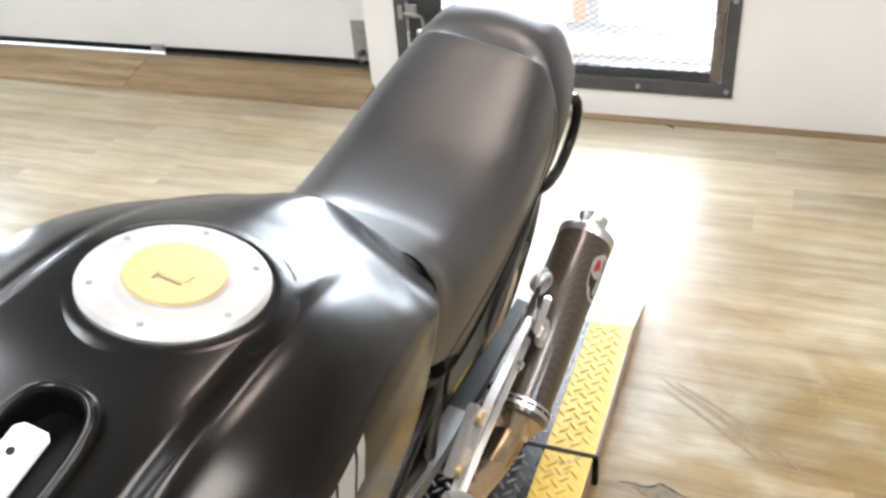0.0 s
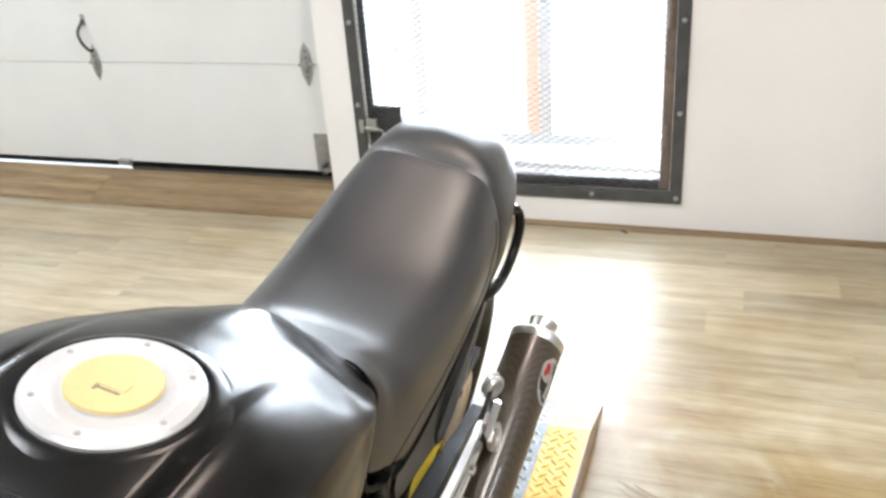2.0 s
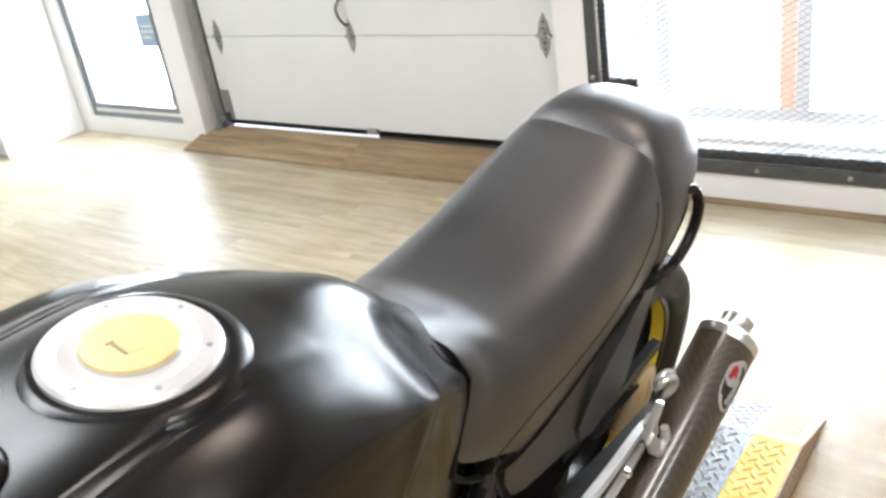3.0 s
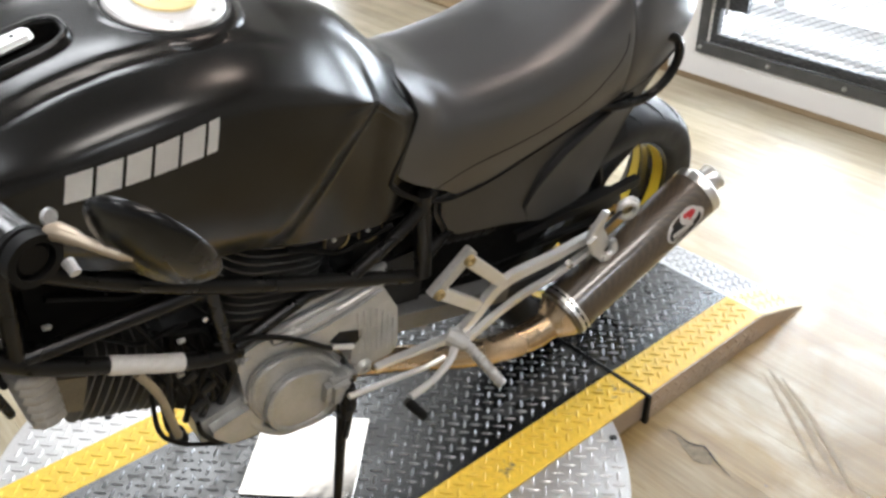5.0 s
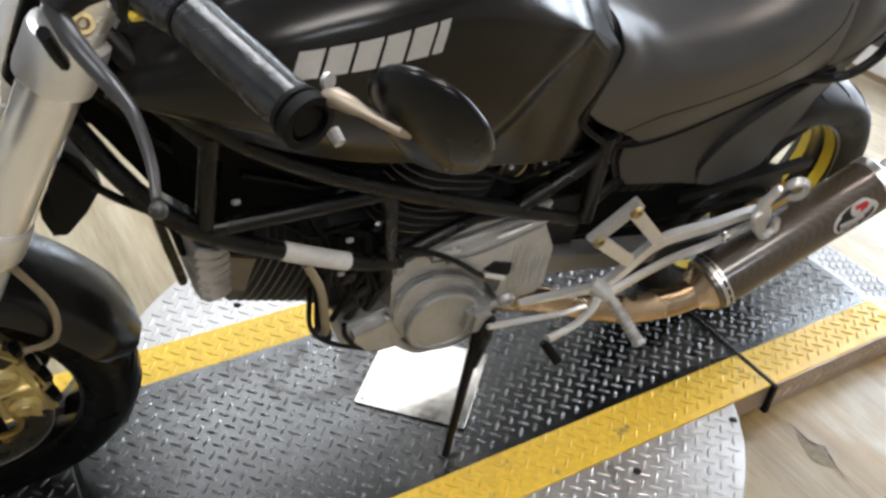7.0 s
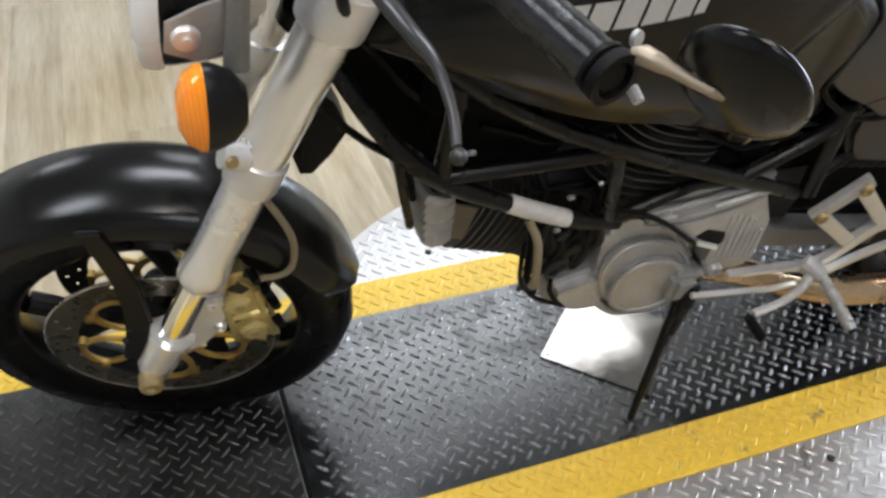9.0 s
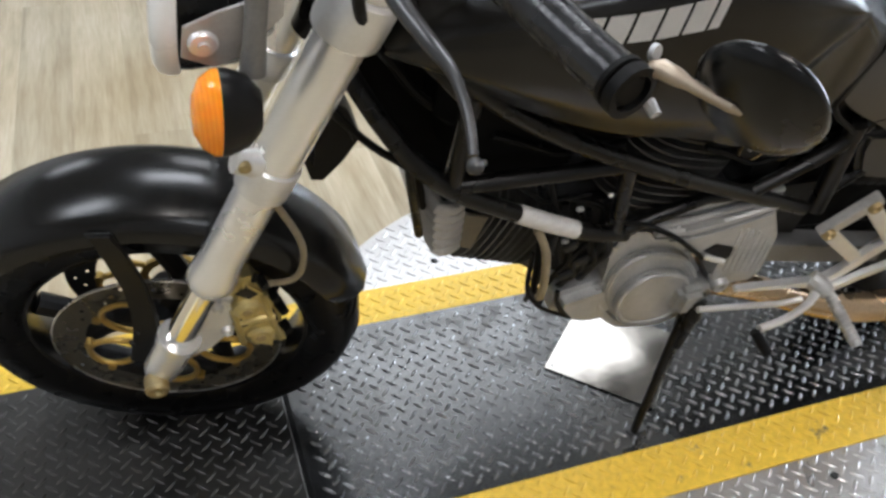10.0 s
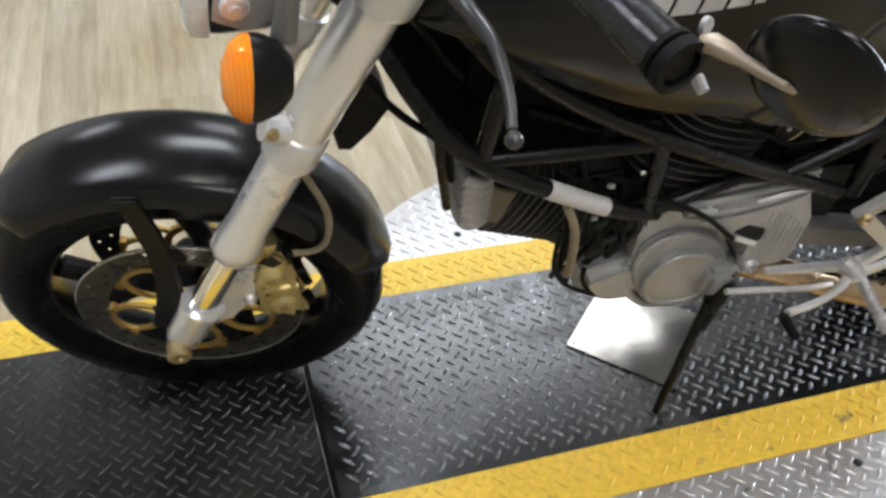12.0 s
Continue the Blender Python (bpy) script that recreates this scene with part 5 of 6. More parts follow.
part("cooler_bracket", prism([(1.126, 0.580), (1.076, 0.558), (1.092, 0.492), (1.124, 0.508)], left(0.076), 0.006, 0.002), TANPLATE, cool, "tan corroded bracket plate")
part("cooler_arm", tube([(1.21, 0.09, 0.72), (1.195, 0.088, 0.64), (1.175, 0.085, 0.55)], 0.006, 8), FRAMEPAINT, bike)
part("breather_hose", tube([(1.032, 0.133, 0.585), (1.012, 0.142, 0.54), (0.998, 0.142, 0.47), (0.985, 0.128, 0.41), (0.975, 0.10, 0.385)], 0.0062, 10, smooth=5), HOSE, bike, "tan rubber hose")
part("oil_hose", tube([(1.010, 0.110, 0.50), (1.012, 0.128, 0.44), (0.990, 0.128, 0.395), (0.955, 0.118, 0.350), (0.90, 0.112, 0.305)], 0.0036, 10, smooth=5), RUBBER, bike, "black oil hose")
part("wiring_hose", tube([(0.925, 0.132, 0.575), (0.870, 0.138, 0.562), (0.810, 0.141, 0.526), (0.758, 0.144, 0.480), (0.735, 0.142, 0.458)], 0.0042, 8, smooth=5), RUBBER, bike, "black cable over the engine")
part("spark_hose", tube([(0.98, 0.10, 0.60), (0.93, 0.112, 0.585), (0.920, 0.112, 0.53), (0.945, 0.112, 0.47), (0.925, 0.105, 0.42)], 0.005, 8, smooth=5), RUBBER, bike)
tangle = random.Random(11)
for k in range(9):
    p0 = V((0.915 + 0.012 * k + tangle.uniform(-0.01, 0.01), 0.085 + tangle.uniform(0, 0.025), 0.560 + tangle.uniform(-0.03, 0.02)))
    p2 = V((0.900 + 0.010 * k + tangle.uniform(-0.02, 0.02), 0.080 + tangle.uniform(0, 0.020), 0.360 + tangle.uniform(-0.02, 0.05)))
    mid = (p0 + p2) / 2 + V((tangle.uniform(-0.03, 0.03), 0.02, tangle.uniform(-0.02, 0.02)))
    part("bay_hose", tube([p0, p0.lerp(mid, 0.6), mid, p2.lerp(mid, 0.6), p2], tangle.choice((0.0035, 0.0048, 0.0062)), 8, smooth=4), RUBBER if k % 3 else DARKCAST, bike, "black hose")
part("sump_hose", tube([(0.950, 0.118, 0.400), (0.945, 0.120, 0.372), (0.920, 0.118, 0.330), (0.880, 0.112, 0.296), (0.830, 0.106, 0.280)], 0.0042, 8, smooth=4), RUBBER, bike, "black hose under the crankcase")
part("hose_union", tube([(0.978, 0.112, 0.398), (0.972, 0.110, 0.372), (0.966, 0.108, 0.358)], [0.008, 0.009, 0.004], 10), RUBBER, bike, "black hose end")
for q in ((0.94, 0.118, 0.54), (0.955, 0.112, 0.505), (0.93, 0.115, 0.47), (0.945, 0.112, 0.435)):
    part("wire_clip", box(-0.012, 0.012, -0.006, 0.006, -0.008, 0.008, 0.003), DARKCAST, bike, "", 30, Matrix.Translation(q) @ Matrix.Rotation(0.6, 4, "Y"))
for q in ((0.998, 0.085, 0.660), (0.905, 0.075, 0.632), (0.93, 0.11, 0.618)):
    part("bay_screw", lathe([(0, 0.003), (0.003, 0.002), (0.0042, 0)], Matrix.Translation((q[0], q[1] + 0.012, q[2])) @ Matrix.Rotation(radians(-90), 4, "X"), 8), SILVER, bike)

# carburettor bodies, cables and small fixings under the tank
for cx, cz in ((0.715, 0.648), (0.655, 0.640)):
    carb = part("carburettor", lathe([(0, 0.0), (0.020, 0.0), (0.024, 0.006), (0.024, 0.030), (0.019, 0.036), (0.019, 0.044), (0, 0.046)], Matrix.Translation((cx, 0.060, cz)) @ Matrix.Rotation(radians(-90), 4, "X"), 20), DARKCAST, bike, "dark carburettor body")
    part("carb_ring", lathe([(0.0195, 0.046), (0.0215, 0.047), (0.0225, 0.044)], Matrix.Translation((cx, 0.060, cz)) @ Matrix.Rotation(radians(-90), 4, "X"), 20), BRASS, carb, "brass ring")
    part("carb_screw", lathe([(0, 0.003), (0.003, 0.003), (0.004, 0)], Matrix.Translation((cx + 0.006, 0.106, cz + 0.004)) @ Matrix.Rotation(radians(-90), 4, "X"), 8), SILVER, carb)
for k, (p, q, sag) in enumerate((((0.800, 0.108, 0.672), (0.620, 0.112, 0.640), 0.030), ((0.780, 0.104, 0.690), (0.600, 0.112, 0.655), 0.018), ((1.110, 0.100, 0.735), (0.930, 0.108, 0.700), 0.024), ((1.080, 0.104, 0.660), (0.950, 0.108, 0.610), 0.030), ((1.020, 0.106, 0.650), (0.960, 0.112, 0.470), -0.015))):
    p, q = V(p), V(q)
    mid = (p + q) / 2 - V((0, 0, sag))
    part("bay_cable", tube([p, p.lerp(mid, 0.55), mid, q.lerp(mid, 0.55), q], 0.0034 if k % 2 else 0.0042, 8, smooth=4), RUBBER, bike, "black cable")
for q in ((0.640, 0.116, 0.606), (0.596, 0.118, 0.640), (1.045, 0.098, 0.700), (0.962, 0.112, 0.585), (0.968, 0.114, 0.520), (1.115, 0.10, 0.690)):
    part("bay_clip", tube([(q[0] - 0.004, q[1], q[2]), (q[0] + 0.004, q[1] + 0.002, q[2] + 0.003)], 0.0036, 8), SILVER, bike)

# ---------------------------------------------------------------- exhaust
a, b = V((0.232, 0.197, 0.297)), V((-0.118, 0.197, 0.482))
sil = part("silencer", lathe([(0.0, 0.0), (0.046, 0.0), (0.0535, 0.006), (0.0535, (b - a).length - 0.006), (0.046, (b - a).length), (0.0, (b - a).length)], along(a, b), 40), CARBON, bike, "carbon fibre silencer", 40)
ln = (b - a).length
part("end_band", lathe([(0.0538, ln - 0.022), (0.0548, ln - 0.020), (0.0548, ln - 0.004), (0.047, ln + 0.003), (0.033, ln + 0.005), (0.03, ln + 0.002)], along(a, b), 40), BRUSHED, sil, "bright steel end band")
part("outlet", lathe([(0.030, ln - 0.002), (0.0275, ln + 0.005), (0.0275, ln + 0.036), (0.0285, ln + 0.038), (0.0255, ln + 0.038), (0.0245, ln - 0.03), (0, ln - 0.03)], along(a, b), 32), BRUSHED, sil, "bright steel outlet")
part("inlet_cone", lathe([(0.0, -0.03), (0.030, -0.03), (0.047, -0.002), (0.050, 0.006), (0.0, 0.006)], along(a, b), 32), TITAN, sil, "bronze-tinted inlet cone")
part("clamp_band", lathe([(0.0538, 0.014), (0.0550, 0.014), (0.0550, 0.030), (0.0538, 0.030)], along(a, b), 40, closed=True), BRUSHED, sil, "slotted steel clamp band")
for k in range(18):
    ang = radians(8 + 20 * k)
    part("band_slot", box(-0.0022, 0.0022, -0.007, 0.007, -0.0005, 0.0007), RUBBER, sil, "", 0, along(a, b) @ Matrix.Rotation(ang - radians(160), 4, "Z") @ Matrix.Translation((0.0552, 0, 0.023)) @ Matrix.Rotation(radians(90), 4, "Y"))


def decal_on_tube(h, ang, wz, wa, material, nm, lift, shape=None):
    """A thin curved patch on the silencer: h along it, ang round it."""
    bm = bmesh.new()
    m = along(a, b)
    pts = shape or [(math.cos(t), math.sin(t)) for t in np.linspace(0, 2 * math.pi, 20, endpoint=False)]
    r = 0.0536 + lift
    ctr = bm.verts.new(m @ V((r * math.cos(ang), r * math.sin(ang), h)))
    vs = [bm.verts.new(m @ V((r * math.cos(ang + wa * p), r * math.sin(ang + wa * p), h + wz * q))) for p, q in pts]
    for k in range(len(vs)):
        bm.faces.new((ctr, vs[k], vs[(k + 1) % len(vs)]))
    bmesh.ops.solidify(bm, geom=bm.faces, thickness=0.0003)
    return part(nm, bm, material, sil, "", 50)


dv = along(a, b).to_3x3().inverted() @ V((0.011, 0.048, 0.021))
DA = math.atan2(dv.y, dv.x)
decal_on_tube(ln - 0.094, DA, 0.050, 0.50, WHITEMARK, "decal_ring", 0.0004)
decal_on_tube(ln - 0.096, DA + 0.04, 0.042, 0.38, BLACKMARK, "decal_field", 0.0008)
decal_on_tube(ln - 0.078, DA - 0.22, 0.024, 0.30, WHITEMARK, "decal_ring", 0.0012)
decal_on_tube(ln - 0.076, DA - 0.24, 0.015, 0.155, REDMARK, "decal_emblem", 0.0016, [(-1, -0.9), (-0.1, -1), (0.2, -0.3), (1, -0.6), (0.7, 0.5), (0.1, 1), (-0.8, 0.7)])
decal_on_tube(ln - 0.104, DA + 0.06, 0.026, 0.12, WHITEMARK, "decal_bar", 0.0016, [(-1.2, -1), (0.2, -1), (1.2, 1), (-0.2, 1)])
decal_on_tube(ln - 0.112, DA + 0.20, 0.020, 0.05, WHITEMARK, "decal_bar", 0.0016, [(-1.2, -1), (0.2, -1), (1.2, 1), (-0.2, 1)])
part("link_pipe", tube([(0.250, 0.197, 0.288), (0.31, 0.190, 0.272), (0.39, 0.172, 0.266), (0.48, 0.150, 0.283), (0.56, 0.125, 0.305), (0.66, 0.09, 0.315)], [0.030, 0.029, 0.026, 0.024, 0.023, 0.023], 20, smooth=5), TITAN, bike, "bronze-tinted exhaust pipe")
part("cross_pipe", tube([(0.66, 0.10, 0.315), (0.60, 0.0, 0.31), (0.62, -0.1, 0.31)], 0.023, 14, smooth=4), TITAN, bike)

# ---------------------------------------------------------------- foot rest bracket, pegs, levers, stand
def strap(points, widths, y, depth, bm=None):
    """A flat cast bar along (x, z) points, widths across it, depth thick."""
    run = [V((p[0], p[1])) for p in points]
    up, down = [], []
    for k, q in enumerate(run):
        d = (run[min(k + 1, len(run) - 1)] - run[max(k - 1, 0)]).normalized()
        w = float(np.interp(k / (len(run) - 1), np.linspace(0, 1, len(widths)), widths)) / 2
        up.append((q.x - d.y * w, q.y + d.x * w))
        down.append((q.x + d.y * w, q.y - d.x * w))
    return prism(up + down[::-1], left(y), depth, 0.0022, bm)


hang = part("footrest_bracket", strap([tuple(q) for q in spline([(0.660, 0.388), (0.56, 0.373), (0.482, 0.362), (0.446, 0.388), (0.415, 0.427), (0.385, 0.447), (0.331, 0.449), (0.270, 0.447), (0.205, 0.452), (0.150, 0.452)], 4)], [0.006, 0.012, 0.022, 0.026, 0.025, 0.023, 0.021, 0.020], 0.158, 0.013), SILVER, bike, "cast silver footrest bracket", 40)
part("bracket_arm", strap([(0.490, 0.572), (0.562, 0.502)], [0.026, 0.026], 0.157, 0.015), CAST, hang, "", 40)
part("bracket_arm", strap([(0.500, 0.557), (0.391, 0.446)], [0.023, 0.023], 0.1585, 0.012), SILVER, hang, "", 40)
part("bracket_arm", strap([(0.553, 0.508), (0.430, 0.402)], [0.023, 0.023], 0.1575, 0.012), SILVER, hang, "", 40)
part("bracket_arm", strap([tuple(q) for q in spline([(0.478, 0.342), (0.445, 0.350), (0.401, 0.371), (0.334, 0.392), (0.254, 0.400), (0.165, 0.425)], 4)], [0.012, 0.016, 0.015, 0.014, 0.016], 0.168, 0.010), SILVER, hang, "", 40)
part("peg_mount", strap([(0.178, 0.538), (0.190, 0.508), (0.202, 0.478)], [0.016, 0.024, 0.020], 0.182, 0.011), SILVER, hang, "", 40)
part("peg_mount", strap([(0.204, 0.484), (0.172, 0.442), (0.142, 0.408)], [0.022, 0.027, 0.016], 0.188, 0.008), SILVER, hang, "", 40)
part("peg_mount", strap([(0.184, 0.500), (0.146, 0.450), (0.112, 0.408)], [0.022, 0.024, 0.016], 0.172, 0.008), SILVER, hang, "", 40)
part("passenger_peg", tube([(0.120, 0.188, 0.440), (0.116, 0.192, 0.418), (0.128, 0.194, 0.407), (0.150, 0.194, 0.412)], [0.007, 0.009, 0.009, 0.008], 10, smooth=3), SILVER, hang)
for k in range(2):
    part("silencer_hanger", lathe([(0.016, -0.005), (0.022, -0.005), (0.0245, 0.0), (0.022, 0.005), (0.016, 0.005)], Matrix.Translation((0.046 + 0.014 * k, 0.150 + 0.010 * k, 0.466 + 0.003 * k)) @ Matrix.Rotation(radians(-90), 4, "X") @ Matrix.Rotation(radians(24), 4, "Y"), 24, closed=True), SILVER, hang, "cast silver hanger ring")
part("hanger_bush", lathe([(0.004, 0.005), (0.011, 0.005), (0.0148, 0.002), (0.0148, -0.006)], Matrix.Translation((0.050, 0.153, 0.467)) @ Matrix.Rotation(radians(-90), 4, "X"), 16), BRASS, hang, "brass bush")
part("bracket_arm", tube([(0.150, 0.172, 0.468), (0.115, 0.164, 0.464), (0.075, 0.156, 0.468)], [0.007, 0.006, 0.007], 10, flat=0.7), LEVERGREY, hang)
for q in ((0.500, 0.171, 0.559), (0.554, 0.171, 0.509)):
    part("bracket_bolt", lathe([(0.004, 0.002), (0.006, 0.008), (0.0095, 0.008), (0.011, 0.002), (0.011, -0.01)], Matrix.Translation(q) @ Matrix.Rotation(radians(-90), 4, "X"), 14), BRASS, hang, "brass-tinted bolt")
part("bracket_bolt", lathe([(0, 0.008), (0.006, 0.007), (0.0095, 0.003), (0.010, -0.004)], Matrix.Translation((0.228, 0.178, 0.420)) @ Matrix.Rotation(radians(-90), 4, "X"), 14), CHROME, hang)
peg = part("foot_peg", tube([(0.480, 0.180, 0.362), (0.469, 0.225, 0.343), (0.458, 0.276, 0.322)], [0.008, 0.0098, 0.0096], 12), CAST, bike, "ribbed grey metal foot peg")
for k in range(9):
    f = 0.2 + 0.085 * k
    c1 = V((0.480, 0.180, 0.362)).lerp(V((0.458, 0.276, 0.322)), f)
    part("peg_rib", lathe([(0.0102, -0.0018), (0.0114, 0), (0.0102, 0.0018)], along(c1, V((0.458, 0.276, 0.3219))), 10), CAST, peg)
part("peg_bracket", tube([(0.500, 0.160, 0.366), (0.488, 0.176, 0.362), (0.478, 0.190, 0.358)], [0.017, 0.018, 0.013], 10), CAST, bike)
part("shift_lever", tube([(0.505, 0.188, 0.362), (0.524, 0.200, 0.353), (0.566, 0.211, 0.341), (0.624, 0.220, 0.343)], [0.008, 0.007, 0.006, 0.0065], 10, smooth=4), SILVER, bike, "silver gear shift lever")
part("shift_rubber", tube([(0.629, 0.219, 0.337), (0.620, 0.235, 0.324), (0.611, 0.250, 0.313)], 0.0092, 12), RUBBER, bike, "black rubber lever tip")
part("shift_rod", tube([(0.712, 0.168, 0.350), (0.560, 0.178, 0.334), (0.520, 0.184, 0.345)], 0.0052, 8), SILVER, bike, "thin shift linkage rod")
for q in ((0.668, 0.126, 0.340), (0.625, 0.124, 0.322), (0.585, 0.124, 0.312)):
    part("lower_bolt", lathe([(0, 0.006), (0.005, 0.0055), (0.0075, 0.002), (0.008, -0.012)], Matrix.Translation(q) @ Matrix.Rotation(radians(-90), 4, "X"), 12), BRASS, bike)
stand = part("side_stand", tube([(0.712, 0.140, 0.345), (0.708, 0.150, 0.300), (0.722, 0.172, 0.225), (0.742, 0.204, 0.130), (0.757, 0.228, 0.0595)], [0.010, 0.012, 0.0095, 0.008, 0.007], 12, smooth=4), FRAMEPAINT, bike, "black steel side stand, folded out")
part("stand_foot", prism([(-0.020, -0.008), (0.012, -0.011), (0.018, 0.0), (0.012, 0.011), (-0.020, 0.008)], Matrix.Translation((0.752, 0.225, 0.0545)) @ Matrix.Rotation(radians(13.5), 4, "X"), 0.006, 0.001), DARKSTEEL, stand, "worn steel foot")
part("stand_spring", tube([(0.700, 0.160, 0.36), (0.704, 0.168, 0.30), (0.716, 0.176, 0.25)], 0.0055, 8), DARKCAST, stand, "dark spring")
part("stand_knuckle", tube([(0.700, 0.150, 0.352), (0.704, 0.158, 0.318), (0.712, 0.166, 0.290)], [0.010, 0.015, 0.010], 12, smooth=3), FRAMEPAINT, stand, "black pivot lug")
part("stand_mount", box(0.690, 0.740, 0.10, 0.156, 0.315, 0.375, 0.01, segs=2), CAST, bike)

# swingarm and rear wheel
arm_st = ((0.62, 0.10, 0.020, 0.392, 0.436), (0.45, 0.108, 0.018, 0.352, 0.394), (0.32, 0.112, 0.017, 0.326, 0.368), (-0.06, 0.118, 0.012, 0.278, 0.320))
for sgn in (1, -1):
    for rows_, mt in ((arm_st[:3], ARMCAST), (arm_st[2:], DARKCAST)):
        part("swingarm", loft([[(x, sgn * yy, z) for yy, z in ((y - w, lo), (y + w, lo), (y + w, hi), (y - w, hi))] for x, y, w, lo, hi in rows_], closed=True), mt, bike, "aluminium swingarm", 30)
part("chain_guard", loft([[(x, 0.084, z), (x, 0.100, z), (x, 0.102, z - 0.018), (x, 0.098, z - 0.018), (x, 0.096, z - 0.004), (x, 0.084, z - 0.004)] for x, z in ((0.30, 0.466), (0.19, 0.464), (0.08, 0.462), (-0.05, 0.466))], closed=True), PLASTIC, bike, "black chain guard", 30)
part("chain", tube([(0.60, 0.082, 0.43), (0.3, 0.082, 0.395), (-0.02, 0.082, 0.372)], 0.008, 6), RUBBER, bike, "dark drive chain")
part("chain", tube([(0.60, 0.082, 0.37), (0.3, 0.082, 0.29), (-0.02, 0.082, 0.232)], 0.008, 6), RUBBER, bike, "dark drive chain")


def wheel(c, axis_turn, R, width, rim_r, nm, spoke_angles):
    """A wheel whose axle is the local y; returns the wheel mesh's pose."""
    m = Matrix.Translation(c) @ Matrix.Rotation(axis_turn, 4, "Z")
    ym = m @ Matrix.Rotation(radians(-90), 4, "X")      # local z -> y
    h = width / 2
    k = 0.040
    rim = part(nm, lathe([(rim_r - 0.012, -h * 0.62), (rim_r + 0.006, -h * 0.72), (rim_r + 0.008, -h * 0.66), (rim_r - 0.010, -h * 0.5), (rim_r - 0.014, -h * 0.15), (rim_r - 0.014, h * 0.15), (rim_r - 0.010, h * 0.5), (rim_r + 0.008, h * 0.66), (rim_r + 0.006, h * 0.72),
                          (rim_r - 0.012, h * 0.62), (rim_r - 0.018, h * 0.12), (rim_r - 0.018, -h * 0.12)], ym, 64, closed=True), PAINT, bike, "glossy black cast alloy wheel", 40)
    n = 14
    prof = [(rim_r - 0.006, -h * 0.66)]
    for i in range(n + 1):
        t = math.pi * (i / n)
        prof.append((rim_r + 0.012 + (R - rim_r - 0.012) * math.sin(t) ** 0.62, -h * math.cos(t) * (1.0 if 0.1 < i / n < 0.9 else 0.93)))
    prof.append((rim_r - 0.006, h * 0.66))
    tyre = part("tyre", lathe(prof, ym, 96), TYRE if nm == "front_wheel" else DUSTYTYRE, rim, "black road tyre", 60)
    for sgn in (1, -1):
        for q in range(22):
            t = 2 * math.pi * q / 22
            pts = []
            for i in range(5):
                f = i / 4
                ang = t + 0.16 * f
                yy = sgn * h * (0.12 + 0.72 * f)
                rr = rim_r + 0.012 + (R - rim_r - 0.012) * math.sin(math.acos(min(0.99, abs(yy) / h))) ** 0.62
                pts.append(m @ V((rr * math.cos(ang), yy, rr * math.sin(ang))))
            part("tread_groove", tube(pts, [0.0008, 0.0022, 0.0022, 0.0018, 0.0006], 5), RUBBER, tyre, "", 0)
        if nm == "front_wheel":
            continue
        a0, a1 = 0.26, 0.56
        r0, r1 = (rim_r - 0.018 + 0.006 * (q - 0.12) / 0.5 for q in (a0, a1))
        part("rim_stripe", lathe([(r1 + 0.0005, sgn * h * a1), (r1 - 0.0015, sgn * h * a1), (r0 - 0.0015, sgn * h * a0), (r0 + 0.0005, sgn * h * a0)], ym, 64, closed=True), YELLOWSTRIPE, rim, "yellow rim stripe")
    part("hub", lathe([(0, -0.05), (0.034, -0.05), (0.042, -0.03), (0.042, 0.03), (0.034, 0.05), (0, 0.05)], ym, 24), PLASTIC, rim)
    for s in spoke_angles:
        def at(r, ang, y):
            return m @ V((r * math.cos(ang), y, r * math.sin(ang)))
        part("spoke", tube([at(0.03, s, 0), at(0.085, s, 0)], [0.030, 0.021], 10), PLASTIC, rim)
        for d in (-1, 1):
            part("spoke", tube([at(0.075, s + 0.02 * d, 0), at(0.115, s + 0.16 * d, 0), at(rim_r - 0.020, s + 0.36 * d, 0)], [0.019, 0.0155, 0.017], 10, smooth=3), PLASTIC, rim)
    return m, ym, rim


mr, yr, rear = wheel((-0.036, 0, 0.300), 0.0, 0.300, 0.155, 0.222, "rear_wheel", [radians(v) for v in (100, 220, 340)])
teeth = [((0.094 if k % 4 in (1, 2) else 0.087) * math.cos(math.pi * k / 78), (0.094 if k % 4 in (1, 2) else 0.087) * math.sin(math.pi * k / 78)) for k in range(156)]
part("sprocket", lathe([(0.062, 0.079), (0.087, 0.079), (0.087, 0.085), (0.062, 0.085)], yr, 44, bm=prism(teeth, yr @ Matrix.Translation((0, 0, 0.080)), 0.004), closed=True), GOLDCARRIER, rear, "gold rear sprocket")
part("brake_disc", lathe([(0.075, -0.088), (0.110, -0.088), (0.110, -0.083), (0.075, -0.083)], yr, 44, closed=True), ROTOR, rear)
part("sprocket_carrier", lathe([(0, 0.044), (0.060, 0.046), (0.080, 0.040), (0.088, 0.034), (0.088, 0.020), (0, 0.015)], yr, 40), DARKCAST, rear, "dark sprocket carrier")
part("axle_nut", lathe([(0, 0.150), (0.014, 0.150), (0.017, 0.145), (0.017, 0.125), (0, 0.125)], yr, 6), SILVER, bike)
part("rear_hugger", loft([[(-0.036 + r * math.cos(t), y, 0.300 + r * math.sin(t)) for y, r in ((-0.085, 0.29), (-0.07, 0.325), (0, 0.335), (0.07, 0.325), (0.085, 0.29), (0.08, 0.29), (0.066, 0.32), (0, 0.329), (-0.066, 0.32), (-0.08, 0.29))] for t in np.linspace(radians(15), radians(78), 12)], closed=True), PLASTIC, bike, "black rear mudguard", 50)

# ---------------------------------------------------------------- front end, steered a little to the right
EYE_SIDE = V((1.462, 0.749, 1.416))
ST = radians(-10.5)
FC = V((1.503, -0.006, 0.310))
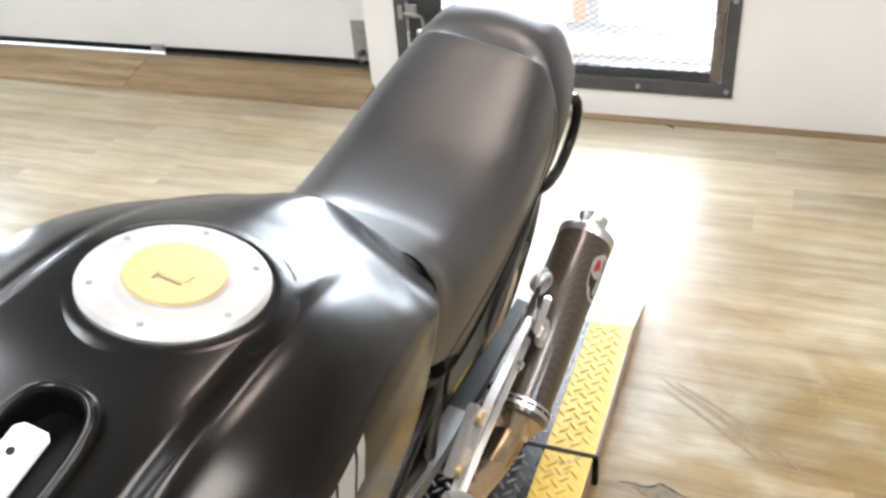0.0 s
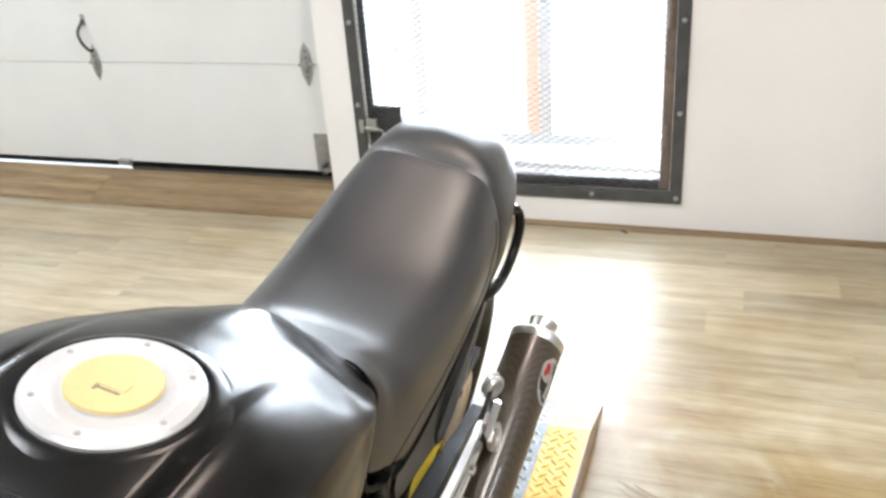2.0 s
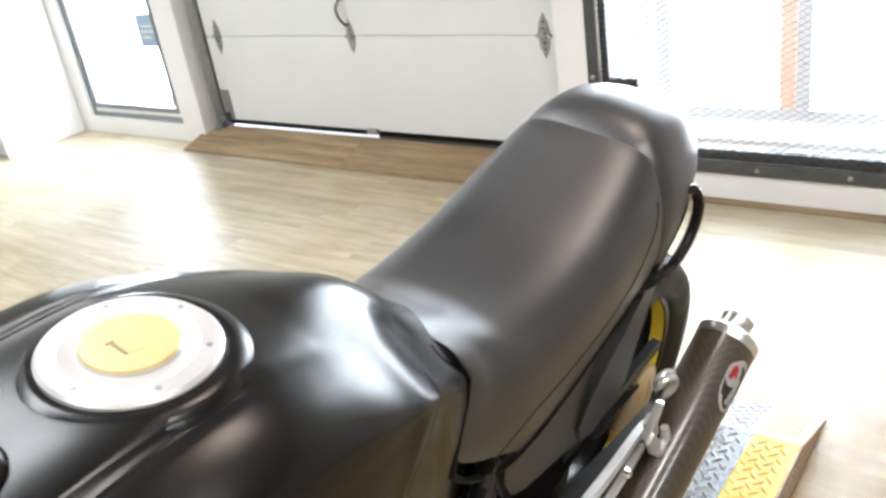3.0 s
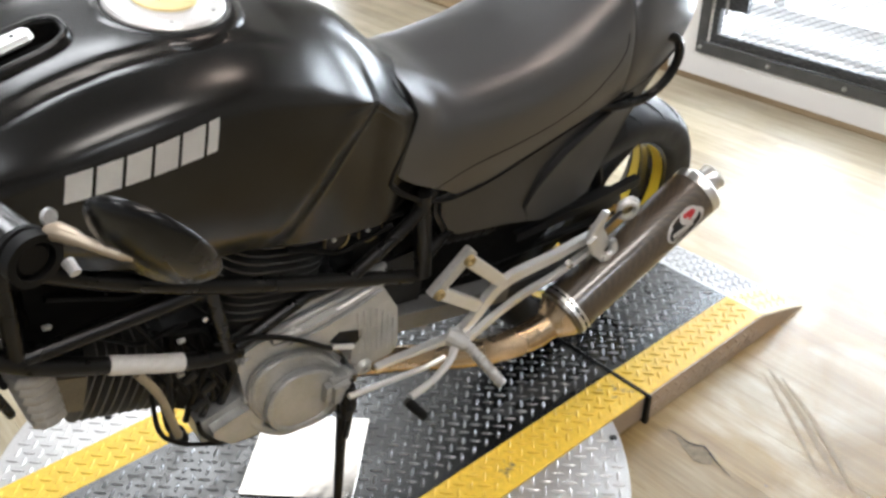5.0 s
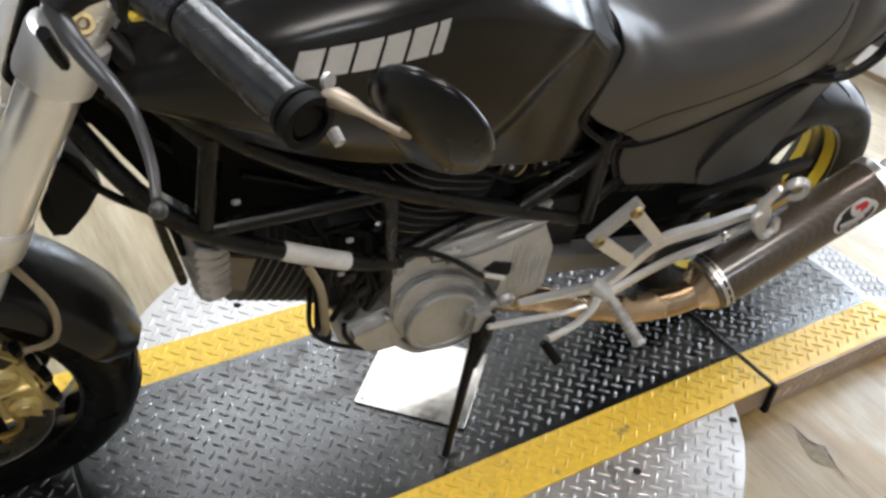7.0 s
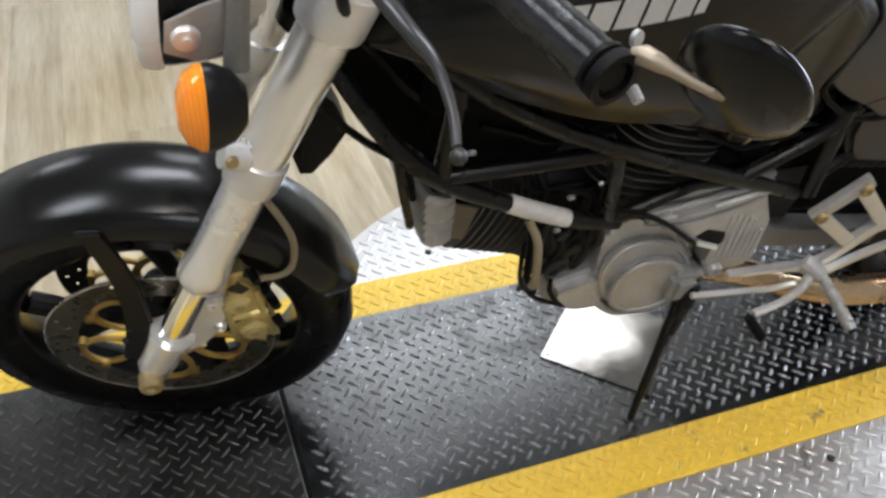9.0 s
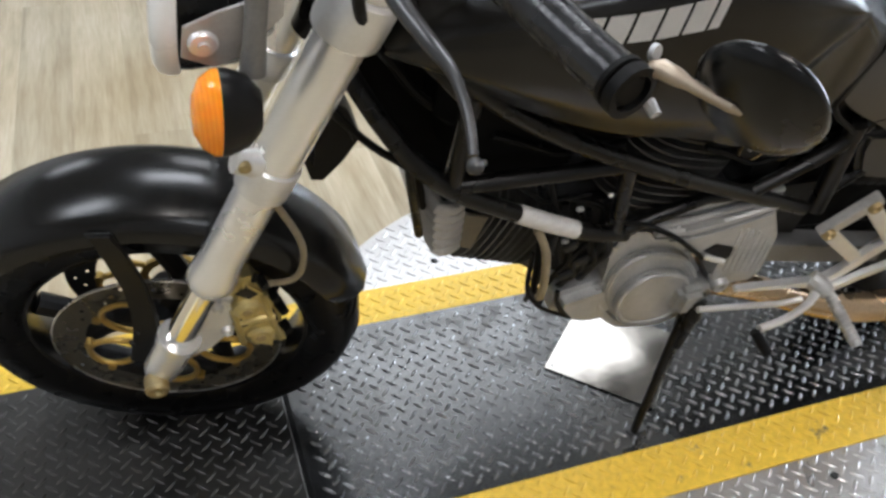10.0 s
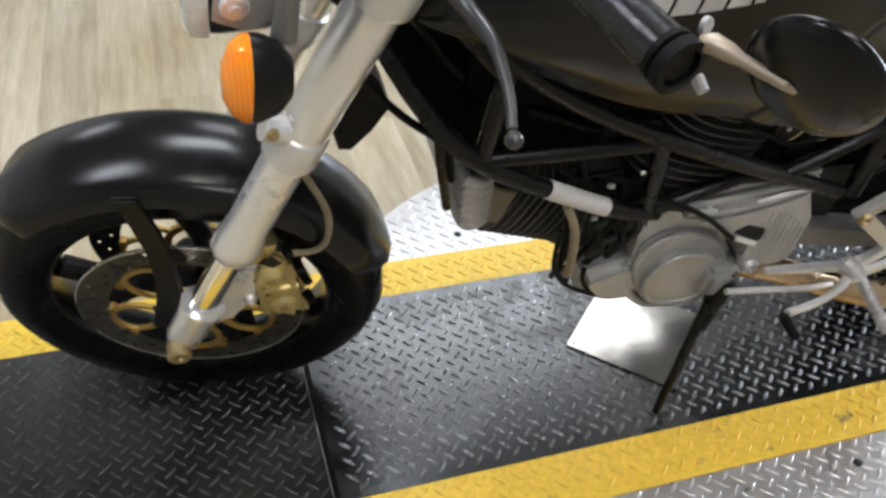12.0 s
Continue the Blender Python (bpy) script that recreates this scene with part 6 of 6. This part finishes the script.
spin = Matrix.Translation(FC) @ Matrix.Rotation(ST, 4, "Z") @ Matrix.Translation(-FC)
rear_half = set(bpy.data.objects)
mf, yf, front = wheel(FC, ST, 0.279, 0.112, 0.206, "front_wheel", [radians(v) for v in (108, 228, 348)])


def rotor(side, material, label):
    """A drilled brake disc on the wheel."""
    bm = bmesh.new()
    ny, nr = 180, 9
    rr = [0.115 + 0.044 * k / 9 for k in range(10)]
    ring = [[bm.verts.new(V((r * math.cos(t), r * math.sin(t), 0))) for t in np.linspace(0, 2 * math.pi, ny, endpoint=False)] for r in rr]
    for i in range(nr):
        for k in range(ny):
            if i in (2, 4, 6) and (k + 2 * i) % 12 == 0:
                continue
            bm.faces.new((ring[i][k], ring[i][(k + 1) % ny], ring[i + 1][(k + 1) % ny], ring[i + 1][k]))
    bmesh.ops.solidify(bm, geom=bm.faces, thickness=0.0045)
    d = part("brake_disc", bm, material, front, label, 30, yf @ Matrix.Translation((0, 0, side)))
    part("disc_rim", lathe([(0.1588, -0.0026), (0.1602, -0.0018), (0.1602, 0.0018), (0.1588, 0.0026)], yf @ Matrix.Translation((0, 0, side)), 90, closed=True), BRUSHED if material is ROTOR else material, d, "bright worn rim")
    for k in range(5):
        t = 2 * math.pi * k / 5 + 0.3
        loop = [(0.046, t - 0.30), (0.078, t - 0.40), (0.104, t - 0.30), (0.117, t - 0.12), (0.117, t + 0.12), (0.104, t + 0.30), (0.078, t + 0.40), (0.046, t + 0.30)]
        part("carrier_arm", tube([yf @ V((r * math.cos(w), r * math.sin(w), side)) for r, w in loop], 0.0048, 8, smooth=3), GOLDCARRIER, front, "gold carrier loop")
    part("carrier_ring", lathe([(0.040, side - 0.004), (0.052, side - 0.004), (0.052, side + 0.004), (0.040, side + 0.004)], yf, 32, closed=True), GOLDCARRIER, front)
    for k in range(10):
        t = 2 * math.pi * k / 10
        part("carrier_button", lathe([(0, side + 0.006), (0.006, side + 0.006), (0.007, side - 0.006), (0, side - 0.006)], yf @ Matrix.Translation((0.112 * math.cos(t), 0.112 * math.sin(t), 0)), 10), GOLDCARRIER, front)
    return d


rotor(0.054, ROTOR, "drilled steel brake disc")
rotor(-0.062, SHADEROTOR, "drilled far brake disc, darkened for its backlit shade")
# front mudguard
rings = []
for t in np.linspace(radians(44), radians(161), 30):
    e = min(1.0, math.sqrt((t - radians(44)) / 0.16 + 0.60), math.sqrt((radians(161) - t) / 0.30 + 0.36))
    sect = [(-0.074 * e, 0.279), (-0.070 * e, 0.298), (-0.052 * e, 0.313), (0, 0.320), (0.052 * e, 0.313), (0.070 * e, 0.298), (0.074 * e, 0.279), (0.0715 * e, 0.279), (0.067 * e, 0.296), (0.050 * e, 0.310), (0, 0.317), (-0.050 * e, 0.310), (-0.067 * e, 0.298), (-0.0715 * e, 0.281)]
    snug = 0.010 + 0.008 * ease((t - radians(105)) / radians(45))
    rings.append([spin @ (FC + V(((r - snug) * math.cos(t), y, (r - snug) * math.sin(t)))) for y, r in sect])
part("front_mudguard", loft(rings, closed=True), PAINT, bike, "satin black front mudguard", 50)
stay = [(1.567, 0.597), (1.552, 0.553), (1.539, 0.495), (1.533, 0.440), (1.540, 0.390), (1.556, 0.310), (1.530, 0.300), (1.512, 0.350), (1.503, 0.390), (1.508, 0.495), (1.524, 0.552), (1.537, 0.598)]
bm = prism(stay, left(0.072), 0.008, 0.003)
for v in bm.verts:
    v.co.y -= 0.06 * max(0.0, v.co.z - 0.45)
part("mudguard_stay", bm, PLASTIC, bike, "dark forked mudguard stay", 40, spin)
for q in ((1.545, 0.362), (1.536, 0.388)):
    part("stay_screw", lathe([(0, 0.003), (0.003, 0.003), (0.0045, 0.001), (0.005, -0.002)], spin @ Matrix.Translation((q[0], 0.080, q[1])) @ Matrix.Rotation(radians(-90), 4, "X"), 8), DARKCAST, bike)
SLOPE = V((-0.407, 0.0, 1.0))
for sgn in (1, -1):
    base = spin @ (FC + V((0, sgn * 0.100, 0.0))) + V((0.0085, 0, 0))
    at = lambda w: base + SLOPE * w
    leg = part("fork_leg", lathe([(0, 0.214), (0.0265, 0.214), (0.0312, 0.222), (0.0318, 0.238), (0.0300, 0.252), (0.0272, 0.272), (0.0268, 0.29), (0.0268, 0.43), (0.0285, 0.452), (0.0292, 0.465), (0.0292, 0.76), (0, 0.76)], along(base, base + SLOPE), 28), FORKTUBE, bike, "silver upside-down fork leg")
    part("stanchion", lathe([(0, 0.03), (0.0200, 0.03), (0.0200, 0.23), (0, 0.23)], along(base, base + SLOPE), 24), CHROME, leg, "polished inner tube")
    part("axle_lug", tube([at(-0.004) + V((0.004, 0, 0)), at(0.004) + V((0.002, 0, 0)), at(0.03), at(0.060), at(0.072), at(0.074), at(0.084), at(0.0845)], [0.020, 0.0245, 0.0258, 0.0268, 0.0268, 0.0305, 0.0305, 0.029], 22), FORKTUBE, leg, "cast axle lug with a collar")
    part("axle_end", lathe([(0.006, 0.010), (0.008, 0.014), (0.014, 0.014), (0.017, 0.010), (0.017, -0.01), (0, -0.01)], Matrix.Translation(base + V((0.008, sgn * 0.024, 0.006))) @ Matrix.Rotation(radians(-90 * sgn), 4, "X"), 18), BRASS, leg, "axle nut")
    part("fork_clamp", lathe([(0.0265, 0.403), (0.0318, 0.406), (0.0326, 0.411), (0.0326, 0.444), (0.0318, 0.449), (0.0280, 0.452)], along(base, base + SLOPE), 28), SILVER, leg, "cast silver clamp ring")
    part("clamp_lug", tube([at(0.422) + V((0.020, 0.010 * sgn, 0.004)), at(0.427) + V((0.050, 0.012 * sgn, 0.010))], [0.019, 0.015], 14, flat=0.8), SILVER, leg)
    part("clamp_bolt", lathe([(0, 0.004), (0.004, 0.004), (0.007, 0.002), (0.008, -0.004)], Matrix.Translation(at(0.427) + V((0.040, 0.024 * sgn, 0.010))) @ Matrix.Rotation(radians(-90 * sgn), 4, "X"), 12), BRASS, leg)
    part("lower_clamp_ring", lathe([(0.029, 0.632), (0.0365, 0.637), (0.0375, 0.644), (0.0375, 0.680), (0.036, 0.687), (0.029, 0.690)], along(base, base + SLOPE), 28), SILVER, leg, "cast triple clamp ring")
    # caliper behind the leg
    if sgn == 1:
        cal_out = [(1.426, 0.462), (1.413, 0.500), (1.394, 0.503), (1.374, 0.462), (1.358, 0.410), (1.350, 0.326), (1.376, 0.320), (1.410, 0.345), (1.429, 0.400)]
        cal = part("brake_caliper", prism(cal_out, left(0.050), 0.046, 0.009), GOLD, bike, "gold-painted brake caliper", 40)
        turn = Matrix.Rotation(radians(-90), 4, "X")
        for cx, cz, r in ((1.404, 0.444, 0.019), (1.388, 0.372, 0.021)):
            part("caliper_boss", lathe([(0, 0.009), (r - 0.006, 0.009), (r - 0.003, 0.006), (r, 0.004), (r + 0.002, -0.006)], Matrix.Translation((cx, 0.097, cz)) @ turn, 18), GOLD, cal, "", 30)
            part("boss_cap", lathe([(0, 0.0012), (0.007, 0.0012), (0.008, 0.0)], Matrix.Translation((cx, 0.106, cz)) @ turn, 6), BRASS, cal)
        for out in ([(1.418, 0.478), (1.402, 0.494), (1.386, 0.472), (1.400, 0.462)], [(1.368, 0.430), (1.380, 0.425), (1.372, 0.392), (1.362, 0.398)], [(1.420, 0.415), (1.412, 0.418), (1.402, 0.398), (1.414, 0.392)], [(1.372, 0.345), (1.362, 0.345), (1.358, 0.332), (1.372, 0.330)]):
            part("pocket_shade", prism(out, left(0.0935), 0.0032, 0.001), DARKCAST, cal)
        for p1, p2 in (((1.382, 0.470), (1.362, 0.350)), ((1.422, 0.440), (1.412, 0.352)), ((1.420, 0.408), (1.366, 0.412))):
            part("caliper_rib", tube([(p1[0], 0.096, p1[1]), (p2[0], 0.096, p2[1])], 0.0052, 8), GOLD, cal)
        for q in ((1.370, 0.458), (1.360, 0.425), (1.384, 0.494), (1.354, 0.372)):
            part("caliper_bolt", tube([(q[0], 0.085, q[1]), (q[0] - 0.006, 0.104, q[1] + 0.002)], [0.008, 0.0065], 8), RUBBER, cal)
        part("bleed_nipple", tube([(1.392, 0.092, 0.500), (1.390, 0.098, 0.520)], [0.004, 0.003], 8), RUBBER, cal)
        mount = part("caliper_mount", prism([(1.505, 0.388), (1.470, 0.440), (1.436, 0.470), (1.420, 0.462), (1.418, 0.412), (1.440, 0.372), (1.455, 0.345), (1.495, 0.330)], left(0.074), 0.020, 0.005), SILVER, leg, "cast caliper mount", 40)
        for q in ((1.440, 0.450), (1.432, 0.392)):
            part("mount_bolt", lathe([(0.003, 0.004), (0.004, 0.007), (0.007, 0.007), (0.009, 0.002), (0.010, -0.002)], Matrix.Translation((q[0], 0.094, q[1])) @ turn, 12), SILVER, mount)
part("brake_hose", tube([V(q) for q in ((1.385, 0.105, 0.725), (1.364, 0.112, 0.676), (1.340, 0.112, 0.614), (1.331, 0.110, 0.570), (1.334, 0.108, 0.525), (1.350, 0.104, 0.503), (1.384, 0.096, 0.494))], 0.0045, 8, smooth=6), HOSE, bike, "thin grey brake hose")
top = [spin @ (FC + V((0, s * 0.100, 0.0))) + V((0.0085, 0, 0)) + SLOPE * 0.63 for s in (1, -1)]
part("lower_triple_clamp", tube([top[0], (top[0] + top[1]) / 2 + V((-0.045, 0, 0)), top[1]], [0.026, 0.034, 0.026], 12, smooth=4, flat=1.0), SILVER, bike, "cast lower triple clamp")
top2 = [q + SLOPE * 0.10 for q in top]
part("upper_triple_clamp", tube([top2[0], (top2[0] + top2[1]) / 2 + V((-0.045, 0, 0)), top2[1]], [0.022, 0.03, 0.022], 12, smooth=4), DARKCAST, bike, "upper triple clamp")
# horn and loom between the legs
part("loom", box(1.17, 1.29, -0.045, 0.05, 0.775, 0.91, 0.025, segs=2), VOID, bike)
part("loom_cable", tube([(1.33, 0.09, 0.86), (1.30, 0.10, 0.80), (1.255, 0.105, 0.745), (1.20, 0.108, 0.69), (1.18, 0.105, 0.62)], 0.005, 8, smooth=5), RUBBER, bike, "black control cable")
part("loom_cable", tube([(1.30, 0.16, 1.00), (1.28, 0.12, 0.93), (1.24, 0.085, 0.85), (1.17, 0.10, 0.78), (1.02, 0.10, 0.77)], 0.006, 8, smooth=5), RUBBER, bike, "black control cable")
# turn signal
SIGM = Matrix.Translation((1.415, 0.146, 0.861)) @ Matrix.Rotation(radians(86), 4, "Y") @ Matrix.Diagonal((1.46, 1.0, 1.0, 1))
ind = part("turn_signal", lathe([(0, -0.036), (0.016, -0.034), (0.027, -0.022), (0.0325, -0.004), (0.033, 0.004), (0, 0.004)], SIGM, 28), PLASTIC, bike, "black turn signal body")
part("signal_lens", lathe([(0.0325, 0.0042), (0.032, 0.010), (0.026, 0.021), (0.014, 0.028), (0, 0.030)], SIGM, 28), AMBER, ind, "amber lens")
part("signal_stem", tube([(1.384, 0.126, 0.888), (1.378, 0.116, 0.935), (1.372, 0.106, 0.990)], [0.0125, 0.0105, 0.0105], 14), ARMCAST, ind, "grey metal stem")
# headlamp
hl = part("headlamp", lathe([(0, -0.085), (0.045, -0.078), (0.078, -0.045), (0.088, 0.0), (0.090, 0.022), (0.084, 0.026), (0, 0.034)], Matrix.Translation((1.420, 0.004, 0.905)) @ Matrix.Rotation(radians(-10), 4, "Z") @ Matrix.Rotation(radians(86), 4, "Y"), 48), MIRRORSHELL, bike, "round headlamp with a glossy black shell", 60)
part("headlamp_rim", lathe([(0.0900, 0.010), (0.0935, 0.013), (0.0945, 0.022), (0.0925, 0.030), (0.086, 0.035), (0.080, 0.033)], Matrix.Translation((1.420, 0.004, 0.905)) @ Matrix.Rotation(radians(-10), 4, "Z") @ Matrix.Rotation(radians(86), 4, "Y"), 64), HEADWHITE, hl, "white outer rim", 60)
part("headlamp_bracket", prism([(1.440, 0.926), (1.445, 0.892), (1.415, 0.877), (1.392, 0.886), (1.350, 0.930), (1.346, 1.00), (1.366, 1.00), (1.378, 0.948), (1.410, 0.940)], left(0.098), 0.004, 0.001), PALECAST, bike, "pale metal headlamp bracket")
part("bracket_screw", lathe([(0, 0.007), (0.005, 0.007), (0.0055, 0.004), (0.012, 0.004), (0.014, 0.001), (0.014, -0.004)], Matrix.Translation((1.424, 0.1035, 0.908)) @ Matrix.Rotation(radians(-90), 4, "X"), 20), SILVER, bike)

# set the whole front end down and away a little, until its tyre stands on the deck
TILT = Matrix.Translation((0, 0, 0.93)) @ Matrix.Rotation(radians(-2), 4, "X") @ Matrix.Translation((0, 0, -0.93))
SET = Matrix.Translation(EYE_SIDE) @ Matrix.Scale(1.0335, 4) @ Matrix.Translation(-EYE_SIDE) @ TILT
for ob in set(bpy.data.objects) - rear_half:
    ob.data.transform(SET)
part("horn_box", prism([(1.317, 0.655), (1.308, 0.622), (1.292, 0.620), (1.268, 0.650), (1.248, 0.688), (1.266, 0.733), (1.290, 0.760), (1.314, 0.735)], left(-0.035), 0.075, 0.010), RUBBER, bike, "black horn box behind the fork", 40)
# handlebar, left grip, clutch lever, bar-end mirror
part("handlebar", tube([(1.238, -0.20, 1.050), (1.262, -0.09, 1.020), (1.268, 0.0, 1.015), (1.255, 0.10, 1.020), (1.225, 0.19, 1.046), (1.207, 0.24, 1.052)], 0.0125, 12, smooth=5), FRAMEPAINT, bike, "black handlebar")
grip = part("grip", tube([(1.222, 0.205, 1.050), (1.210, 0.238, 1.054), (1.206, 0.250, 1.055), (1.174, 0.372, 1.060)], [0.021, 0.021, 0.0185, 0.0185], 18), GRIPRUBBER, bike, "glossy black rubber grip")
for f in (0.0, 1.0):
    q = V((1.206, 0.250, 1.055)).lerp(V((1.174, 0.372, 1.060)), f)
    part("grip_flange", lathe([(0.018, -0.003), (0.0200, -0.002), (0.0200, 0.002), (0.018, 0.003)], along(q, q + V((-0.032, 0.122, 0.005))), 20), RUBBER, grip)
part("bar_end", lathe([(0, 0.0), (0.0140, 0.0), (0.0140, 0.006), (0.011, 0.009), (0, 0.009)], along((1.173, 0.375, 1.060), (1.141, 0.497, 1.065)), 18), RUBBER, bike, "dark bar-end weight")
ring = part("mirror_clamp", lathe([(0.0145, 0.002), (0.0205, 0.0025), (0.0205, 0.0115), (0.0145, 0.012)], along((1.173, 0.375, 1.060), (1.141, 0.497, 1.065)), 24, closed=True), RUBBER, bike, "dark split clamp on the bar end")
part("clamp_screw", tube([(1.149, 0.378, 1.0440), (1.1475, 0.3885, 1.0405)], [0.0046, 0.0042], 10), CAST, ring, "pale clamp screw")
part("stem_ball", tube([(1.153, 0.3675, 1.0790), (1.1515, 0.3705, 1.0800)], [0.0062, 0.0058], 12), CAST, ring)
part("mirror_stem", tube([(1.1560, 0.3760, 1.0720), (1.1515, 0.3815, 1.0755), (1.1465, 0.3935, 1.0778), (1.1435, 0.4010, 1.0790), (1.1290, 0.4305, 1.0830), (1.1230, 0.4330, 1.0810)], [0.0062, 0.0070, 0.0062, 0.0044, 0.0038, 0.0032], 12), TANALLOY, bike, "metal mirror stem, tinted tan for its warm reflection")
mm = Matrix.Translation((1.107, 0.427, 1.079)) @ Matrix.Rotation(-0.998, 4, "Y") @ Matrix.Rotation(0.551, 4, "X") @ Matrix.Rotation(-1.239, 4, "Z") @ Matrix.Diagonal((0.84, 1.13, 1, 1))
mir = part("bar_end_mirror", lathe([(0, -0.016), (0.030, -0.014), (0.046, -0.006), (0.053, 0.0), (0.0545, 0.004), (0.053, 0.0065), (0.049, 0.0055), (0.0485, 0.003), (0, 0.003)], mm, 44), MIRRORSHELL, bike, "oval black bar-end mirror, folded back", 60)
part("mirror_glass", lathe([(0, 0.0036), (0.0475, 0.0036), (0.0482, 0.0031)], mm, 44), MIRRORGLASS, mir, "mirror glass, darkened to hold down its reflection")
part("switchgear", box(-0.022, 0.022, -0.022, 0.022, -0.026, 0.030, 0.008, segs=2), PLASTIC, bike, "black switch block", 40, Matrix.Translation((1.226, 0.190, 1.046)))
part("lever_perch", tube([(1.245, 0.165, 1.046), (1.272, 0.17, 1.035), (1.290, 0.178, 1.025)], [0.020, 0.016, 0.014], 12), PLASTIC, bike, "black clutch lever perch")
part("reservoir", box(-0.028, 0.028, -0.028, 0.028, -0.02, 0.022, 0.008, segs=2), PLASTIC, bike, "dark fluid reservoir", 40, Matrix.Translation((1.275, 0.120, 1.040)))
lev = part("clutch_lever", tube([(1.288, 0.175, 1.024), (1.282, 0.215, 1.020), (1.268, 0.262, 1.014), (1.262, 0.300, 1.016), (1.262, 0.340, 1.008), (1.266, 0.366, 0.999)], [0.0085, 0.0085, 0.0070, 0.0050, 0.0043, 0.0040], 12, smooth=5, flat=0.8), LEVERGREY, bike, "dark worn alloy clutch lever")
bm = bmesh.new()
bmesh.ops.create_uvsphere(bm, u_segments=16, v_segments=10, radius=0.0066, matrix=Matrix.Translation((1.267, 0.374, 0.997)))
part("lever_ball", bm, LEVERGREY, lev)
part("perch_bolt", lathe([(0.003, 0.004), (0.005, 0.007), (0.0085, 0.007), (0.0095, 0.0), (0.0095, -0.012)], Matrix.Translation((1.270, 0.182, 1.012)) @ Matrix.Rotation(radians(-50), 4, "X"), 14), BRASS, bike, "brass-coloured pivot bolt")
part("switch_button", box(-0.006, 0.006, -0.004, 0.004, -0.003, 0.004, 0.002), YELLOWSTRIPE, bike, "small yellow switch button", 30, Matrix.Translation((1.236, 0.214, 1.036)))
part("wire_connector", box(-0.011, 0.011, -0.008, 0.008, -0.006, 0.006, 0.002), BLUEPLUG, bike, "blue wiring connector", 30, Matrix.Translation((1.200, 0.080, 0.880)) @ Matrix.Rotation(0.5, 4, "Y"))
# ---------------------------------------------------------------- marks on the floor
def flat_mark(name, pts, z, material, label, category):
    bm = bmesh.new()
    vs = [bm.verts.new((x, y, 0)) for x, y in pts]
    f = bm.faces.new(vs)
    bmesh.ops.triangulate(bm, faces=[f])
    bmesh.ops.solidify(bm, geom=bm.faces, thickness=0.0003)
    ob = part(name, bm, material, None, "", 0)
    ob.matrix_world = Matrix.Translation((0, 0, z))
    return tagged(ob, label, category)


def arc_band(p0, p1, p2, w):
    """A narrow curved band through three points."""
    a = [V((*p, 0)) for p in spline([p0, p1, p2], 8)]
    left_side, right_side = [], []
    for k, q in enumerate(a):
        d = (a[min(k + 1, len(a) - 1)] - a[max(k - 1, 0)]).normalized()
        hw = w * math.sin(math.pi * (k + 0.5) / len(a)) ** 0.5
        left_side.append((q.x - d.y * hw, q.y + d.x * hw))
        right_side.append((q.x + d.y * hw, q.y - d.x * hw))
    return left_side + right_side[::-1]


crack = spline([(-0.060, 0.389), (-0.063, 0.417), (-0.060, 0.440), (-0.067, 0.459), (-0.076, 0.468), (-0.072, 0.485), (-0.062, 0.506), (-0.052, 0.532), (-0.047, 0.555)], 3)
rng_t = random.Random(11)
edge_a, edge_b = [], []
for k, q in enumerate(crack):
    w = 0.0028 * math.sin(math.pi * (k + 0.4) / len(crack)) ** 0.6 * rng_t.uniform(0.6, 1.3)
    edge_a.append((q[0] - w, q[1]))
    edge_b.append((q[0] + w, q[1] + 0.001))
flat_mark("floor_tear", edge_a + edge_b[::-1], 0.0016, CRACK, "ragged dark tear in the vinyl floor", "floor damage")
flat_mark("worn_patch", [(q[0] + 0.003, q[1]) for q in crack[3:-6]] + [(-0.046, 0.512), (-0.034, 0.500), (-0.026, 0.482), (-0.034, 0.462), (-0.042, 0.442), (-0.053, 0.420)], 0.0010, PATCH, "greyish worn patch beside the floor tear", "floor damage")
for p, w in ((((-0.379, 0.424), (-0.300, 0.532), (-0.190, 0.668)), 0.0050), (((-0.408, 0.418), (-0.322, 0.548), (-0.209, 0.693)), 0.0075), (((-0.400, 0.458), (-0.314, 0.594), (-0.197, 0.737)), 0.0060)):
    flat_mark("tyre_scuff", arc_band(*p, w), 0.0006, SCUFF, "faint brown tyre scuff curving over the floor", "floor mark")
for p in ((-0.079, 0.617), (0.084, 0.507)):
    flat_mark("floor_pit", [(p[0] + 0.0045 * math.cos(a), p[1] + 0.0045 * math.sin(a)) for a in np.linspace(0, 2 * math.pi, 9, endpoint=False)], 0.0008, SCUFF, "small dull pit in the floor", "floor mark")
debris = part("bent_nail", tube([(-1.83, 0.235, 0.004), (-1.805, 0.262, 0.004), (-1.795, 0.255, 0.012)], 0.003, 6), DARKSTEEL, None, "", 30)
tagged(debris, "small bent dark nail lying on the floor", "nail")

# ---------------------------------------------------------------- floor planks
PW, PL = 0.152, 1.22
floor_ob = bpy.data.objects["floor"]
bm = box(-PW / 2 + 0.0001, PW / 2 - 0.0001, -PL / 2 + 0.0001, PL / 2 - 0.0001, -0.0055, 0.0)
plank0 = part("plank", bm, FLOOR, floor_ob, "", 0)
rng = random.Random(4)
spots = []
ncol = int((2.4 - XW) / PW)
for i in range(ncol):
    x = XW + PW * (i + 0.5)
    off = rng.uniform(0, PL)
    y = -5.6 + off - PL
    while y < 2.4:
        spots.append((x, y + PL / 2))
        y += PL
spots = [s for s in spots if s[1] - PL / 2 < 2.4][:330]
plank0.location = (*spots[0], 0)
for x, y in spots[1:]:
    o = new("plank", plank0.data)
    o.parent = floor_ob
    o.location = (x, y, 0)
